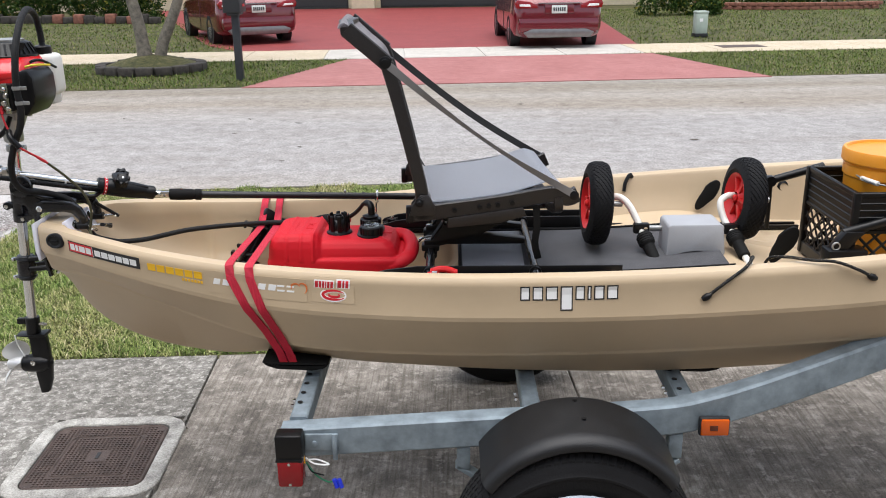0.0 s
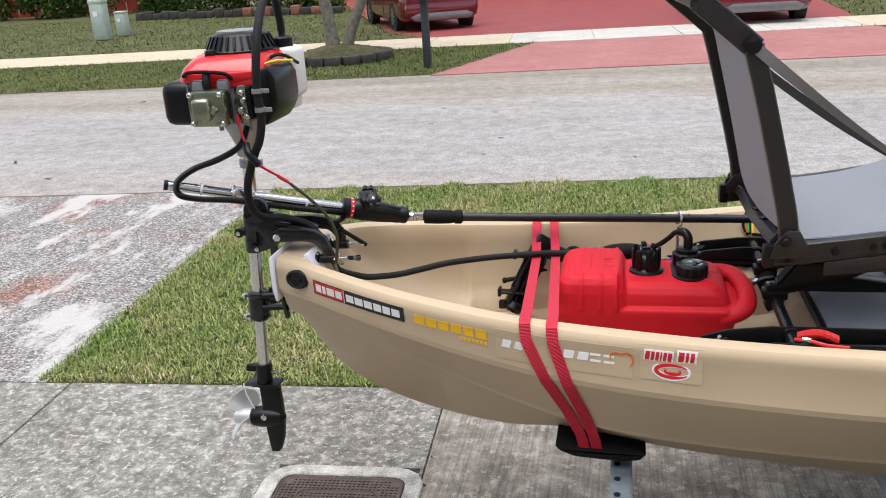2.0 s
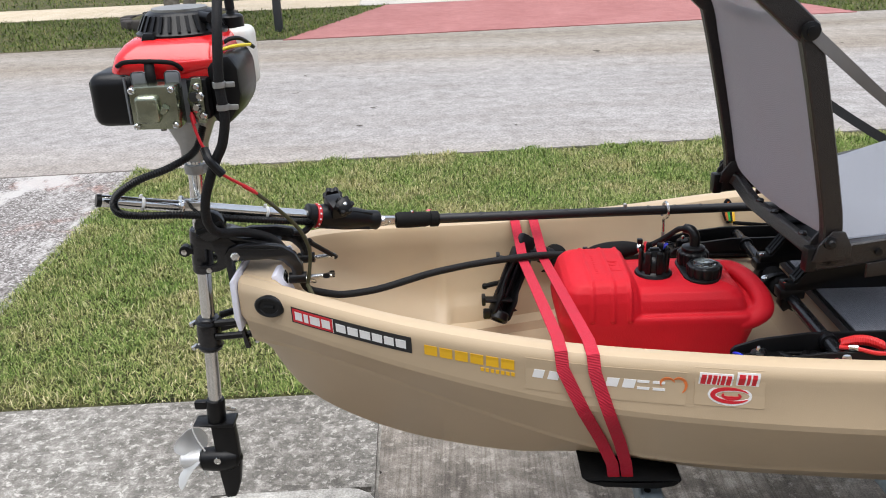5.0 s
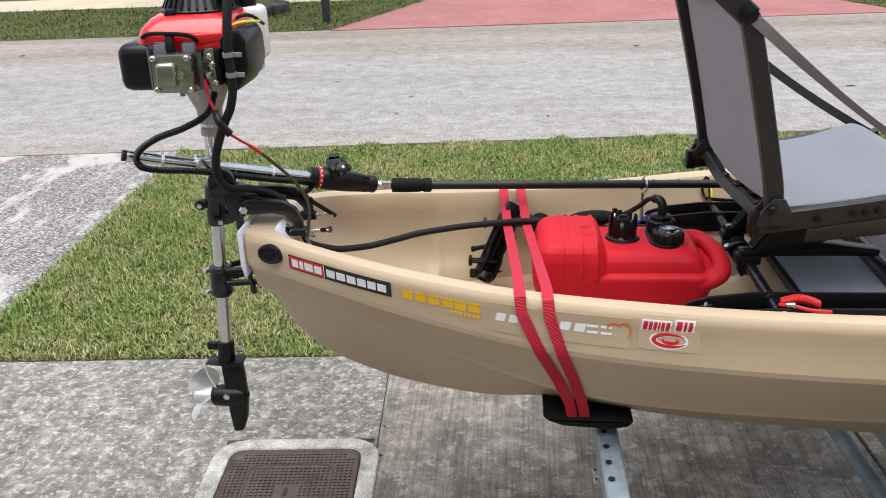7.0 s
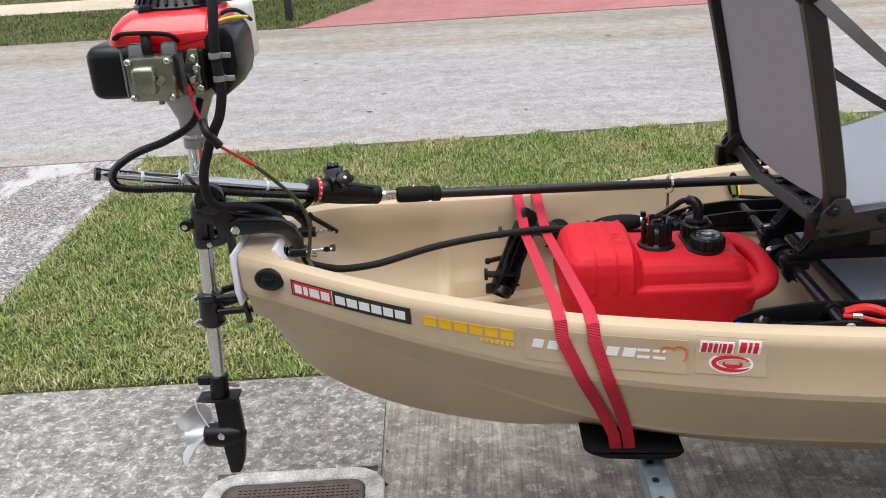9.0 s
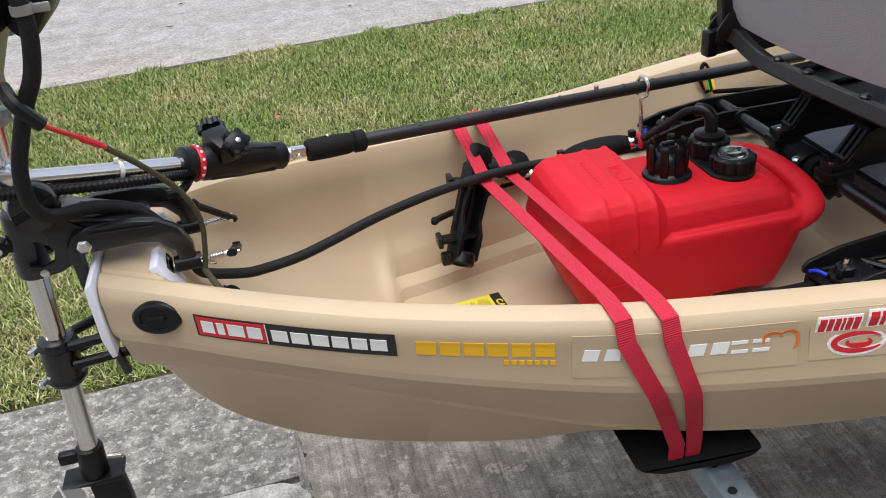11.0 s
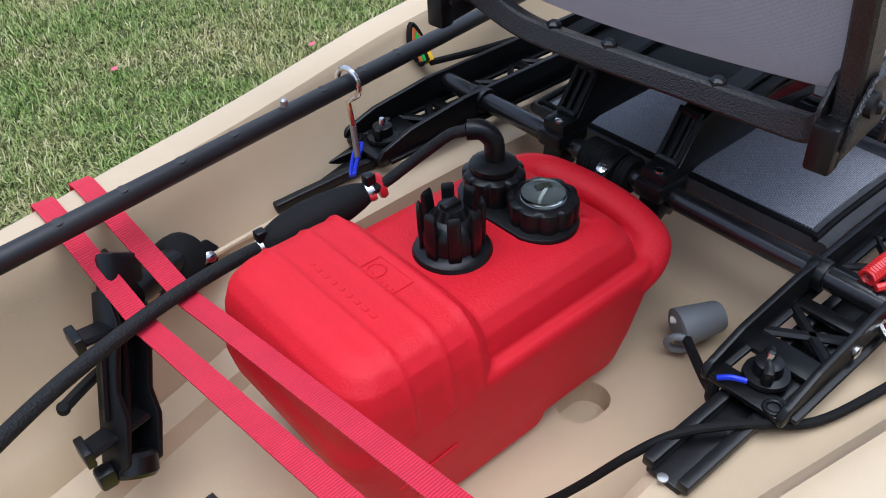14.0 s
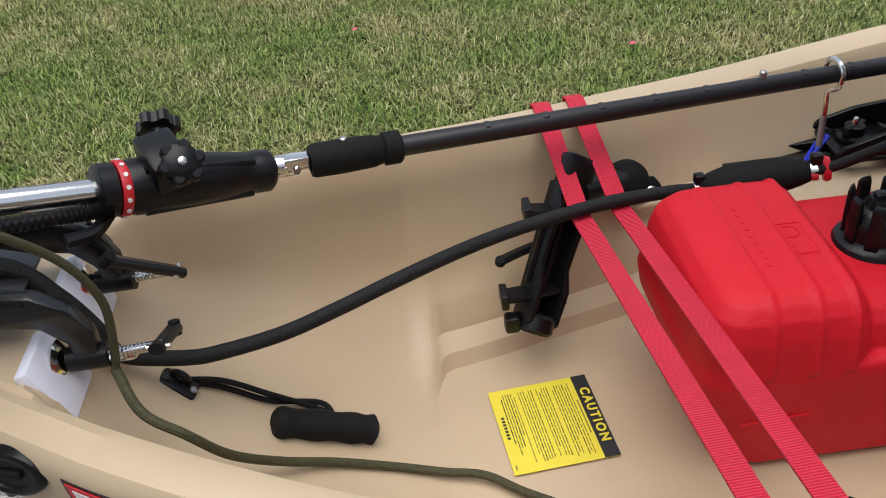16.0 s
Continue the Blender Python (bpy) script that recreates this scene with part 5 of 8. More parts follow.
    part("wire_sleeve", tube(spline([(-.032, -.20, 1.207), (-.018, -.18, 1.188), (.0, -.16, 1.168), (.014, -.15, 1.152)], 5), .003, seg=8), CRIMSON, t, "red and gold wires")
    part("inline_joint", tube([(-.006, -.166, 1.174), (.010, -.153, 1.157)], .0042, seg=8), CRIMSON, t)
    part("lanyard_cord", tube(spline([(.014, -.15, 1.152), (.045, -.125, 1.11), (.075, -.10, 1.06), (.09, -.09, 1.01), (.085, -.09, .96), (.079, -.091, .935)], 6), .0038, seg=10), OLIVE, t, "olive cord sleeve")
    # corrugated cable loop on the tiller
    ln = spline([(-.07, -.15, 1.285), (-.085, -.17, 1.245), (-.13, -.19, 1.22), (-.19, -.20, 1.20), (-.235, -.20, 1.17), (-.238, -.195, 1.14), (-.21, -.168, 1.122), (-.15, -.125, 1.106), (-.08, -.086, 1.084), (.0, -.038, 1.058), (.06, -.002, 1.040), (.085, .012, 1.032)], 26)
    part("cable_conduit", tube(ln, .0078, seg=12, scales=[1 if i % 2 else .82 for i in range(len(ln))]), BLACK, t, "black ribbed cable conduit")
    # tiller arm
    T0, T1 = Vector((-.278, -.180, 1.159)), Vector((.20, .105, 1.0))
    d = (T1 - T0).normalized()
    arm = part("tiller_arm", tube([T0, T0.lerp(T1, .78)], .0118, seg=20), CHROME, t, "chromed tiller arm")
    part("end_cap", tube([T0 - d * .003, T0 + d * .006], .0124, seg=16), BLACK, arm)
    for f in (.14, .31, .57):
        p = T0.lerp(T1, f)
        part("cable_tie", lathe([(.0128, -.003), (.0138, 0), (.0128, .003)], p, d, 14), WHITE, arm, "white cable tie")
        part("tie_head", box((-.003, -.003, .011), (.003, .003, .018), .001, Matrix.Translation(p)), WHITE, arm)
    p = T0.lerp(T1, .30)
    part("saddle", box((-.026, -.0165, -.016), (.030, .0165, .016), .006, Matrix.Translation(p) @ d.to_track_quat("X", "Z").to_matrix().to_4x4()), CHROME, arm, "bright tiller saddle")
    for k in (-.02, .02):
        part("u_bolt", torus(p + d * k, d, .018, .004, seg=20), CHROME, arm)
    # throttle body
    q0 = T0.lerp(T1, .725)
    gm = lambda a: q0 + d * a
    th = part("throttle_collar", lathe([(.022, 0), (.025, .002), (.025, .016), (.022, .018)], q0, d, 24), BLACK, t, "black throttle collar")
    part("collar_tail", bar(spline([gm(.01) + Vector((0, -.01, -.018)), gm(-.005) + Vector((0, -.02, -.03)), gm(-.03) + Vector((0, -.022, -.034))], 4), .012, .012), BLACK, th)
    part("red_band", lathe([(.0255, .018), (.0265, .020), (.0265, .025), (.0255, .027)], q0, d, 28), CRIMSON, th, "red dotted band")
    for k in range(14):
        a = 2 * math.pi * k / 14
        m = Matrix.Translation(gm(.0225)) @ d.to_track_quat("Z", "Y").to_matrix().to_4x4()
        part("dot", lathe([(.0022, 0), (.0022, .001)], m @ Vector((.0264 * math.cos(a), .0264 * math.sin(a), 0)), m.to_3x3() @ Vector((math.cos(a), math.sin(a), 0)), 8), WHITE, th)
    tb = part("throttle_body", lathe([(.0245, .027), (.0265, .034), (.0262, .090), (.0242, .118), (.0215, .140), (.0205, .150), (.0215, .153), (.0215, .168), (.0185, .172), (.012, .173)], q0, d, 28), BLACK, t, "black throttle grip body")
    for a0 in (.5, 2.2, 4.0):
        m = Matrix.Translation(q0) @ d.to_track_quat("Z", "Y").to_matrix().to_4x4()
        part("body_rib", tube([m @ Vector((.0255 * math.cos(a0), .0255 * math.sin(a0), .04)), m @ Vector((.0210 * math.cos(a0), .0210 * math.sin(a0), .148))], .0035, seg=8), BLACK, tb)
    for k, off in ((0, Vector((.024, -.030, .034))), (1, Vector((-.010, .050, .030)))):
        c = gm(.068) + off
        kn = part("clamp_knob", lathe([(.011, -.022), (.011, -.004), (.017, -.002), (.017, .010), (.012, .013), (.004, .014)], c, off.normalized() + Vector((0, -.3 if k == 0 else .4, .1)), 24), BLACK, t, "lobed black clamp knob")
        ax = (off.normalized() + Vector((0, -.3 if k == 0 else .4, .1))).normalized()
        m = Matrix.Translation(c) @ ax.to_track_quat("Z", "Y").to_matrix().to_4x4()
        for j in range(6):
            a = radians(60 * j)
            part("knob_lobe", lathe([(.006, -.002), (.006, .010), (.004, .012)], m @ Vector((.0155 * math.cos(a), .0155 * math.sin(a), 0)), ax, 10), BLACK, kn)
        part("knob_bolt", lathe([(.004, .0), (.004, .016), (.002, .017)], c, ax, 10), CHROME, kn)
    part("clamp_plate", box((-.018, -.026, .012), (.018, .026, .044), .004, Matrix.Translation(gm(.068)) @ pose(0, 0, 0, 15, 0, 30)), BLACK, tb)
    # steering head and brackets
    br = part("swivel_collar", lathe([(.0205, -.048), (.0225, -.044), (.0225, -.014), (.0215, -.010), (.0225, .0), (.0235, .030), (.0225, .046), (.019, .050)], at(1.0), top - foot, 28), BLACK_GLOSS, t, "black swivel collar")
    part("tilt_disc", lathe([(.027, -.010), (.031, -.006), (.031, .006), (.029, .010), (.012, .012)], (-.100, -.098, 1.072), (.15, -1, .05), 32), BLACK_GLOSS, br, "round black tilt knob")
    part("disc_bar", box((-.028, -.004, -.005), (.028, .0, .005), .002, Matrix.Translation((-.099, -.110, 1.072)) @ pose(0, 0, 0, 0, -20, 8)), BLACK_MATTE, br)
    part("disc_stem", tube([(-.104, -.096, 1.070), (-.118, -.05, 1.060)], .012, seg=14), BLACK, br)
    part("collar_lug", lathe([(.009, -.010), (.012, -.008), (.012, .008), (.009, .010)], at(1.003) + Vector((-.032, -.008, 0)), (0, 1, 0), 18), BLACK, br)
    part("lug_neck", box((-.032, -.016, -.007), (-.015, .002, .007), .002, Matrix.Translation(at(1.003))), BLACK, br)
    part("lug_bolt", lathe([(.006, 0), (.006, .004), (.002, .005)], at(1.003) + Vector((-.032, -.018, 0)), (0, -1, 0), 10), CHROME, br)
    for y in (-.078, -.012):
        yoke = part("yoke_arm", prism([(-.140, 1.044), (-.112, 1.046), (-.080, 1.040), (-.055, 1.020), (-.050, .992), (-.072, .978), (-.100, .964), (-.140, .958), (-.142, .978), (-.122, .976), (-.106, .982), (-.102, .996), (-.108, 1.008), (-.122, 1.014), (-.142, 1.010)], (0, y, 0), (1, 0, 0), (0, 0, 1), (0, .010, 0), bevel=.0025), BLACK_GLOSS, t, "black steering yoke arm")
        part("yoke_bolt", lathe([(.006, -.002), (.006, .003), (.003, .004)], (-.122, y, .968), (0, -1, 0), 8), CHROME, yoke)
    for s in (-1, 1):
        o = [(-.084, 1.002), (-.072, 1.020), (-.053, 1.026), (.003, 1.026), (.035, 1.021), (.060, 1.005), (.073, .978), (.072, .945), (.050, .942), (.049, .970), (.032, .988), (.006, .993), (-.066, .990), (-.067, .90), (-.062, .83), (-.054, .792), (-.066, .790), (-.075, .86), (-.081, .94)]
        y = s * .053 - .039
        cp = part("clamp_bracket", prism(o, (0, y - .001, 0), (1, 0, 0), (0, 0, 1), (0, .016, 0), bevel=.004), BLACK_GLOSS, t, "black transom clamp bracket")
        part("rib_line", bar([(-.05, y - .001 if s < 0 else y + .015, 1.020), (.03, y - .001 if s < 0 else y + .015, 1.017)], .003, .004), BLACK, cp)
        part("bracket_bolt", lathe([(.010, -.006), (.010, .003), (.007, .005)], (-.060, y - .001 if s < 0 else y + .015, 1.003), (0, s, 0), 6), CHROME, cp)
        part("clamp_boss", tube([(.043, y + .007, .948), (.078, y + .007, .949)], .0115, seg=16), BLACK, cp)
        sc = part("clamp_screw", tube([(.03, y + .007, .945), (.124, y + .007, .952)], .0045, seg=12), CHROME, cp, "bright threaded clamp screw")
        for k in range(9):
            part("thread_turn", lathe([(.0044, -.0012), (.0053, 0), (.0044, .0012)], (.080 + k * .0035, y + .007, .9487 + k * .00026), (1, 0, .07), 12), CHROME, sc)
        part("swivel_pad", lathe([(.019, 0), (.021, .004), (.012, .010)], (.030, y + .007, .945), (1, 0, 0), 20), CHROME, sc)
        c = Vector((.120, y + .004, .952))
        e = Vector((.077, -.022, 1.002)) if s > 0 else Vector((.124, y + .044, .938))
        hd = part("clamp_handle", bar([c + (c - e).normalized() * .006, c, c.lerp(e, .5), e], .014, .010, bevel=.003), BLACK, cp, "black folding clamp handle")
        part("handle_pin", lathe([(.003, -.010), (.003, .010)], c, (0, 1, 0) if s > 0 else (1, 0, 0), 10), CHROME, hd)
        part("handle_eye", lathe([(.004, -.007), (.0055, -.0066), (.0055, .0066), (.004, .007)], e, (e - c).cross(Vector((0, 1, 0) if s > 0 else (1, 0, 0))), 12), BLACK_MATTE, hd)
    part("top_plate", prism([(-.092, 1.044), (-.080, 1.044), (.022, 1.012), (.020, 1.006), (-.088, 1.036)], (0, -.076, 0), (1, 0, 0), (0, 0, 1), (0, .062, 0), bevel=.002), BLACK_GLOSS, t, "glossy black top plate")
    part("slot_rod", tube([(-.062, -.040, 1.040), (-.030, -.040, 1.031)], .004, seg=10), BLACK_MATTE, t)
    part("far_gusset", prism([(-.06, 1.020), (.052, 1.012), (.066, .985), (.058, .950), (.03, .985), (-.06, .992)], (0, .026, 0), (1, 0, 0), (0, 0, 1), (0, .010, 0), bevel=.003), BLACK, t)
    lo = part("lower_collar", lathe([(.023, -.042), (.026, -.038), (.026, .028), (.023, .034), (.017, .036)], at(.81), top - foot, 26), BLACK_GLOSS, t, "black lower collar")
    for z in (.835, .778):
        part("collar_band", lathe([(.026, -.005), (.029, 0), (.026, .005)], at(z), top - foot, 24), BLACK, lo)
        part("lug_bolt", lathe([(.006, 0), (.006, .012), (.003, .014)], at(z) + Vector((-.028, -.006, 0)), (-.5, -1, 0), 8), CHROME, lo)
    for z in (.838, .806):
        part("link_arm", bar([at(z) + Vector((.02, -.02, 0)), Vector((-.045, -.06, z + .005)), Vector((-.012, -.07, z + .004))], .012, .014), BLACK, lo)
        part("link_arm", bar([at(z) + Vector((.02, .02, 0)), Vector((-.045, .03, z + .005)), Vector((-.012, .04, z + .004))], .012, .014), BLACK, lo)
    part("link_bolt", lathe([(.006, 0), (.006, .005), (.003, .006)], (-.045, -.068, .80), (0, -1, 0), 8), CHROME, lo)
    # leg and propeller
    lg = part("leg_sleeve", lathe([(.020, -.03), (.021, -.026), (.021, .026), (.0195, .030), (.016, .031)], at(.61), top - foot, 24), BLACK, t)
    part("sleeve_lug", box((-.046, -.008, .006), (-.018, .008, .026), .004, Matrix.Translation(at(.61))), BLACK, lg)
    part("sleeve_bolt", lathe([(.005, 0), (.005, .022), (.002, .024)], at(.628) + Vector((.026, -.01, -.008)), (1, -.2, 0), 8), CHROME, lg)
    part("fin_plate", prism([(-.052, -.005), (.042, .0), (.042, -.010), (.0, -.010)], foot + Vector((0, -.024, -.012)), (1, 0, 0), (0, 0, 1), (0, .048, 0), bevel=.002), BLACK, t)
    o = [(-.016, .0), (.038, .0), (.041, -.05), (.042, -.11), (.034, -.165), (.020, -.205), (-.006, -.207), (-.011, -.15), (-.014, -.1)]
    part("gear_leg", prism(o, foot + Vector((0, -.013, -.015)), (1, 0, 0), (0, 0, 1), (0, .026, 0), bevel=.007), BLACK, t, "black gear leg and skeg")
    gc = foot + Vector((0, 0, -.118))
    gb = part("gear_case", lathe([(.012, -.05), (.026, -.045), (.029, -.02), (.029, .012), (.02, .035), (.004, .045)], gc, (1, 0, .04), 24), BLACK, t)
    part("drain_screw", lathe([(.008, -.002), (.008, .003), (.004, .004), (.003, .002)], gc + Vector((-.005, -.028, .012)), (0, -1, 0), 16), CHROME, gb)
    part("guard_wire", tube(spline([foot + Vector((-.058, -.01, -.018)), foot + Vector((-.052, -.012, -.05)), gc + Vector((-.036, -.012, .028))], 5), .002, seg=8), WHITE, gb)
    pr = part("propeller_hub", lathe([(.010, -.10), (.018, -.094), (.022, -.05)], gc, (1, 0, .04), 20), PROP, t)
    for k in range(3):
        bm = bmesh.new()
        n = 7
        rows_ = []
        for i in range(n + 1):
            r = .014 + .060 * i / n
            tw = radians(58 - 34 * i / n)
            ch = .084 * math.sqrt(max(.03, 1 - (1.9 * i / n - .9) ** 2))
            rows_.append([(r, ch * (j / 4 - .5) * math.cos(tw) , ch * (j / 4 - .5) * math.sin(tw)) for j in range(5)])
        m = Matrix.Translation(gc + Vector((-.073, 0, -.003))) @ Matrix.Rotation(radians(120 * k + 106), 4, "X")
        vs = [[[bm.verts.new(m @ Vector((c + o_ * .0012, b + o_ * .0012, a))) for a, b, c in row] for row in rows_] for o_ in (1, -1)]
        for g in (0, 1):
            for a, b in zip(vs[g], vs[g][1:]):
                for j in range(4):
                    f = (a[j], a[j + 1], b[j + 1], b[j])
                    bm.faces.new(f if g == 0 else tuple(reversed(f)))
        rim0 = vs[0][0] + [r_[-1] for r_ in vs[0][1:]] + list(reversed(vs[0][-1][:-1])) + [r_[0] for r_ in reversed(vs[0][1:-1])]
        rim1 = vs[1][0] + [r_[-1] for r_ in vs[1][1:]] + list(reversed(vs[1][-1][:-1])) + [r_[0] for r_ in reversed(vs[1][1:-1])]
        for j in range(len(rim0)):
            q = (j + 1) % len(rim0)
            bm.faces.new((rim0[q], rim0[j], rim1[j], rim1[q]))
        bmesh.ops.recalc_face_normals(bm, faces=bm.faces)
        part("blade", bm, PROP, pr, "bright propeller blade")
    # white pads between clamp and transom
    part("transom_pad", prism([(-.064, .970), (-.053, .978), (-.052, .89), (-.050, .862), (-.058, .860), (-.064, .89)], (0, -.15, 0), (1, 0, 0), (0, 0, 1), (0, .25, 0), bevel=.003), WHITE_PAD, t, "white plastic transom pad")
    for y in (-.128, -.020):
        part("inner_pad", prism([(.014, .970), (.026, .974), (.050, .916), (.038, .910)], (0, y, 0), (1, 0, 0), (0, 0, 1), (0, .058, 0), bevel=.003), WHITE_PAD, t, "white plastic pad")
    part("split_ring", torus((.072, -.072, .938), (.2, .5, .8), .021, .003, seg=28), CHROME, t, "bright split ring")
    return t


outboard()


def tiller_extension():
    t = thing("tiller_extension", (.7, .24, .95), "long black tiller extension pole with adjustment holes", "pole")
    A, B = Vector((.237, .138, .985)), Vector((1.30, .405, .894))
    d = (B - A).normalized()
    P = lambda s: A + d * s
    uj = part("universal_joint", lathe([(.010, -.036), (.012, -.032), (.012, -.016), (.007, -.012)], A, d, 16), CHROME, t, "bright universal joint")
    part("yoke", box((-.016, -.009, -.010), (.016, .009, .010), .003, Matrix.Translation(A - d * .004) @ d.to_track_quat("X", "Z").to_matrix().to_4x4()), CHROME, uj)
    part("yoke_pin", lathe([(.004, -.013), (.004, .013)], A - d * .002, (0, 1, .2), 10), CHROME, uj)
    g = part("grip_sleeve", lathe([(.0165, .012), (.018, .016), (.0185, .045), (.0175, .080), (.0165, .083), (.0150, .090), (.0180, .092), (.0180, .108), (.0155, .111)], A, d, 24), BLACK_MATTE, t, "black foam grip")
    part("grip_pin", lathe([(.004, .016), (.004, .021), (.002, .022)], P(.05), (0, 0, 1), 10), CHROME, g)
    pole = part("pole", tube([P(.10), P(1.10)], .0112, seg=24), POLE_BLACK, t)
    # holes are not cut: black discs paint in the dark inside them
    for i in range(9):
        s = .212 + i * .0705
        if i != 5:
            part("hole", lathe([(.0052, .0100), (.0052, .0116), (.001, .0116)], P(s), (0, -.22, 1), 14), INK, pole)
    part("spring_pin", lathe([(.0045, .010), (.0045, .019), (.002, .021)], P(.574), (0, 0, 1), 12), ALU, pole, "bright spring pin")
    # hook under the pole
    h = thing("pole_hook", (.893, .297, .82), "bright steel eye hook holding the pole, with a blue clip", "hook")
    c = P((.893 - A.x) / d.x)
    pts = [c + Vector((0, .019 * math.cos(a), .019 * math.sin(a))) + d * (.006 * math.sin(a * .5)) for a in [radians(x) for x in range(-60, 250, 15)]]
    low = Vector((.890, .293, .829))
    part("wire_hook", tube(pts + [c + Vector((-.001, .0, -.024)), c.lerp(low, .5), low], .0035, seg=10), CHROME, h)
    part("thread", tube([c.lerp(low, .55), low], .0042, seg=10), ALU, h)
    part("blue_clip", tube(spline([(.868, .272, .822), (.885, .288, .828), (.905, .302, .838), (.900, .309, .834), (.880, .293, .824), (.866, .276, .820)], 5), .0028, seg=8), BLUE, h, "blue clip")


tiller_extension()


# ---- swivel seat ----
def kayak_seat():
    t = thing("swivel_seat", (1.25, 0, .88), "folding seat of grey mesh on a black hammered-paint frame", "seat")
    Y0, Y1 = -.208, .258
    pr = lambda pts, y: [Vector((x, y, z)) for x, z in pts]
    for y in (Y0, Y1):
        s = -1 if y < 0 else 1
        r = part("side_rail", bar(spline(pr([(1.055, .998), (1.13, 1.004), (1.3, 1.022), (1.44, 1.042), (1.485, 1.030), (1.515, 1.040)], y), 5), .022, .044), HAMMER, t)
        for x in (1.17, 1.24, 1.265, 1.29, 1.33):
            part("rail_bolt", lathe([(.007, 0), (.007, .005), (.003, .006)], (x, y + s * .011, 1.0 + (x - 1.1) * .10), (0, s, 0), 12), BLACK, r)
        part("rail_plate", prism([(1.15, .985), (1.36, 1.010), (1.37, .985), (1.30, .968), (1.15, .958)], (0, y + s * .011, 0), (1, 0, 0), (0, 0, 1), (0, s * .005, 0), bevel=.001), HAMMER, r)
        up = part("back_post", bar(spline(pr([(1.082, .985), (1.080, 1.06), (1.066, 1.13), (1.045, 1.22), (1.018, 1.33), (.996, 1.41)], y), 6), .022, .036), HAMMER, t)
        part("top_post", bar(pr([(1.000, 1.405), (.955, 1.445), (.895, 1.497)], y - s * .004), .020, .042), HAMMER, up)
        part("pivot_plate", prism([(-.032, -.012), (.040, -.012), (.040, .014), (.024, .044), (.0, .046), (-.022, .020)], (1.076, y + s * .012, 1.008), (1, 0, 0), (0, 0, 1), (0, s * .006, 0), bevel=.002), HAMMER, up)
        part("pivot_bolt", lathe([(.012, 0), (.012, .006), (.007, .008), (.005, .012)], (1.072, y + s * .018, 1.034), (0, s, 0), 16), BLACK, up)
        part("foot_cap", box((1.036, y - .0125, .974), (1.057, y + .0125, 1.021), .004), BLACK, up, "black plastic end cap")
        part("pivot_plate", prism([(-.030, -.01), (.034, -.01), (.036, .012), (.020, .040), (-.006, .040), (-.026, .014)], (1.078, y - s * .012, 1.012), (1, 0, 0), (0, 0, 1), (0, -s * .005, 0), bevel=.0015), HAMMER, up)
        part("hinge_bolt", lathe([(.016, 0), (.016, .006), (.009, .008), (.009, .012), (.004, .013)], (.992, y + s * .012, 1.412), (0, s, 0), 20), BLACK, up)
        part("front_bolt", lathe([(.013, 0), (.013, .005), (.006, .008)], (1.503, y + s * .012, 1.040), (0, s, 0), 16), BLACK, r)
        a, b = Vector((.992, y + s * .016, 1.412)), Vector((1.503, y + s * .016, 1.042))
        ln = [a.lerp(b, i / 16) - Vector((0, 0, .022 * math.sin(math.pi * i / 16))) for i in range(17)]
        bm = bmesh.new()
        rows_ = []
        for i, p in enumerate(ln):
            tw = radians(88 - (56 if s < 0 else 6) * math.sin(math.pi * i / 16))
            n_ = Vector((0, s * math.cos(tw), 0)) + Vector((.58, 0, .80)) * math.sin(tw)
            rows_.append([bm.verts.new(p + n_ * .0105 * k + Vector((0, .001 * q, 0))) for k, q in ((-1, -1), (1, -1), (1, 1), (-1, 1))])
        for u, v in zip(rows_, rows_[1:]):
            for j in range(4):
                bm.faces.new((u[j], u[(j + 1) % 4], v[(j + 1) % 4], v[j]))
        bm.faces.new(rows_[0])
        bm.faces.new(list(reversed(rows_[-1])))
        bmesh.ops.recalc_face_normals(bm, faces=bm.faces)
        # same webbing on both sides; the far one is coloured dark for shade
        part("side_strap", bm, GREY_WEB if s < 0 else SHADED_WEB, t, "grey webbing side strap" if s < 0 else "grey webbing side strap with its shade painted in")
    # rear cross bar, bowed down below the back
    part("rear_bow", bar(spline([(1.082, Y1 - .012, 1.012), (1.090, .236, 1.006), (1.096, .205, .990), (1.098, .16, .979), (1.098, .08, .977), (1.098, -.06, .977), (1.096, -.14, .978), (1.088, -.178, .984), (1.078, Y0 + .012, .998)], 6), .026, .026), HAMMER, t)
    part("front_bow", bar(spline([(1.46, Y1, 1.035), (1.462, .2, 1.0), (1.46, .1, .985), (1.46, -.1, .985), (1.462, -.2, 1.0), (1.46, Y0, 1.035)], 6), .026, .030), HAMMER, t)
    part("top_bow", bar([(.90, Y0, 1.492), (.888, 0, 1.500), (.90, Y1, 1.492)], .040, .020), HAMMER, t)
    # mesh panels

    def panel(name, grid, material, th=.003):
        bm = bmesh.new()
        a = [[bm.verts.new(p) for p in row] for row in grid]
        b = [[bm.verts.new(p + Vector((th, 0, -th))) for p in row] for row in grid]
        R, C = len(a), len(a[0])
        for g, fl in ((a, False), (b, True)):
            for i in range(R - 1):
                for j in range(C - 1):
                    f = (g[i][j], g[i][j + 1], g[i + 1][j + 1], g[i + 1][j])
                    bm.faces.new(tuple(reversed(f)) if fl else f)
        edge = [(0, j) for j in range(C)] + [(i, C - 1) for i in range(1, R)] + [(R - 1, j) for j in range(C - 2, -1, -1)] + [(i, 0) for i in range(R - 2, 0, -1)]
        for k in range(len(edge)):
            (i, j), (p, q) = edge[k], edge[(k + 1) % len(edge)]
            bm.faces.new((a[i][j], a[p][q], b[p][q], b[i][j]))
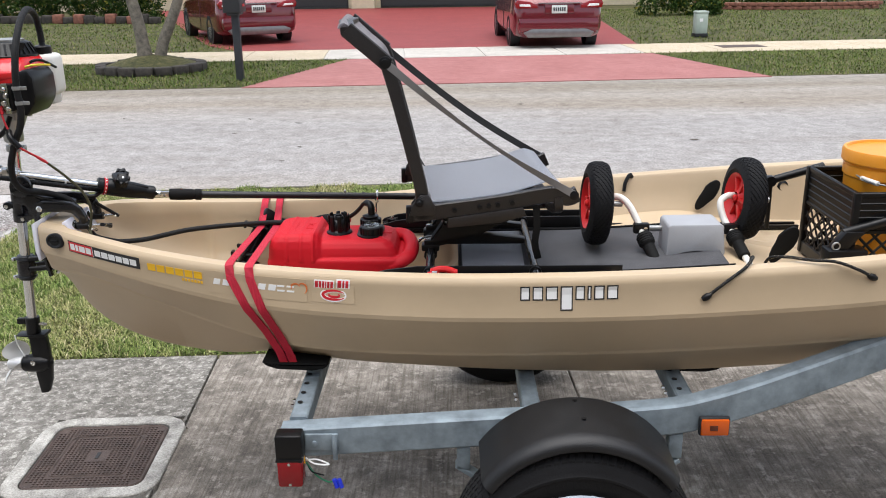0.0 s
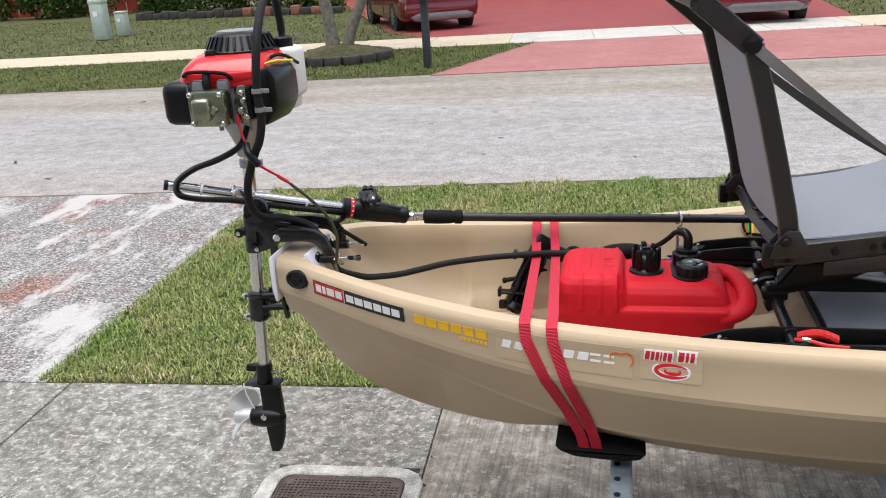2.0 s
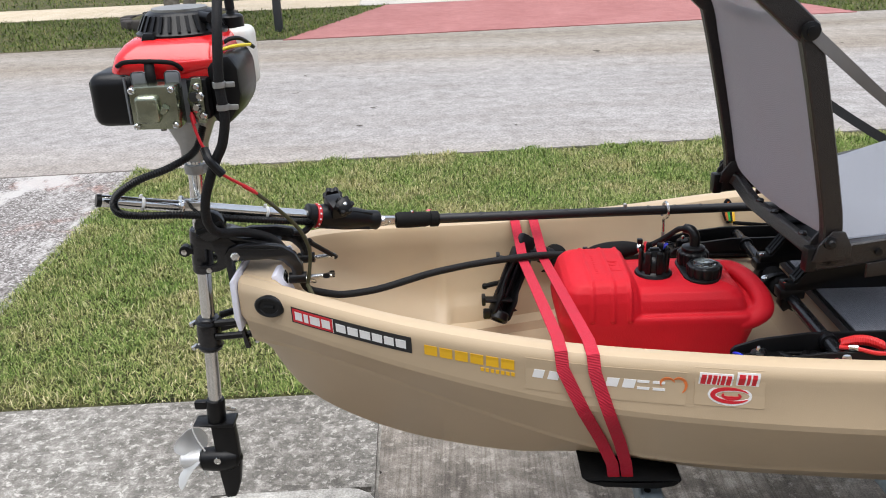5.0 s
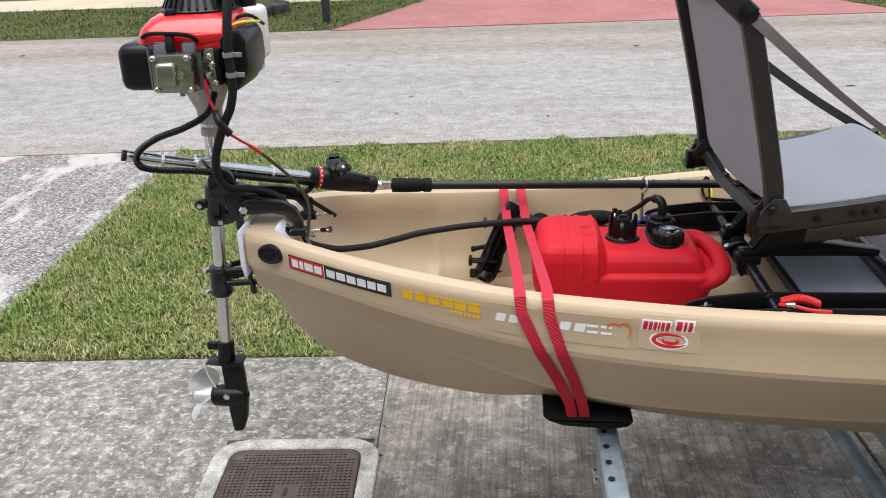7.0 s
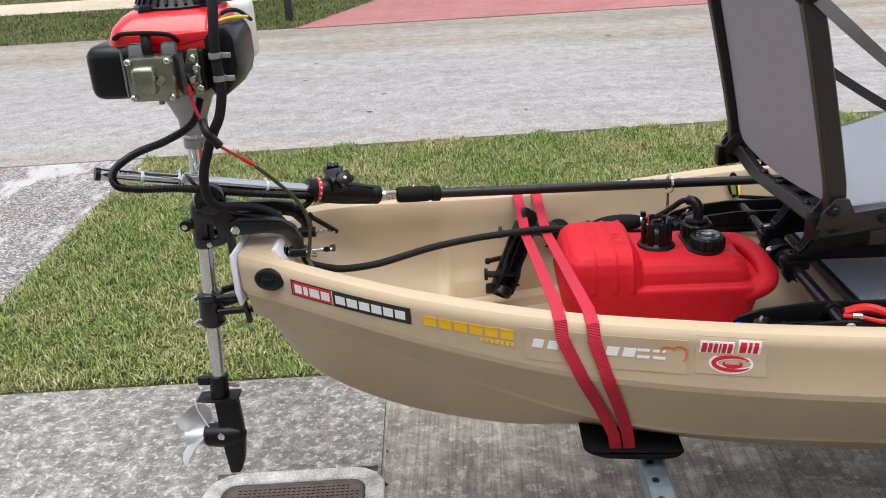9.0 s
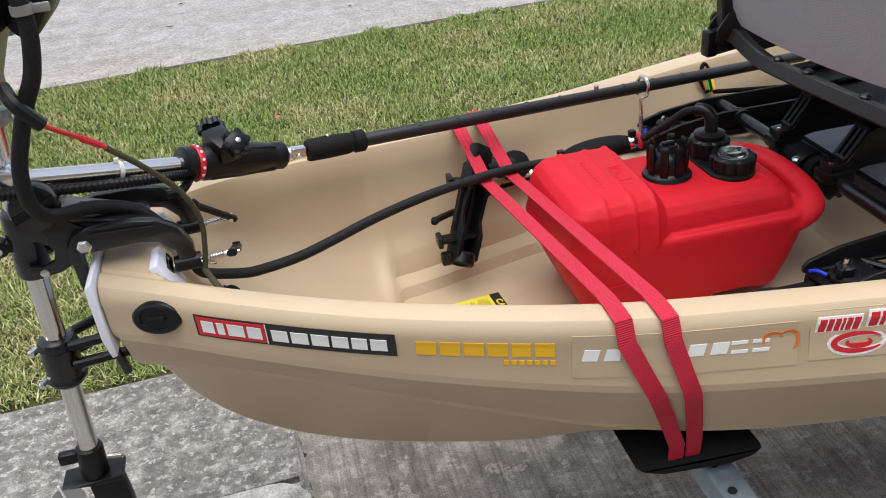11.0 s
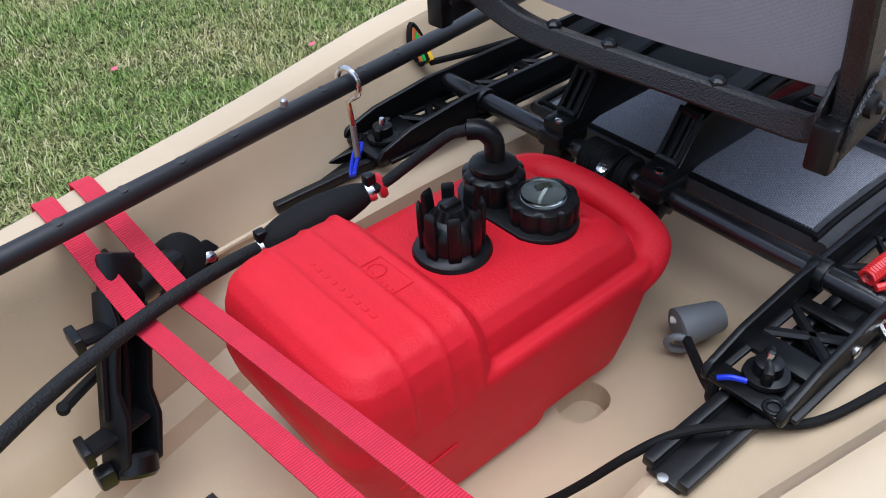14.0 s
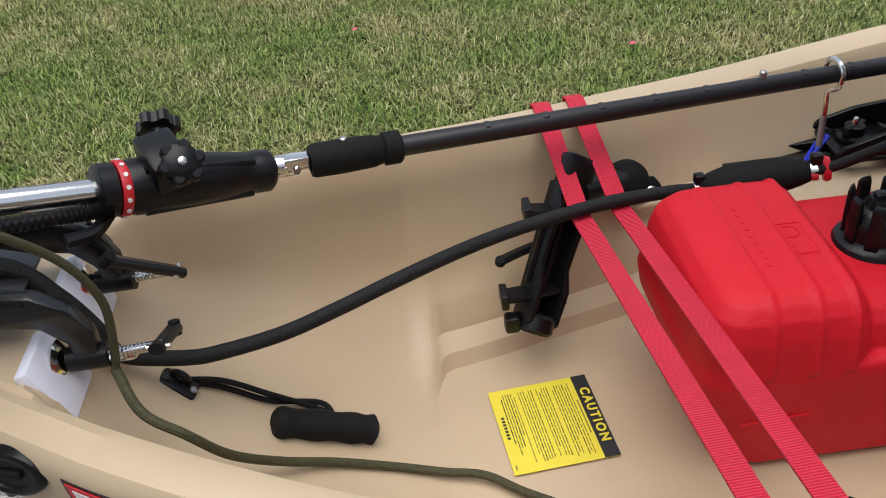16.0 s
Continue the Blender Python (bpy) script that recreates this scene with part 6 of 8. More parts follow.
        bmesh.ops.recalc_face_normals(bm, faces=bm.faces)
        return part(name, bm, material, t, angle=70)
    prof = spline([(1.105, 0, 1.018), (1.2, 0, 1.024), (1.32, 0, 1.038), (1.41, 0, 1.062), (1.44, 0, 1.068), (1.47, 0, 1.058)], 5)
    panel("seat_sling", [[Vector((p.x, Y0 + .012 + (Y1 - Y0 - .024) * j / 12, p.z + .010 - .004 * math.sin(math.pi * j / 12))) for j in range(13)] for p in prof], MESH_CLOTH)
    prof = spline([(1.098, 0, 1.025), (1.085, 0, 1.05), (1.070, 0, 1.12), (1.048, 0, 1.22), (1.022, 0, 1.33), (1.0, 0, 1.41), (.955, 0, 1.455), (.905, 0, 1.502), (.885, 0, 1.512), (.872, 0, 1.500)], 5)
    panel("back_sling", [[Vector((p.x - .020 * math.sin(math.pi * j / 12) * (1 if p.z < 1.42 else .2), Y0 + .010 + (Y1 - Y0 - .020) * j / 12, p.z)) for j in range(13)] for p in prof], MESH_DARK)
    part("seat_piping", tube([(1.105, Y0 + .012, 1.032), (1.105, 0, 1.022), (1.105, Y1 - .012, 1.032)], .004, seg=8), GREY_WEB, t)
    part("back_piping", tube(spline([(1.100, -.205, 1.035), (1.103, -.20, 1.045), (1.098, -.193, 1.055), (1.092, -.197, 1.04)], 4), .0035, seg=8), GREY_WEB, t)
    # swivel top and its bearers
    part("swivel_plate", box((1.12, -.10, .960), (1.34, .15, .966), .003), BLACK, t)
    for y in (-.075, .055, .13):
        sb = part("sub_frame", bar([(1.10, y, .968), (1.46, y, .972)], .026, .012), BLACK, t)
        part("frame_bolt", lathe([(.009, 0), (.009, .005), (.0055, .008)], (1.098, y, .990), (0, 0, 1), 6), BLACK_GLOSS, sb)
    part("hanging_strap", ribbon(spline([(1.40, Y0, 1.01), (1.402, Y0 - .004, .95), (1.398, Y0, .90), (1.41, Y0 + .01, .85)], 5), .020, .0025, (1, 0, 0)), BLACK_MATTE, t, "black hanging strap")
    t.matrix_basis = Matrix.Translation((1.220, .003, .897)) @ Matrix.Rotation(radians(5), 4, "Z")
    return t


kayak_seat()


def seat_rails():
    """Two pierced channel rails on the gear tracks, with two tubes and the swivel base between them."""
    t = thing("seat_base_rails", (1.2, 0, .82), "black truss-pattern seat base rails joined by tubes", "seat base")
    for s in (-1, 1):
        y = -.265 if s < 0 else .311
        ow, iw = y + s * .038, y - s * .040
        yl, yh = min(ow, iw), max(ow, iw)
        rl = part("rail", box((.908, yl, .8195), (.934, yh, .826), .002), BLACK, t, "black truss-pattern channel rail")
        for yy in (ow, iw):
            o = [(.906, .820), (.906, .829), (.914, .838), (.96, .852), (1.05, .862), (1.63, .862), (1.63, .818), (.912, .818)]
            part("rail_wall", prism(o, (0, yy - .004, 0), (1, 0, 0), (0, 0, 1), (0, .008, 0), bevel=.0025), BLACK, rl)
            part("foot_flange", box((.92, yy - .010, .8185), (1.63, yy + .010, .8245), .002), BLACK, rl)
        for x0, w in ((.968, .030), (1.052, .018), (1.12, .020), (1.215, .018), (1.31, .018), (1.405, .018), (1.50, .018), (1.59, .018)):
            part("cross_band", box((x0, yl, .819), (x0 + w, yh, .8255), .002), BLACK, rl)
        for i in range(5):
            x0 = 1.138 + i * .095
            for a, b in (((x0, ow), (x0 + .077, iw)), ((x0, iw), (x0 + .077, ow))):
                part("rib", bar([(a[0], a[1], .822), (b[0], b[1], .822)], .009, .008), BLACK, rl)
        for a, b in (((.998, ow), (1.052, iw)), ((.998, iw), (1.052, ow))):
            part("rib", bar([(a[0], a[1], .822), (b[0], b[1], .822)], .012, .008), BLACK, rl)
        k = part("hold_down_knob", lathe([(.020, .8255), (.022, .828), (.021, .832), (.014, .834), (.013, .846), (.010, .848)], (.945, y, 0), (0, 0, 1), 24), BLACK, t)
        part("knob_wing", box((-.020, -.0055, .830), (.020, .0055, .849), .004, Matrix.Translation((.945, y, 0)) @ pose(0, 0, 0, 0, 0, 30)), BLACK, k)
        part("stud", lathe([(.0046, .846), (.0046, .854), (.003, .857)], (.945, y, 0), (0, 0, 1), 10), CHROME, k, "bright capped stud")
        part("eyelet", torus((.918, y + s * .026, .8265), (0, 0, 1), .008, .0025, seg=18), BLACK, rl)
        part("wall_bolt", lathe([(.007, 0), (.007, .003), (.003, .004)], (1.02, ow + s * .004, .838), (0, s, 0), 12), CHROME if s < 0 else BLACK, rl)
    for x in (1.087, 1.385):
        tb = part("cross_tube", tube([(x, -.298, .845), (x, .345, .845)], .0128, seg=20), BLACK_GLOSS, t, "glossy black cross tube")
        for y in (-.228, .272):
            part("tube_boss", lathe([(.0165, -.010), (.0175, -.006), (.0175, .006), (.0165, .010)], (x, y, .845), (0, 1, 0), 20), BLACK, tb)
    w = part("rubber_wrap", lathe([(.021, -.036), (.022, -.032), (.022, .032), (.021, .036)], (1.087, .045, .845), (0, 1, 0), 24), BLACK_MATTE, t, "black cord wrapped round the tube")
    for k in range(13):
        part("wrap_turn", lathe([(.0215, -.0028), (.0243, 0), (.0215, .0028)], (1.087, .045 - .033 + k * .0055, .845), (0, 1, 0), 20), BLACK_MATTE, w)
    part("clip_strap", bar(spline([(1.092, .030, .872), (1.066, .030, .868), (1.048, .030, .855), (1.036, .028, .842), (1.030, .026, .830)], 4), .017, .0035), BLACK, w)
    part("clip_screw", lathe([(.007, 0), (.007, .005), (.003, .006)], (1.054, .030, .861), (-.5, -.1, 1), 10), CHROME, w)
    # saddle brackets rising from the rear tube to the swivel
    for y in (-.030, .122):
        c = part("saddle_bracket", prism([(1.066, .858), (1.100, .860), (1.135, .868), (1.37, .868), (1.37, .884), (1.24, .900), (1.30, .930), (1.30, .938), (1.150, .938), (1.125, .930), (1.092, .882), (1.066, .880)], (0, y - .017, 0), (1, 0, 0), (0, 0, 1), (0, .034, 0), bevel=.003), BLACK, t, "black bracket clamped to the cross tubes")
        for q in (-1, 0, 1):
            part("slot_rib", bar([(1.0915, y + q * .0125, .887), (1.1225, y + q * .0125, .931)], .006, .010), BLACK, c)
        for f in (0, 1):
            p = Vector((1.0905, y, .8855)).lerp(Vector((1.1235, y, .9325)), f)
            part("slot_rib", bar([p + Vector((0, -.0145, 0)), p + Vector((0, .0145, 0))], .008, .010), BLACK, c)
        part("clamp_block", box((1.058, y - .019, .846), (1.112, y + .019, .868), .005), BLACK, c)
        part("clamp_tail", prism([(1.068, .846), (1.106, .846), (1.104, .826), (1.092, .815), (1.082, .822), (1.072, .815), (1.064, .828)], (0, y - .015, 0), (1, 0, 0), (0, 0, 1), (0, .030, 0), bevel=.003), BLACK, c)
        part("clamp_screw", lathe([(.006, 0), (.006, .003), (.002, .004)], (1.074, y - .004, .8795), (0, 0, 1), 10), CHROME, c)
        part("plate_bolt", lathe([(.009, 0), (.009, .005), (.005, .007)], (1.152, y, .945), (0, 0, 1), 6), CHROME, c)
    lp = part("lower_plate", box((1.135, -.075, .938), (1.315, .165, .945), .003), BLACK, t, "black swivel plate")
    part("swivel_bearing", lathe([(.078, .945), (.082, .947), (.082, .956), (.078, .958)], (1.225, .045, 0), (0, 0, 1), 36), BLACK_GLOSS, lp)


seat_rails()


# ---- loose things in the cockpit ----
def loose():
    m = thing("floor_mat", (1.5, 0, .80), "charcoal foam mat with a stitched edge on the kayak floor", "mat")
    lay = spline([(1.168, .03, .808), (1.26, .03, .812), (1.6, .02, .820), (1.95, 0, .845)], 6)
    part("foam", sweep(lay, [(-.22, -.010), (.22, -.010), (.228, -.004), (.228, .004), (.222, .008), (-.222, .008), (-.228, .004), (-.228, -.004)]), MAT_GREY, m)
    # mesh over the front of the mat, sky sheen painted into its colour
    part("mesh_top", ribbon([p + Vector((.012, 0, .0095)) for p in lay[0:9]], .40, .003, (0, 1, 0)), SHEEN_MESH, m, "mesh top, paled to silver-grey for sky sheen")
    for y in (-.212, .212):
        part("binding", tube([p + Vector((0, y, .010)) for p in lay], .004, seg=8), BLACK_MATTE, m)
    part("binding", tube([lay[0] + Vector((.006, y, .010)) for y in (-.212, 0, .212)], .004, seg=8), BLACK_MATTE, m)

    h = thing("carry_handle", (.23, -.01, .76), "worn black moulded carry handle on a black cord", "handle")
    part("grip", tube(spline([(.182, -.031, .784), (.200, -.026, .774), (.233, -.018, .755), (.262, -.011, .738), (.280, -.007, .728)], 5), .016, seg=14, scales=[.75] + [1.0 + .06 * math.sin(i * 1.1) for i in range(19)] + [.7]), BLACK_MATTE, h)
    for k in (0, .010):
        part("cord", tube(spline([(.099, -.016, .845), (.136, -.002, .813 + k), (.176, .001, .784 + k), (.225, .016 - k, .756), (.240, -.006, .752)], 6), .0032, seg=8), BLACK_MATTE, h)

    c = thing("olive_lanyard", (.3, -.2, .85), "thin olive cord trailing along the inside of the hull", "cord")
    part("cord", tube(spline([(.079, -.091, .935), (.101, -.124, .913), (.135, -.136, .892), (.16, -.118, .84), (.195, -.085, .785), (.242, -.06, .745), (.298, -.05, .715), (.35, -.055, .702), (.392, -.063, .698), (.435, -.092, .695), (.50, -.128, .695), (.58, -.150, .697), (.64, -.150, .697)], 8), .0046, seg=10), OLIVE, c)

    c = thing("black_drain_cord", (.9, -.24, .75), "black cord lying across the gear track and the side ledge", "cord")
    part("cord", tube(spline([(.742, -.150, .697), (.766, -.166, .699), (.782, -.196, .745), (.806, -.226, .795), (.835, -.247, .818), (.867, -.268, .8215), (.900, -.289, .817), (.945, -.318, .809), (1.01, -.336, .809), (1.10, -.352, .812), (1.3, -.375, .814)], 8), .0045, seg=10), BLACK_MATTE, c)

    c = thing("drain_bung", (1.05, -.13, .70), "grey rubber drain bung on a black coiled tether", "bung")
    part("bung_body", lathe([(.013, .001), (.020, .0), (.024, .002), (.0235, .008), (.0185, .052), (.016, .056), (.002, .057)], (1.032, -.114, .722), (.90, -.42, .10), 26), GREY_PLASTIC, c)
    part("bung_loop", torus((1.022, -.126, .714), (.7, .5, .2), .013, .0045, seg=20), GREY_PLASTIC, c)
    part("tie", tube([(1.034, -.104, .728), (1.040, -.116, .732)], .0045, seg=8), WHITE_PLASTIC, c, "white cable tie")
    coil = spline([(1.030, -.128, .722), (.995, -.165, .738), (.960, -.200, .758), (.930, -.226, .785)], 14)
    part("tether", tube(coil, .0052, seg=8, scales=[1 + .16 * (i % 2) for i in range(len(coil))]), BLACK_MATTE, c)
    part("tether_knot", tube(spline([(.930, -.226, .785), (.916, -.232, .792), (.912, -.234, .812), (.916, -.232, .826)], 5), .006, seg=8), BLACK_MATTE, c)
    part("blue_cord", tube(spline([(.909, -.238, .829), (.914, -.248, .834), (.922, -.259, .832)], 4), .0028, seg=8), BLUE, c, "blue cord")

    l = thing("safety_lanyard", (1.06, -.33, .86), "coiled red safety lanyard with a steel carabiner", "lanyard")
    pts = []
    for i in range(240):
        s = i / 239
        a = i * .70
        b = Vector((1.092, -.272, .862)).lerp(Vector((1.165, -.285, .862)), s) + Vector((0, 0, .010 * math.sin(math.pi * s)))
        pts.append(b + Vector((.2 * math.cos(a) * .008, .008 * math.cos(a), .008 * math.sin(a))))
    part("coil", tube(pts, .0022, seg=6), RIM_RED, l, "coiled red cord")
    part("red_cord", tube(spline([(1.085, -.285, .862), (1.11, -.30, .866), (1.14, -.31, .862), (1.18, -.31, .858)], 5), .0042, seg=8), RIM_RED, l)
    part("crimp", tube([(1.098, -.294, .866), (1.112, -.301, .868)], .006, seg=10), CHROME, l)
    part("red_ring", lathe([(.036 + .006 * math.cos(a), .0045 * math.sin(a)) for a in [radians(x) for x in range(0, 360, 40)]], (1.105, -.325, .845), (.25, .3, 1), 28, None, True), mat("dark_red_ring", (0.32, 0.01, 0.015), 0.3, 0.4), l, "dark red ring")
    part("carabiner", tube(spline([(1.065, -.305, .842), (1.055, -.325, .838), (1.072, -.350, .836), (1.10, -.360, .838), (1.112, -.348, .842), (1.098, -.330, .846), (1.07, -.305, .846), (1.065, -.305, .842)], 6), .0042, seg=8), CHROME, l, "bright steel carabiner")
    part("ring_bolt", lathe([(.009, 0), (.009, .004), (.004, .006)], (1.09, -.305, .850), (0, -1, .3), 12), CHROME, l)

    l = thing("cord_bundle", (1.09, .40, .90), "small bundle of black, orange and green cord at the far rim", "cord")
    for k, (mtl, lb) in enumerate(((BLACK_MATTE, "black cord"), (ORANGE, "orange cord"), (mat("green_cord", (0.02, 0.42, 0.06), 0.6), "green cord"), (BLACK, "black hook"), (YELLOW, "yellow cord"))):
        part("cord_loop", tube(spline([(1.075 + .004 * k, .395 - .003 * k, .862), (1.068 + .006 * k, .402, .885), (1.078 + .004 * k, .41, .912 - .006 * k), (1.092 - .003 * k, .405, .888), (1.085, .392, .862), (1.075 + .004 * k, .392, .858)], 5), .004, seg=8), mtl, l, lb)
    part("spring_tail", tube(spline([(1.09, .385, .858), (1.16, .37, .856), (1.24, .365, .85)], 6), .005, seg=8), BLACK_MATTE, l)


loose()


def transport_cart():
    t = thing("kayak_cart", (1.85, .03, .70), "folded kayak cart with black tyres and red plastic wheels", "cart")
    for c, ax in ((Vector((1.595, .055, .965)), Vector((-1, -.02, .05))), (Vector((2.062, .105, .962)), Vector((-1, -.045, .08)))):
        ax.normalize()
        ty = part("wheel", lathe([(.078, -.030), (.092, -.036), (.118, -.028), (.1265, -.012), (.1265, .012), (.118, .028), (.092, .036), (.078, .030)], c, ax, 40, None, True), TYRE, t, "black tyre on a red wheel")
        m = Matrix.Translation(c) @ ax.to_track_quat("Z", "Y").to_matrix().to_4x4()
        bm = tread(c, ax, lambda w: interp(abs(w), [(0, .1265), (.012, .1262), (.020, .1232), (.028, .118), (.036, .092)]), [-.0260, -.0195, -.0130, -.0065, 0, .0065, .0130, .0195, .0260], 40, .0062, .0022, True)
        tagged(part("tread", bm, TYRE, ty, smooth=False), kind="stuff")
        part("rim", lathe([(.020, -.02), (.020, .026), (.028, .018), (.058, .010), (.070, .024), (.079, .033), (.081, .026), (.076, -.026), (.03, -.02)], c, ax, 32), RIM_RED, ty, "red plastic rim")
        for k in range(6):
            part("rim_rib", box((.020, -.005, .008), (.068, .005, .024), .002, m @ Matrix.Rotation(radians(60 * k), 4, "Z")), RIM_RED, ty)
        part("hub_cap", lathe([(.010, .02), (.012, .030), (.006, .036)], c, ax, 14), RIM_RED, ty)
        part("axle", tube([c + ax * .02, c - ax * .08], .009, seg=12), ALU, t)
    for pts in ([(1.63, .08, .975), (1.665, .06, .982), (1.69, .035, .965), (1.712, .01, .925), (1.722, -.005, .90)], [(2.045, .13, .965), (2.01, .10, .972), (1.985, .085, .955), (1.992, .06, .91), (2.005, .03, .885)]):
        part("frame_tube", tube(spline(pts, 6), .0105, seg=14), WHITE_PLASTIC, t, "white painted bent tube")
    for a, b in (((1.722, -.005, .90), (1.765, -.11, .80)), ((2.005, .03, .885), (2.03, -.11, .81))):
        a, b = Vector(a), Vector(b)
        d = (b - a).normalized()
        part("lower_tube", tube([a, b + d * .012], .010, seg=14), WHITE_PLASTIC, t)
        g = part("foam_grip", lathe([(.020, .02), (.024, .028), (.024, .055), (.018, .062), (.0175, .115), (.015, .118)], a, d, 22), BLACK_MATTE, t, "ribbed black foam grip")
        for k in range(4):
            part("grip_ring", lathe([(.024, -.002), (.0255, 0), (.024, .002)], a + d * (.031 + .007 * k), d, 18), BLACK_MATTE, g)
        part("bracket", box((-.022, -.012, -.018), (.026, .012, .014), .005, Matrix.Translation(a + Vector((.0, 0, .004)))), BLACK, t)
        part("bracket_bolt", lathe([(.006, 0), (.006, .004), (.002, .005)], a + Vector((.012, -.014, .004)), (0, -1, 0), 10), CHROME, t)
    part("cross_tube", tube([(1.735, .0, .90), (1.99, .03, .888)], .0095, seg=12), ALU, t)
    part("foam_block", prism([(-.082, -.052), (-.072, -.056), (-.045, -.046), (-.018, -.040), (.015, -.038), (.048, -.043), (.084, -.054), (.094, -.050), (.086, .036), (.078, .042), (-.070, .042), (-.078, .036)], (1.868, -.075, .888), (1, .02, 0), (0, .1, 1), (.0, .115, .0), bevel=.005), GREY_PAINT, t, "light grey shaped block")


transport_cart()


def crate_and_bucket():
    t = thing("milk_crate", (2.42, -.06, .778), "black plastic lattice milk crate behind the seat", "crate")
    x0, x1, y0, y1, z0, z1 = 2.27, 2.58, -.20, .13, .778, 1.058
    for a, b in (((x0, y0), (x0, y1)), ((x0, y1), (x1, y1)), ((x1, y1), (x1, y0)), ((x1, y0), (x0, y0))):
        a, b = Vector((*a, 0)), Vector((*b, 0))
        for z, h in ((z0 + .02, .04), (z1 - .008, .016), (z1 - .032, .005), (z1 - .052, .005), (z1 - .072, .005), (z1 - .092, .005), (z1 - .113, .012)):
            part("band", bar([a + Vector((0, 0, z)), b + Vector((0, 0, z))], .012, h), BLACK, t)
        L = (b - a).length
        d = (b - a).normalized()
        hole = a.x == b.x == x0
        for u0, u1, za, zb in (((0, .115, .11, .0), (.215, L, .11, .0), (.115, .215, .11, .078), (.115, .215, .032, .0)) if hole else ((0, L, .11, 0),)):
            part("side_panel", bar([a + d * u0 + Vector((0, 0, z1 - (za + zb) / 2)), a + d * u1 + Vector((0, 0, z1 - (za + zb) / 2))], .005, za - zb, bevel=.001), BLACK, t)
        for k in range(-5, 9):
            for q in (-1, 1):
                s0, s1 = k * .045, k * .045 + .13
                u0, u1 = max(0, s0), min(L, s1)
                if u1 - u0 < .02:
                    continue
                zz = lambda u: z0 + .04 + (u - s0 if q > 0 else s1 - u)
                part("lattice_bar", bar([a + d * u0 + Vector((0, 0, zz(u0))), a + d * u1 + Vector((0, 0, zz(u1)))], .006, .008), BLACK, t)
    for x in (x0, x1):
        for y in (y0, y1):
            part("corner_post", box((x - .010, y - .010, z0), (x + .010, y + .010, z1), .004), BLACK, t)
    part("bottom", box((x0, y0, z0), (x1, y1, z0 + .008), .002), BLACK, t, smooth=False)
    b = thing("bucket", (2.44, -.03, .71), "orange-yellow plastic bucket with a lid in the crate", "bucket")
    c = (2.44, -.03, .035)
    part("pail", lathe([(.112, .752), (.116, .756), (.128, 1.03), (.133, 1.035), (.133, 1.062), (.128, 1.066), (.130, 1.085)], c, (0, 0, 1), 40), BUCKET, b)
    part("lid", lathe([(.137, 1.072), (.140, 1.076), (.140, 1.102), (.136, 1.110), (.128, 1.110), (.125, 1.103), (.002, 1.103)], c, (0, 0, 1), 40), BUCKET, b)
    part("bail_wire", tube(spline([(2.315, -.05, 1.08), (2.33, -.14, 1.072), (2.40, -.185, 1.066), (2.50, -.19, 1.066), (2.56, -.14, 1.072)], 8), .0025, seg=8), ALU, b)
    part("bail_grip", tube([(2.322, -.10, 1.074), (2.345, -.155, 1.07)], .007, seg=10), WHITE_PLASTIC, b, "white bail grip")
    for y, s in ((.24, 1), (-.22, -1)):
        a = thing("arm_bracket", (2.25, y, .93), "black tube arm on a pivot bracket beside the crate", "bracket", "arm brackets")
        if s > 0:
            part("arm_tube", tube([(2.19, y, .985), (2.36, y + .01, 1.03)], .013, seg=14), BLACK, a)
            part("pivot", lathe([(.018, -.012), (.020, 0), (.018, .012)], (2.188, y, .983), (0, 1, 0), 16), BLACK, a)
            part("leg", bar([(2.19, y, .98), (2.20, y + .02, .82)], .016, .014), BLACK, a)
        else:
            part("arm_tube", tube([(2.235, y, .948), (2.60, y + .01, 1.05)], .013, seg=14), BLACK, a)
            part("cheek", prism([(2.20, .905), (2.235, .955), (2.29, .955), (2.26, .925), (2.24, .89)], (0, y - .02, 0), (1, 0, 0), (0, 0, 1), (0, .03, 0), bevel=.003), BLACK, a)
            part("pivot", torus((2.213, y - .018, .915), (0, 1, 0), .010, .003, seg=16), ALU, a)
            part("foot", box((2.19, y - .03, .815), (2.30, y + .03, .905), .006), BLACK, a)
    for p, u, v, lb in (((2.04, .405, .895), Vector((.030, .0, .043)), Vector((.022, 0, -.014)), "on the far wall"), ((2.14, -.06, .862), Vector((.022, -.01, .050)), Vector((.030, 0, -.008)), "standing on the floor")):
        a = thing("paddle_pad", (p[0], p[1], .80), "flat black foam pad " + lb, "foam pad", "foam pads")
        o = [(math.cos(radians(k)) * (1.0 if k < 180 else .8), math.sin(radians(k)) * (1.15 if 0 < k < 180 else 1.25)) for k in range(0, 360, 20)]
        part("pad", prism(o, p, v, u, u.cross(v).normalized() * .010, bevel=.002), BLACK_MATTE, a)
    a = thing("rail_knob", (1.955, .29, .817), "small black knob on the gear track", "knob")
    part("knob", lathe([(.016, .817), (.018, .822), (.015, .840), (.006, .846)], (1.955, .275, 0), (0, 0, 1), 18), BLACK, a)
    a = thing("wall_fitting", (2.31, .445, .913), "round black fitting on the inner hull wall", "fitting")
    part("flange", lathe([(.022, -.03), (.022, .004), (.014, .008), (.013, .003), (.003, .002)], (2.31, .440, .913), (0, -1, .1), 22), BLACK, a)
    a = thing("rim_hook", (1.765, .48, .955), "small black hook on the far rim", "hook")
    part("stem", bar(spline([(1.755, .445, .90), (1.76, .452, .93), (1.775, .462, .955), (1.785, .468, .945)], 5), .014, .012), BLACK, a)


crate_and_bucket()


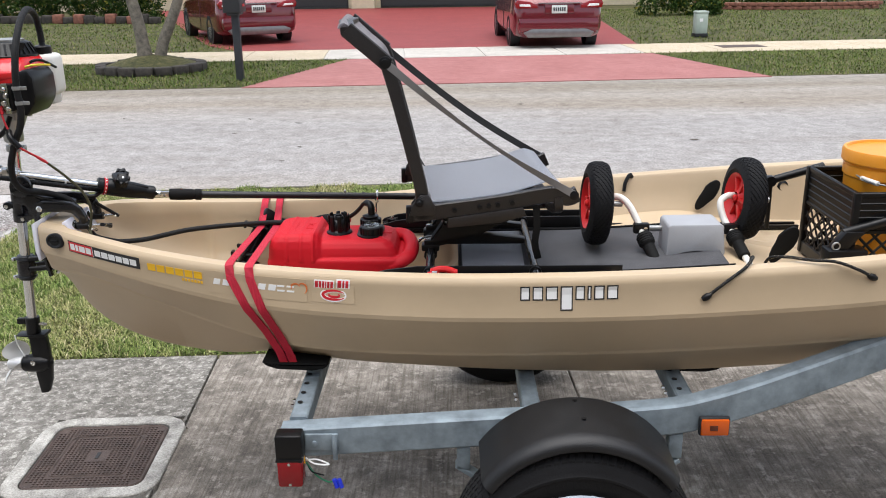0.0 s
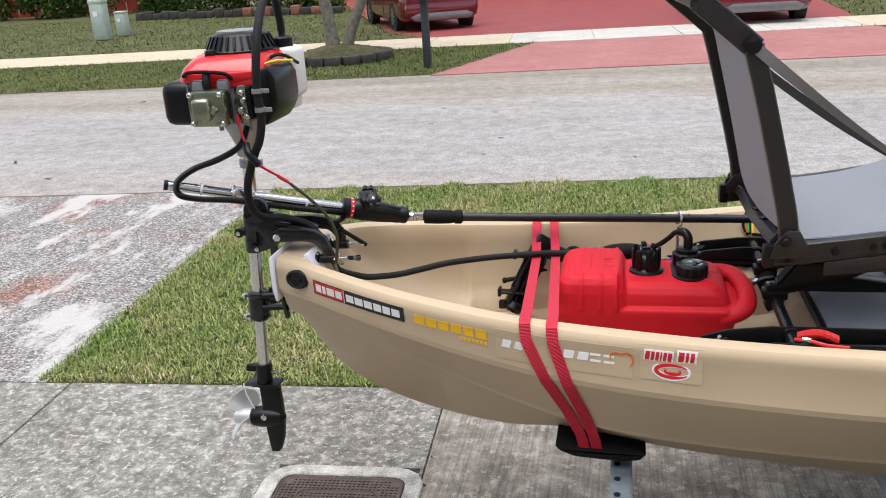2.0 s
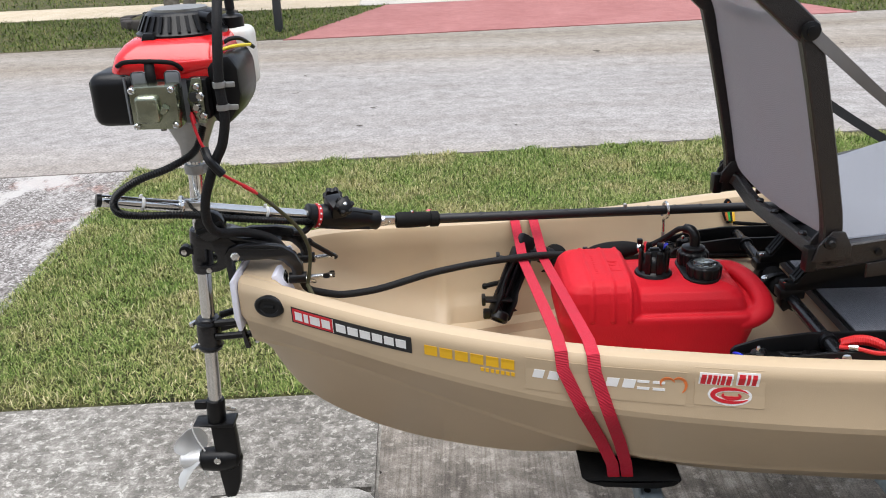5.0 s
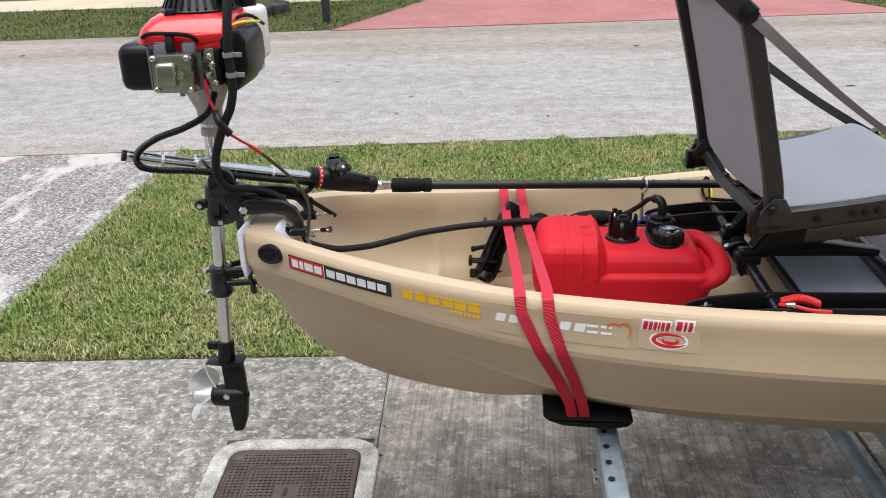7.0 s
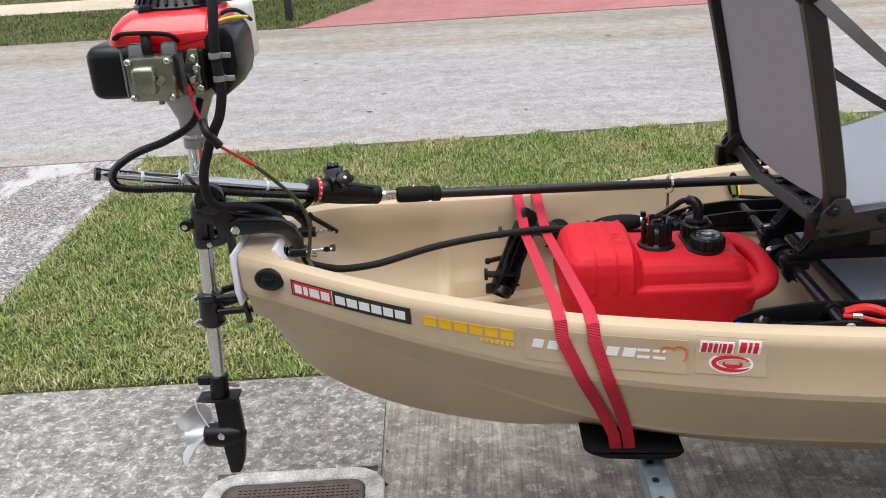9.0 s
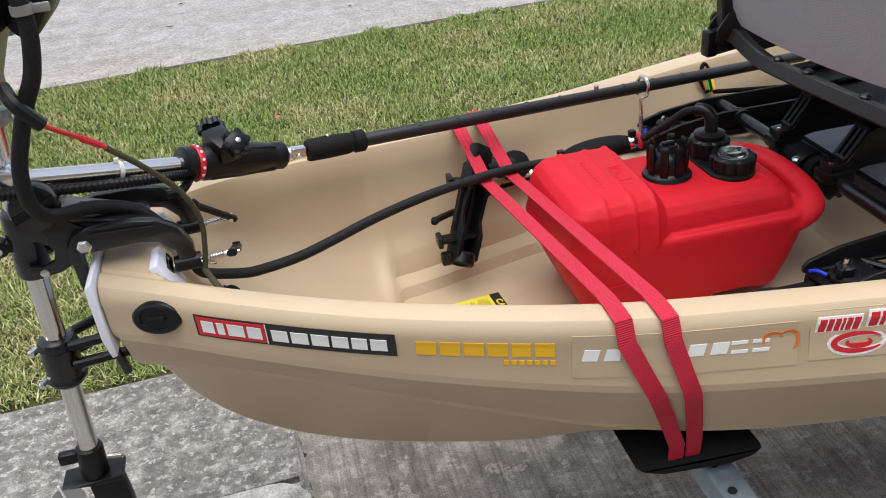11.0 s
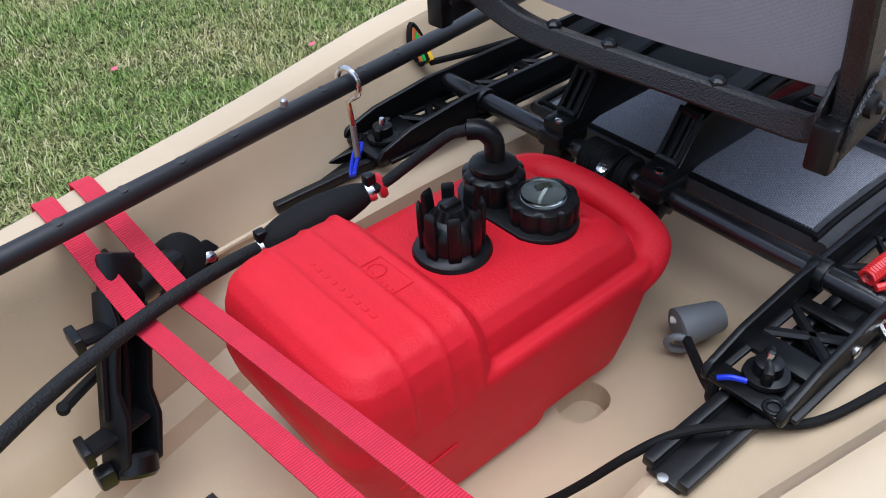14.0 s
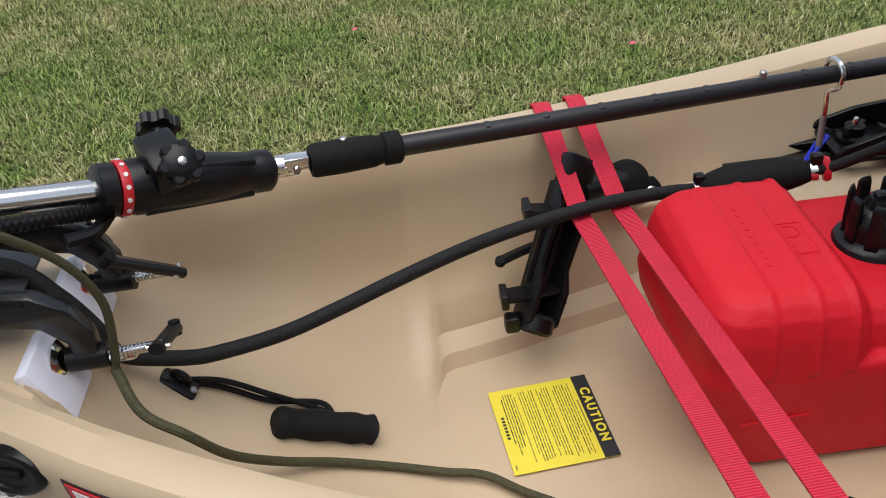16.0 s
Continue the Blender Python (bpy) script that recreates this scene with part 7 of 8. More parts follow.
# ---- trailer ----
def trailer():
    t = thing("boat_trailer", (1.45, 0, 0), "galvanised boat trailer with black mudguards", "trailer")
    for s in (-1, 1):
        y = s * .565
        ln = [(.715, y, .512), (1.0, y, .529), (1.4, y, .553), (1.68, y, .571), (1.80, y * .985, .590), (1.95, y * .95, .628), (2.25, y * .82, .698), (2.7, y * .5, .76), (3.3, y * .12, .78), (3.9, s * .04, .74)]
        r = part("side_rail", bar(spline(ln, 4), .052, .084, bevel=.006), GALV, t, "galvanised box-section side rail")
        if s < 0:
            tl = part("tail_light", box((.706, y - .075, .490), (.774, y - .028, .562), .006), BLACK, t, "black and red tail light")
            part("lens", box((.708, y - .079, .418), (.772, y - .030, .496), .008), RED_LENS, tl, "red lens")
            part("lens_cap", box((.706, y - .078, .489), (.774, y - .03, .498), .002), BLACK, tl)
            for z in (.428, .486):
                part("lens_screw", lathe([(.004, 0), (.004, .002), (.001, .003)], (.740, y - .079, z), (0, -1, 0), 8), CHROME, tl)
            part("light_bracket", box((.775, y - .034, .498), (.86, y - .027, .545), .003), GALV, t)
            part("u_bolt", tube(spline([(.852, y - .04, .548), (.852, y - .045, .52), (.852, y - .04, .478)], 4), .006, seg=10), GALV, t)
            part("bracket_bolt", lathe([(.008, 0), (.008, .007), (.004, .008)], (.80, y - .034, .52), (0, -1, 0), 6), GALV, t)
            for k, (mtl, p) in enumerate(((WHITE, [(.775, y - .035, .478), (.80, y - .05, .470), (.835, y - .045, .465), (.805, y - .04, .476), (.775, y - .035, .472)]), (mat("green_wire", (0.02, 0.16, 0.08), 0.5), [(.775, y - .035, .465), (.80, y - .04, .43), (.83, y - .04, .41), (.845, y - .04, .415)]), (BLACK, [(.778, y - .035, .46), (.79, y - .04, .44), (.82, y - .04, .43)]), (YELLOW, [(.770, y - .035, .485), (.772, y - .04, .465)]))):
                part("loose_wire", tube(spline(p, 5), .0022, seg=6), mtl, t)
            for dx in (0, .012):
                part("crimp_connector", tube([(.845 + dx, y - .04, .418), (.852 + dx, y - .042, .395)], .006, seg=8), BLUE, t, "blue crimp connector")
            am = part("side_marker", box((1.767, y * 1.0 - .040, .537), (1.844, y - .022, .589), .006), CAR_BLACK, t, "amber side marker lamp")
            part("marker_lens", box((1.771, y - .044, .541), (1.840, y - .036, .585), .003), AMBER, am, "amber lens")
            part("marker_band", box((1.792, y - .046, .556), (1.812, y - .043, .570), .001), mat("smoked_amber", (0.10, 0.018, 0.004), 0.3), am)
        for x in (1.16, 1.70):
            part("spring_hanger", box((x, y - .02, .43 + (x - 1.16) * .06), (x + .035, y + .02, .50 + (x - 1.16) * .06), .004), GALV, t)
        # wheel, tyre and mudguard
        yc = -.722 if s < 0 else .795
        c = Vector((1.446 if s < 0 else 1.355, yc, .302))
        w = part("wheel", lathe([(.178, -.066), (.205, -.076), (.232, -.080), (.262, -.078), (.284, -.066), (.296, -.050), (.299, -.03), (.299, .03), (.296, .050), (.284, .066), (.262, .078), (.254, .080), (.250, .0835), (.244, .0835), (.240, .080), (.222, .079), (.205, .076), (.178, .066)], c, (0, s, 0), 64, None, True), TYRE, t, "black trailer tyre on a bright rim")
        part("rim", lathe([(.03, -.03), (.12, .02), (.172, .042), (.188, .066), (.199, .082), (.203, .086), (.198, .090), (.190, .084), (.176, .066), (.162, .050), (.10, .030), (.03, .04)], c, (0, s, 0), 48), CHROME, w, "bright steel rim")
        bm = tread(c, (0, s, 0), lambda w: interp(abs(w), [(0, .299), (.03, .299), (.050, .296), (.066, .284), (.078, .262)]), [-.062, -.041, -.0205, 0, .0205, .041, .062], 96, .0075, .0022)
        tagged(part("tread", bm, TYRE, w, smooth=False), kind="stuff")
        bm = bmesh.new()
        rows_ = []
        yi, yo, R = yc - s * .122, yc + s * .078, .283
        for i in range(29):
            a = radians(146 - 110 * i / 28)
            lip = [(R - .030 + .030 * math.sin(q_) ** .8, yo - s * .040 * (1 - math.cos(q_))) for q_ in [radians(v_) for v_ in range(90, -1, -10)]]
            fl = [(R + .002, yi)] + lip + [(r_ - .004, y_ - s * .004) for r_, y_ in reversed(lip)] + [(R - .003, yi)]
            rows_.append([bm.verts.new((c.x + .006 + r_ * math.cos(a), y_, .362 + r_ * math.sin(a))) for r_, y_ in fl])
        for a, b in zip(rows_, rows_[1:]):
            n_ = len(a)
            for j in range(n_):
                bm.faces.new((a[j], a[(j + 1) % n_], b[(j + 1) % n_], b[j]))
        bm.faces.new(rows_[0])
        bm.faces.new(list(reversed(rows_[-1])))
        bmesh.ops.recalc_face_normals(bm, faces=bm.faces)
        part("mudguard", bm, GUARD, t, "black plastic mudguard")
        for x, q in ((1.452, .617), (1.462, .708)):
            part("guard_bolt", lathe([(.006, -.004), (.006, .003), (.002, .004)], (c.x - 1.446 + x, yc + s * (q - .722), .6465), (0, 0, 1), 8), BLACK, t)
        part("guard_bracket", bar([(c.x, s * .56, .58), (c.x, yc - s * .116, .640)], .03, .008), GALV, t)
    for x, z in ((.752, .528), (1.355, .545), (1.755, .562)):
        cm = part("cross_member", bar([(x, -.545, z + .012), (x, .545, z + .012)], .046, .050, bevel=.004), GALV, t, "galvanised cross member with bolt holes")
        # uncut bar: each hole's inner darkness is a thin black disc on top
        for k in range(9 if x < 1 or x > 1.6 else 0):
            yk = -.47 + k * .055
            part("bolt_hole_disc", lathe([(.007, .0), (.007, .0012), (.001, .0012)], (x - .008, yk, z + .0395), (0, 0, 1), 10), INK, cm)
        for yk in (-.44, -.41):
            part("bolt", lathe([(.007, 0), (.007, .006), (.004, .008)], (x - .032, yk, z + .01), (-1, 0, 0), 6), CHROME, cm)
    part("axle", tube([(1.455, -.68, .302), (1.364, .75, .302)], .022, seg=14), GALV, t)
    for s in (-1, 1):
        part("leaf_spring", bar(spline([(1.16, s * .565, .44), (1.30, s * .565, .35), (1.455, s * .565, .318), (1.60, s * .565, .36), (1.73, s * .565, .455)], 5), .04, .014), GALV, t)
        # bolster pads
        o = [(-.095, .022), (-.080, .010), (-.05, .0), (.05, -.003), (.085, .004), (.098, .016), (.095, .024), (.0, .020)]
        part("bolster", prism(o, (.705, s * .27 - .05 - .01, .592), (1, .06 * s, 0), (0, 0, 1), (0, .11, .0), bevel=.007), BLACK_MATTE, t, "black rubber bolster pad")
        part("bolster_post", box((.735, s * .27 - .02, .54), (.770, s * .27 + .02, .575), .003), GALV, t)
        part("fore_bolster", prism(o, (1.80, s * .30 - .05, .59), (1, 0, 0), (0, 0, 1), (0, .11, 0), bevel=.007), BLACK_MATTE, t, "black rubber bolster pad")
    part("winch_post", bar([(3.55, 0, .76), (3.62, 0, 1.05)], .06, .06), GALV, t)
    part("jockey_leg", bar([(3.75, .06, .78), (3.75, .06, .0)], .05, .05), GALV, t)


trailer()


# ---- small litter on the grass and road ----
rr = random.Random(21)
for i, (x, y) in enumerate(((1.278, 2.442), (1.9, 2.1), (.2, 2.9), (2.3, 2.8))):
    o = part("fallen_petal", prism([(-.016, 0), (0, .010), (.018, .002), (.004, -.010)], (x, y, .035), (1, .2, .1), (-.1, 1, .2), (0, 0, .001)), mat("pink_petal", (0.62, 0.10, 0.16), 0.6) if i == 0 else bpy.data.materials["pink_petal"], smooth=False)
    tagged(o, "fallen pink petal lying on the lawn grass", "petal", "fallen petals")

leaf_brown = mat("dry_leaf", (0.05, 0.035, 0.022), 0.8, var=0.3)
for i in range(22):
    p = on_street(rr.uniform(-7, 7), rr.uniform(4.5, 9.8), .0)
    a, s = rr.uniform(0, 6.28), rr.uniform(.6, 1.5)
    ux, uy = Vector((math.cos(a), math.sin(a), .08)) * s, Vector((-math.sin(a), math.cos(a), .15)) * s
    o = part("fallen_leaf", prism([(-.030, 0), (-.01, .011), (.02, .008), (.038, .001), (.012, -.010)], p + Vector((0, 0, .004)), ux, uy, (0, 0, .0015)), leaf_brown, smooth=False)
    tagged(o, "small dry brown leaf lying on the asphalt", "leaf", "fallen leaves")


# ---- across the street ----
def stone_ring(at, r, n, material, name="stone_ring", label="low ring of dark weathered edging blocks round the tree", arc=360, courses=2, h=0.13):
    t = thing(name, at, label, "edging")
    rr = random.Random(n)
    for c in range(courses):
        for i in range(n):
            a = radians(i * arc / n + c * arc / n / 2)
            w = 2 * math.pi * r * arc / 360 / n * 0.94
            m = Matrix.Translation(at) @ Matrix.Rotation(a, 4, "Z") @ Matrix.Translation((r - c * .04 + rr.uniform(-.02, .02), 0, c * h)) @ Matrix.Rotation(rr.uniform(-.08, .08), 4, "Z")
            part("edging_block", box((-.09, -w / 2, 0), (.09, w / 2, h * rr.uniform(.85, 1.02)), .025, m), material[i % len(material)], t)
    return t


TREE = (-4.0, 12.35, 0)
stone_ring(TREE, 0.82, 18, [DARK_STONE], courses=1, h=0.15)
part_soil = part("tree_bed", lathe([(.78, 0), (.74, .12), (.45, .21), (.2, .27), (.02, .28)], TREE, seg=28), SOIL)
tagged(part_soil, "mound of dark soil inside the block ring", "soil bed")
stone_ring((-11.9, 12.0, 0), 0.95, 20, [DARK_STONE], label="low ring of dark stacked blocks at the verge")


def leaf_cloud(centres, n, size, seed=0):
    """Small leaves on and inside uneven clumps."""
    r = np.random.default_rng(seed)
    vs, fs = [], []
    for k in range(n):
        c = centres[r.integers(len(centres))]
        d = r.normal(size=3)
        d /= np.linalg.norm(d)
        p = np.array(c[:3]) + d * np.array(c[3]) * r.uniform(.55, 1.08)
        a, b = r.normal(size=3), r.normal(size=3)
        a /= np.linalg.norm(a)
        b = np.cross(a, b)
        b /= np.linalg.norm(b)
        s = size * r.uniform(.6, 1.4)
        i = len(vs)
        vs += [p - a * s, p + b * s * .45, p + a * s, p - b * s * .45]
        fs.append((i, i + 1, i + 2, i + 3))
    return [tuple(v) for v in vs], fs


def tree():
    t = thing("street_tree", TREE, "twin-trunked street tree with grey bark", "tree")
    for pts, r in (([(-4.08, 12.3, .1), (-4.14, 12.3, .8), (-4.32, 12.35, 1.7), (-4.42, 12.4, 2.6), (-4.7, 12.5, 3.4)], .085), ([(-3.88, 12.35, .1), (-3.76, 12.35, .5), (-3.42, 12.4, 1.3), (-3.3, 12.45, 2.4), (-3.1, 12.6, 3.3)], .08)):
        ln = spline(pts, 6)
        tr = part("trunk", tube(ln, r, seg=12, scales=[1.35 - .7 * i / len(ln) if i > 2 else 1.7 - .12 * i for i in range(len(ln))]), BARK, t)
        for k, (dx, dy, dz) in enumerate(((.7, .2, .9), (-.6, -.3, .8), (.1, .6, .9))):
            e = ln[-1 - k * 3]
            part("limb", tube(spline([e, e + Vector((dx, dy, dz)) * .5, e + Vector((dx, dy, dz * 1.2))], 4), .035, seg=8), BARK, tr)
    r = random.Random(5)
    cl = [(-3.8 + r.uniform(-1.3, 1.3), 12.6 + r.uniform(-1.2, 1.2), 4.3 + r.uniform(-.5, .9), r.uniform(.35, .7)) for _ in range(22)]
    vs, fs = leaf_cloud(cl, 5200, .07, 3)
    me = bpy.data.meshes.new("crown")
    me.from_pydata(vs, [], fs)
    me.materials.append(LEAF)
    ob = new("crown", me)
    ob.parent = t
    ob.matrix_parent_inverse = t.matrix_basis.inverted()


tree()


def mailbox():
    at = (-2.17, 10.95, 0)
    t = thing("mailbox", at, "dark grey mailbox on a square post in the verge", "mailbox")
    m = Matrix.Translation(at) @ Matrix.Rotation(radians(4), 4, "Z")
    part("post", box((-.055, -.055, -.1), (.055, .055, 1.02), .008, m), MAIL_DARK, t)
    part("bracket", box((-.09, -.2, .98), (.09, .2, 1.02), .006, m), MAIL_DARK, t)
    o = [(-.13, 0), (.13, 0), (.13, .17)] + [(.13 * math.cos(radians(a)), .17 + .11 * math.sin(radians(a))) for a in range(15, 180, 15)] + [(-.13, .17)]
    b = part("box_shell", prism(o, m @ Vector((0, -.26, 1.02)), (1, 0, 0), (0, 0, 1), m.to_3x3() @ Vector((0, .52, 0)), bevel=.006), MAIL_DARK, t)
    part("front_door", prism([(x * .92, y * .92 + .01) for x, y in o], m @ Vector((0, -.27, 1.02)), (1, 0, 0), (0, 0, 1), m.to_3x3() @ Vector((0, .012, 0))), CAR_BLACK, b)
    part("flag", box((.135, -.1, 1.1), (.14, .08, 1.14), .002, m), CRIMSON, b, "small red flag")


mailbox()


def cabinet(at, w, d, h, rz, label, base=False):
    t = thing("utility_cabinet", at, label, "utility cabinet", "utility cabinets")
    m = Matrix.Translation(at) @ Matrix.Rotation(radians(rz), 4, "Z")
    if base:
        part("base", box((-w * .55, -d * .55, 0), (w * .55, d * .55, .09), .01, m), CAR_BLACK, t, "black base")
    part("body", box((-w / 2, -d / 2, .02), (w / 2, d / 2, h * .93), .02, m), PALE_GREEN, t)
    part("cap", box((-w * .53, -d * .53, h * .9), (w * .53, d * .53, h), .02, m), PALE_GREEN, t)
    part("door_panel", box((-w * .42, -d / 2 - .008, .08), (w * .42, -d / 2 + .01, h * .84), .006, m), PALE_GREEN, t)
    part("notice", box((-w * .25, -d / 2 - .011, h * .6), (w * .05, -d / 2 - .007, h * .72), 0, m), WHITE, t, "small faded notice")


cabinet((-12.62, 19.0, 0), .36, .34, 1.02, 6, "tall pale green utility cabinet on the front lawn")
cabinet((-12.62, 20.0, 0), .28, .28, .66, 6, "small pale green utility cabinet beside a taller one")
cabinet((6.75, 17.9, 0), .27, .25, .58, 4, "pale green utility pedestal on a black base by the sidewalk", True)


def sedan(at, rz, label):
    """A parked sedan; its tail faces -y."""
    t = thing("parked_car", at, label, "car", "parked cars")
    m = Matrix.Translation(at) @ Matrix.Rotation(radians(rz), 4, "Z")
    L = 4.7

    def loft(st, name, material, parent=t):
        bm = bmesh.new()
        rows = []
        for y, half in st:
            loop = half + [(-a, b) for a, b in reversed(half) if a > 1e-4]
            rows.append([bm.verts.new(m @ Vector((a, y, b))) for a, b in loop])
        for a, b in zip(rows, rows[1:]):
            for j in range(len(a)):
                bm.faces.new((a[j], a[(j + 1) % len(a)], b[(j + 1) % len(a)], b[j]))
        bm.faces.new(rows[0])
        bm.faces.new(list(reversed(rows[-1])))
        bmesh.ops.recalc_face_normals(bm, faces=bm.faces)
        return part(name, bm, material, parent, angle=50)

    def lower(w, z0, z1, z2):
        return [(0, z0), (w * .8, z0), (w * .95, z0 + .06), (w, z0 + .2), (w * 1.0, (z0 + z1) / 2 + .06), (w * .97, z1 - .03), (w * .9, z1), (w * .5, z2), (0, z2 + .015)]
    body = loft([(0, lower(.72, .34, .74, .78)), (.03, lower(.80, .27, .86, .88)), (.12, lower(.87, .23, .98, 1.0)), (.3, lower(.905, .2, 1.01, 1.05)), (.75, lower(.915, .18, 1.0, 1.06)), (1.6, lower(.915, .17, .97, 1.0)), (3.0, lower(.915, .17, .94, .97)), (3.7, lower(.91, .18, .9, .95)), (4.3, lower(.87, .2, .8, .86)), (4.62, lower(.74, .26, .68, .72)), (4.7, lower(.6, .34, .6, .62))], "body", CAR_RED)

    def cabin(w, z, k):
        return [(0, .9), (w, .9), (w * (1 - .16 * k), z - .04), (w * (1 - .24 * k), z), (0, z + .03)]
    loft([(.55, cabin(.8, 1.02, .1)), (1.15, cabin(.84, 1.36, 1)), (1.6, cabin(.85, 1.43, 1)), (2.3, cabin(.85, 1.44, 1)), (2.8, cabin(.84, 1.36, 1)), (3.6, cabin(.8, .98, .1))], "greenhouse", CAR_GLASS)
    loft([(1.12, [(0, 1.33), (.66, 1.33), (.62, 1.385), (0, 1.41)]), (1.65, [(0, 1.40), (.67, 1.40), (.62, 1.455), (0, 1.48)]), (2.3, [(0, 1.41), (.67, 1.41), (.62, 1.465), (0, 1.49)]), (2.85, [(0, 1.32), (.66, 1.32), (.62, 1.375), (0, 1.40)])], "roof", CAR_RED)
    for y in (.95, 3.72):
        for s in (-1, 1):
            c = m @ Vector((s * .80, y, .325))
            ax = (m.to_3x3() @ Vector((s, 0, 0))).normalized()
            part("wheel_arch", lathe([(.36, -.1), (.375, .105), (.335, .112)], c, ax, 28), CAR_BLACK, body)
            w = part("wheel", lathe([(.20, -.1), (.30, -.1), (.325, -.07), (.325, .08), (.30, .118), (.215, .118), (.2, .1)], c, ax, 28), TYRE, t)
            part("rim", lathe([(.212, .085), (.205, .112), (.19, .108), (.185, .095)], c, ax, 24), CAR_SILVER, w)
            bm = bmesh.new()
            for k in range(10):
                q = Matrix.Translation(c) @ ax.to_track_quat("Z", "Y").to_matrix().to_4x4() @ Matrix.Rotation(radians(36 * k), 4, "Z")
                box((.03, -.017, .092), (.195, .017, .113), .004, q, bm, 1)
            lathe([(.05, .09), (.05, .118), (.02, .124)], c, ax, 12, bm)
            part("spokes", bm, CAR_SILVER, w)
    for s in (-1, 1):
        lamp = [(.42, .80), (.86, .80), (.885, .90), (.84, .955), (.60, .93), (.45, .86)]
        part("tail_light", prism([(s * a, b) for a, b in lamp], m @ Vector((0, .0, 0)), m.to_3x3() @ Vector((1, 0, 0)), (0, 0, 1), m.to_3x3() @ Vector((0, .2, 0)), bevel=.012), RED_LENS, t)
        part("lamp_white", prism([(s * a, b) for a, b in [(.56, .83), (.8, .84), (.8, .88), (.6, .88)]], m @ Vector((0, -.008, 0)), m.to_3x3() @ Vector((1, 0, 0)), (0, 0, 1), m.to_3x3() @ Vector((0, .05, 0)), bevel=.006), WHITE, t, "pale lamp segment")
    part("bumper", box((-.82, -.03, .33), (.82, .14, .62), .07, m), CAR_RED, t)
    part("diffuser", prism([(-.62, .23), (.62, .23), (.72, .33), (.55, .40), (-.55, .40), (-.72, .33)], m @ Vector((0, -.045, 0)), m.to_3x3() @ Vector((1, 0, 0)), (0, 0, 1), m.to_3x3() @ Vector((0, .15, 0)), bevel=.02), CAR_SILVER, t, "silver lower bumper insert")
    part("plate_recess", box((-.30, -.02, .69), (.30, .1, .88), .03, m), CAR_RED, t)
    p = part("number_plate", box((-.155, -.036, .70), (.155, -.018, .855), .006, m), PLATE, t, "pale plate")
    for k in range(6):
        part("bar", box((-.125 + k * .043, -.039, .745), (-.095 + k * .043, -.0355, .815), 0, m), MAIL_DARK, p)
    part("chrome_strip", box((-.42, -.03, .885), (.42, .02, .905), .006, m), CAR_SILVER, t)
    for s in (-1, 1):
        part("door_mirror", box((s * .93 - .09, 3.05, .95), (s * .93 + .09, 3.15, 1.08), .03, m), CAR_RED, t)
        part("door_seam", box((s * .918 - .004, 1.9, .3), (s * .918 + .004, 1.912, .93), 0, m), CAR_BLACK, t)
    return t


sedan((3.24, 15.42, 0), 3, "dark red sedan parked on a red driveway")
sedan((-3.2, 17.25, 0), 27, "dark red sedan parked slantwise on a red driveway")


def house():
    t = thing("house", (0, 34, 0), "cream stucco house with dark garage doors", "house")
    for a, b in ((-20, -9), (-3.2, -1.9), (4.6, 6.0), (6.0, 16)):
        part("wall", box((a, 34, -.05), (b, 34.3, 2.7)), STUCCO, t, smooth=False)
    part("wall", box((-20, 34.05, 2.3), (16, 34.35, 3.0)), STUCCO, t, smooth=False)
    part("wall", box((-20, 34.3, 0), (16, 42, 2.6)), STUCCO, t, smooth=False)
    part("base_board", box((-9, 33.98, 0), (-3.2, 34.25, .05)), GARAGE, t, smooth=False)
    for a, b in ((-9, -3.2), (-1.9, 4.6)):
        d = part("garage_door", box((a, 34.16, 0), (b, 34.22, 2.35)), GARAGE, t, smooth=False)
        for k in range(4):
            part("panel", box((a + .06, 34.13, .06 + k * .57), (b - .06, 34.165, .56 + k * .57), .012), GARAGE, d, smooth=False)
    part("pillar", box((-3.05, 33.6, -.05), (-2.1, 34.0, 2.7), .02), STUCCO, t, smooth=False)
    bm = prism([(-21, 2.9), (17, 2.9), (12, 5.2), (-16, 5.2)], (0, 33.2, 0), (1, 0, 0), (0, 0, 1), (0, 9, 0))
    part("roof", bm, ROOF, t, smooth=False)


house()


def hedge(name, label, clumps, n, size, seed):
    vs, fs = leaf_cloud(clumps, n, size, seed)
    return bulk(name, vs, fs, LEAF, label, "shrubs")


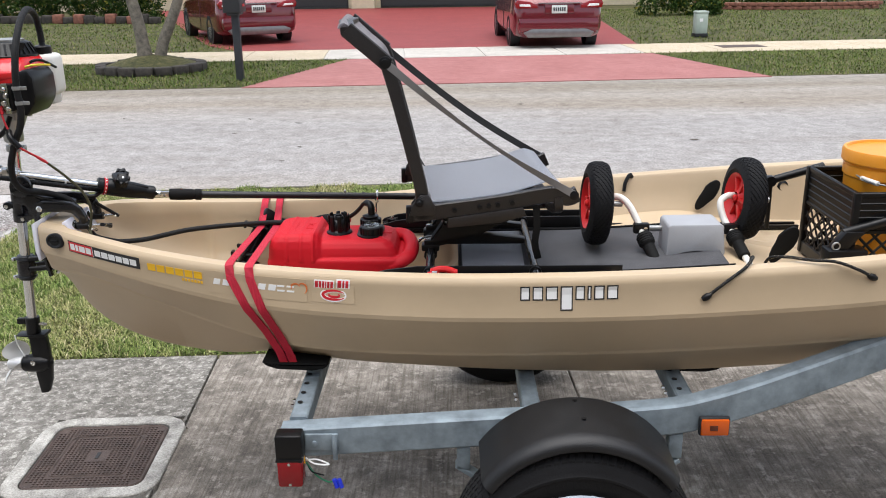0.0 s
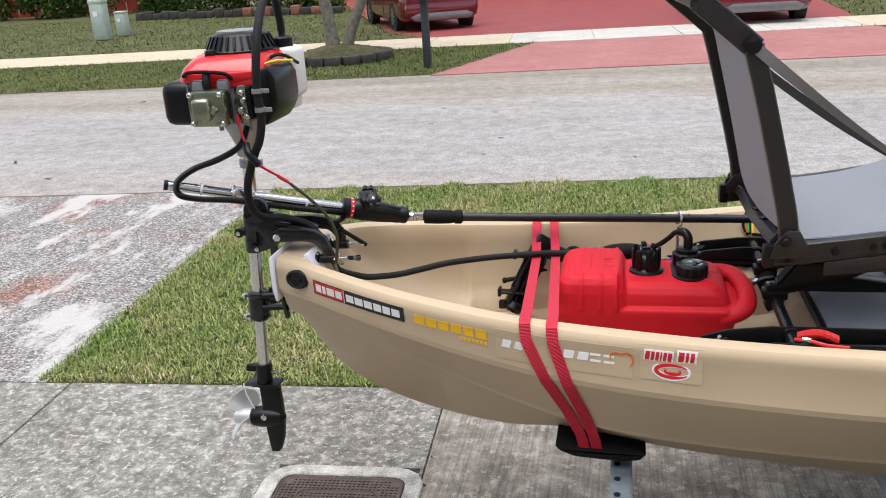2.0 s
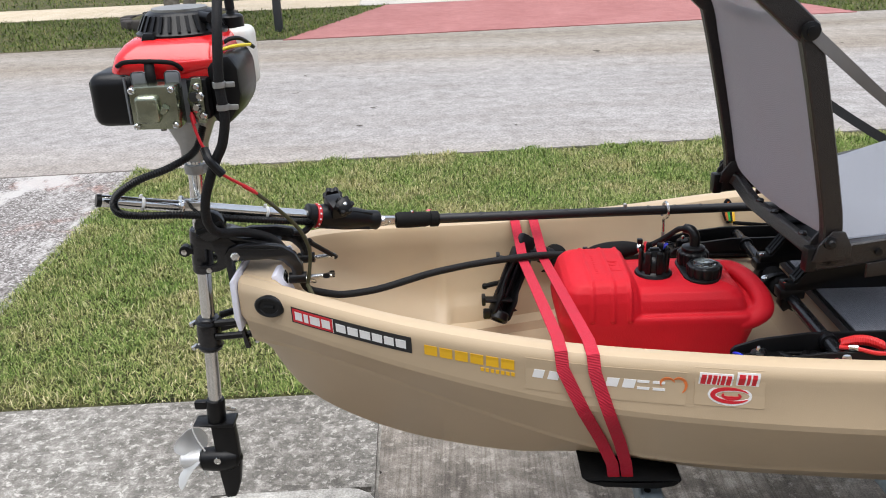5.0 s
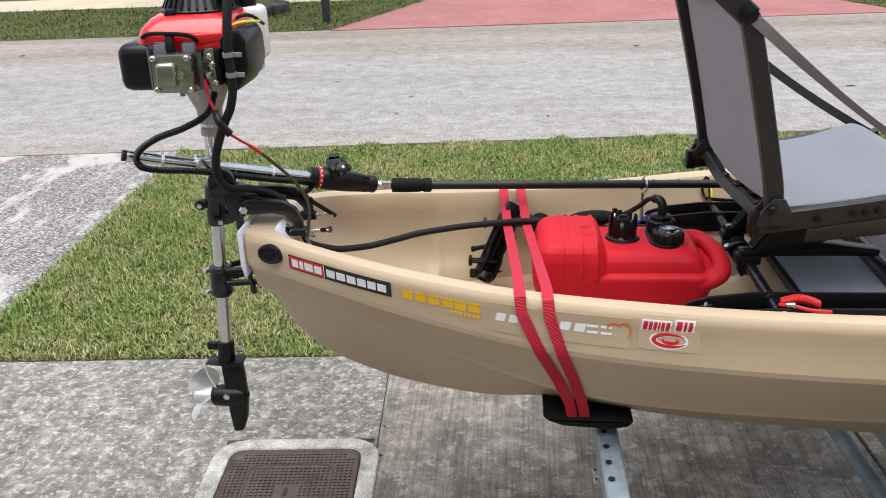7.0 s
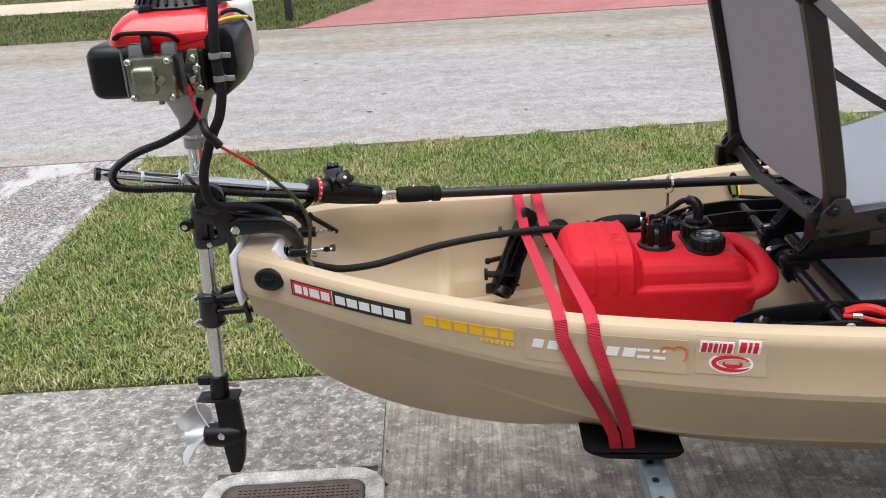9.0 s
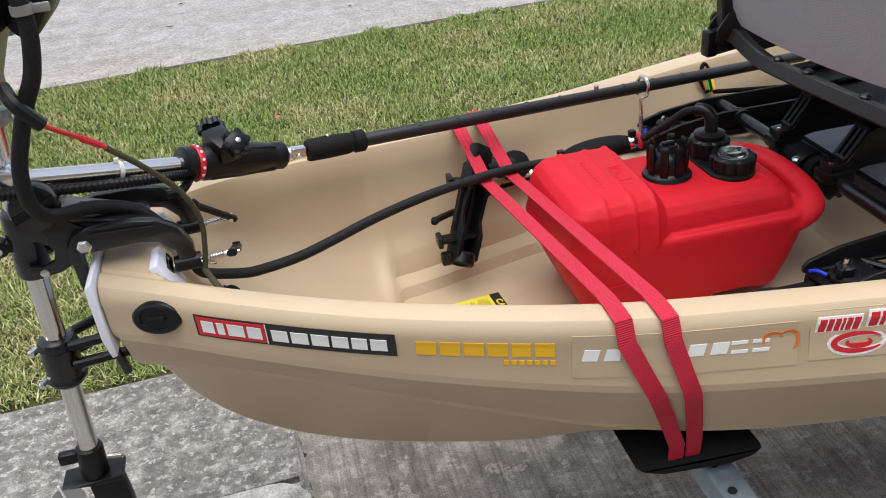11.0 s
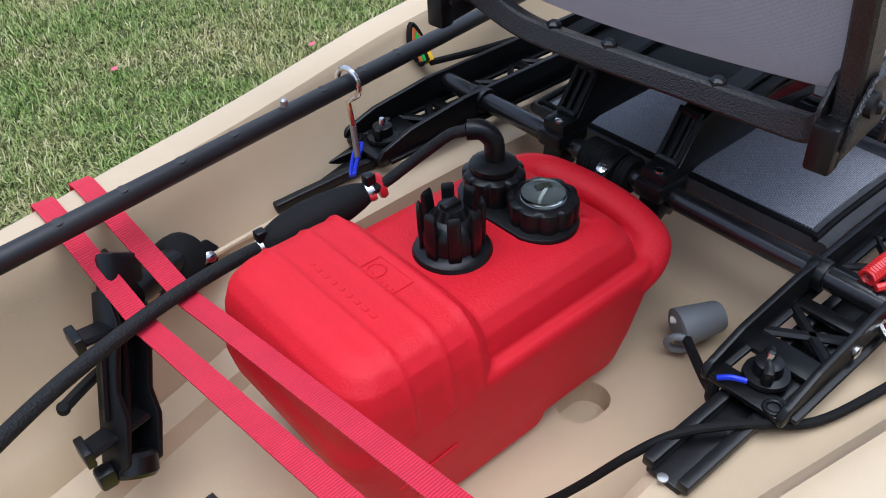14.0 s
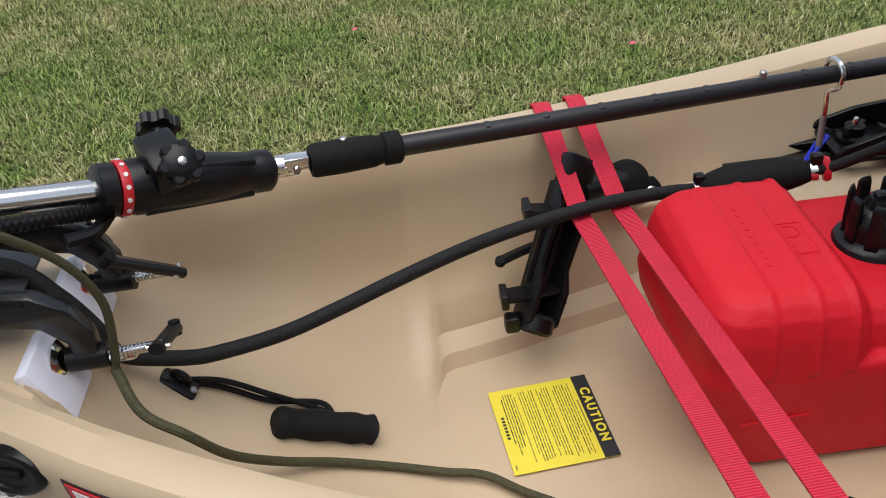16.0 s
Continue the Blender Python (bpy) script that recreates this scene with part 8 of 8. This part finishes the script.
r = random.Random(11)
hedge("hedge", "clipped dark green hedge behind a block edging", [(-16.3 + i * .27 + r.uniform(-.1, .1), 27.7 - i * .06 + r.uniform(-.25, .25), r.uniform(.15, 1.3), r.uniform(.3, .5)) for i in range(30) for _ in range(4)], 26000, .055, 1)
hedge("shrubbery", "loose green shrubs beside the red fence", [(-29 + r.uniform(0, 9), 32 + r.uniform(-1.0, 1.0), r.uniform(.1, 1.6), r.uniform(.4, .8)) for _ in range(50)], 14000, .09, 2)
hedge("flower_shrubs", "dark shrubs with red flowers by the driveway", [(7.2 + r.uniform(0, 2.4), 26.5 + r.uniform(-.6, .6), r.uniform(.1, 1.0), r.uniform(.3, .5)) for _ in range(16)], 7000, .06, 3)
hedge("bed_shrubs", "shrubs inside the red block flower bed", [(11.0 + r.uniform(-.3, 7), 30.2 + r.uniform(-.3, 1.2), r.uniform(.2, .8), r.uniform(.3, .55)) for _ in range(26)], 8000, .07, 4)
ed = thing("block_edging", (-12, 26, 0), "row of dark and rusty blocks edging the hedge", "edging")
for i in range(22):
    x = -16.2 + i * .37
    part("edging_block", box((x, 26.75 - i * .075, 0), (x + .34, 27.0 - i * .075, .26 + .05 * math.sin(i * 2.3)), .04), RUST_STONE if i % 5 in (2, 4) and i > 9 else DARK_STONE, ed)
ed = thing("brick_edging", (13, 29, 0), "scalloped red block edging round a flower bed", "edging")
for c in range(2):
    for i in range(26):
        a = radians(150 + i * 6.2 + c * 3)
        p = Vector((13.6 + 3.6 * math.cos(a), 30.4 + 2.0 * math.sin(a), c * .13))
        part("edging_block", box((-.19, -.1, 0), (.19, .1, .12), .02, Matrix.Translation(p) @ Matrix.Rotation(a + 1.57, 4, "Z")), RUST_STONE, ed)
fe = thing("red_fence", (-22, 34, 0), "red painted wooden board fence", "fence")
for i in range(46):
    x = -31 + i * .3
    part("board", box((x, 34.0 - (i % 2) * .03, 0), (x + .27, 34.03 - (i % 2) * .03, 1.85 + .02 * math.sin(i * 7)), .006), FENCE_RED, fe, smooth=False)
part("rail", box((-31, 34.04, .4), (-17.2, 34.1, .5)), FENCE_RED, fe, smooth=False)
part("rail", box((-31, 34.04, 1.4), (-17.2, 34.1, 1.5)), FENCE_RED, fe, smooth=False)
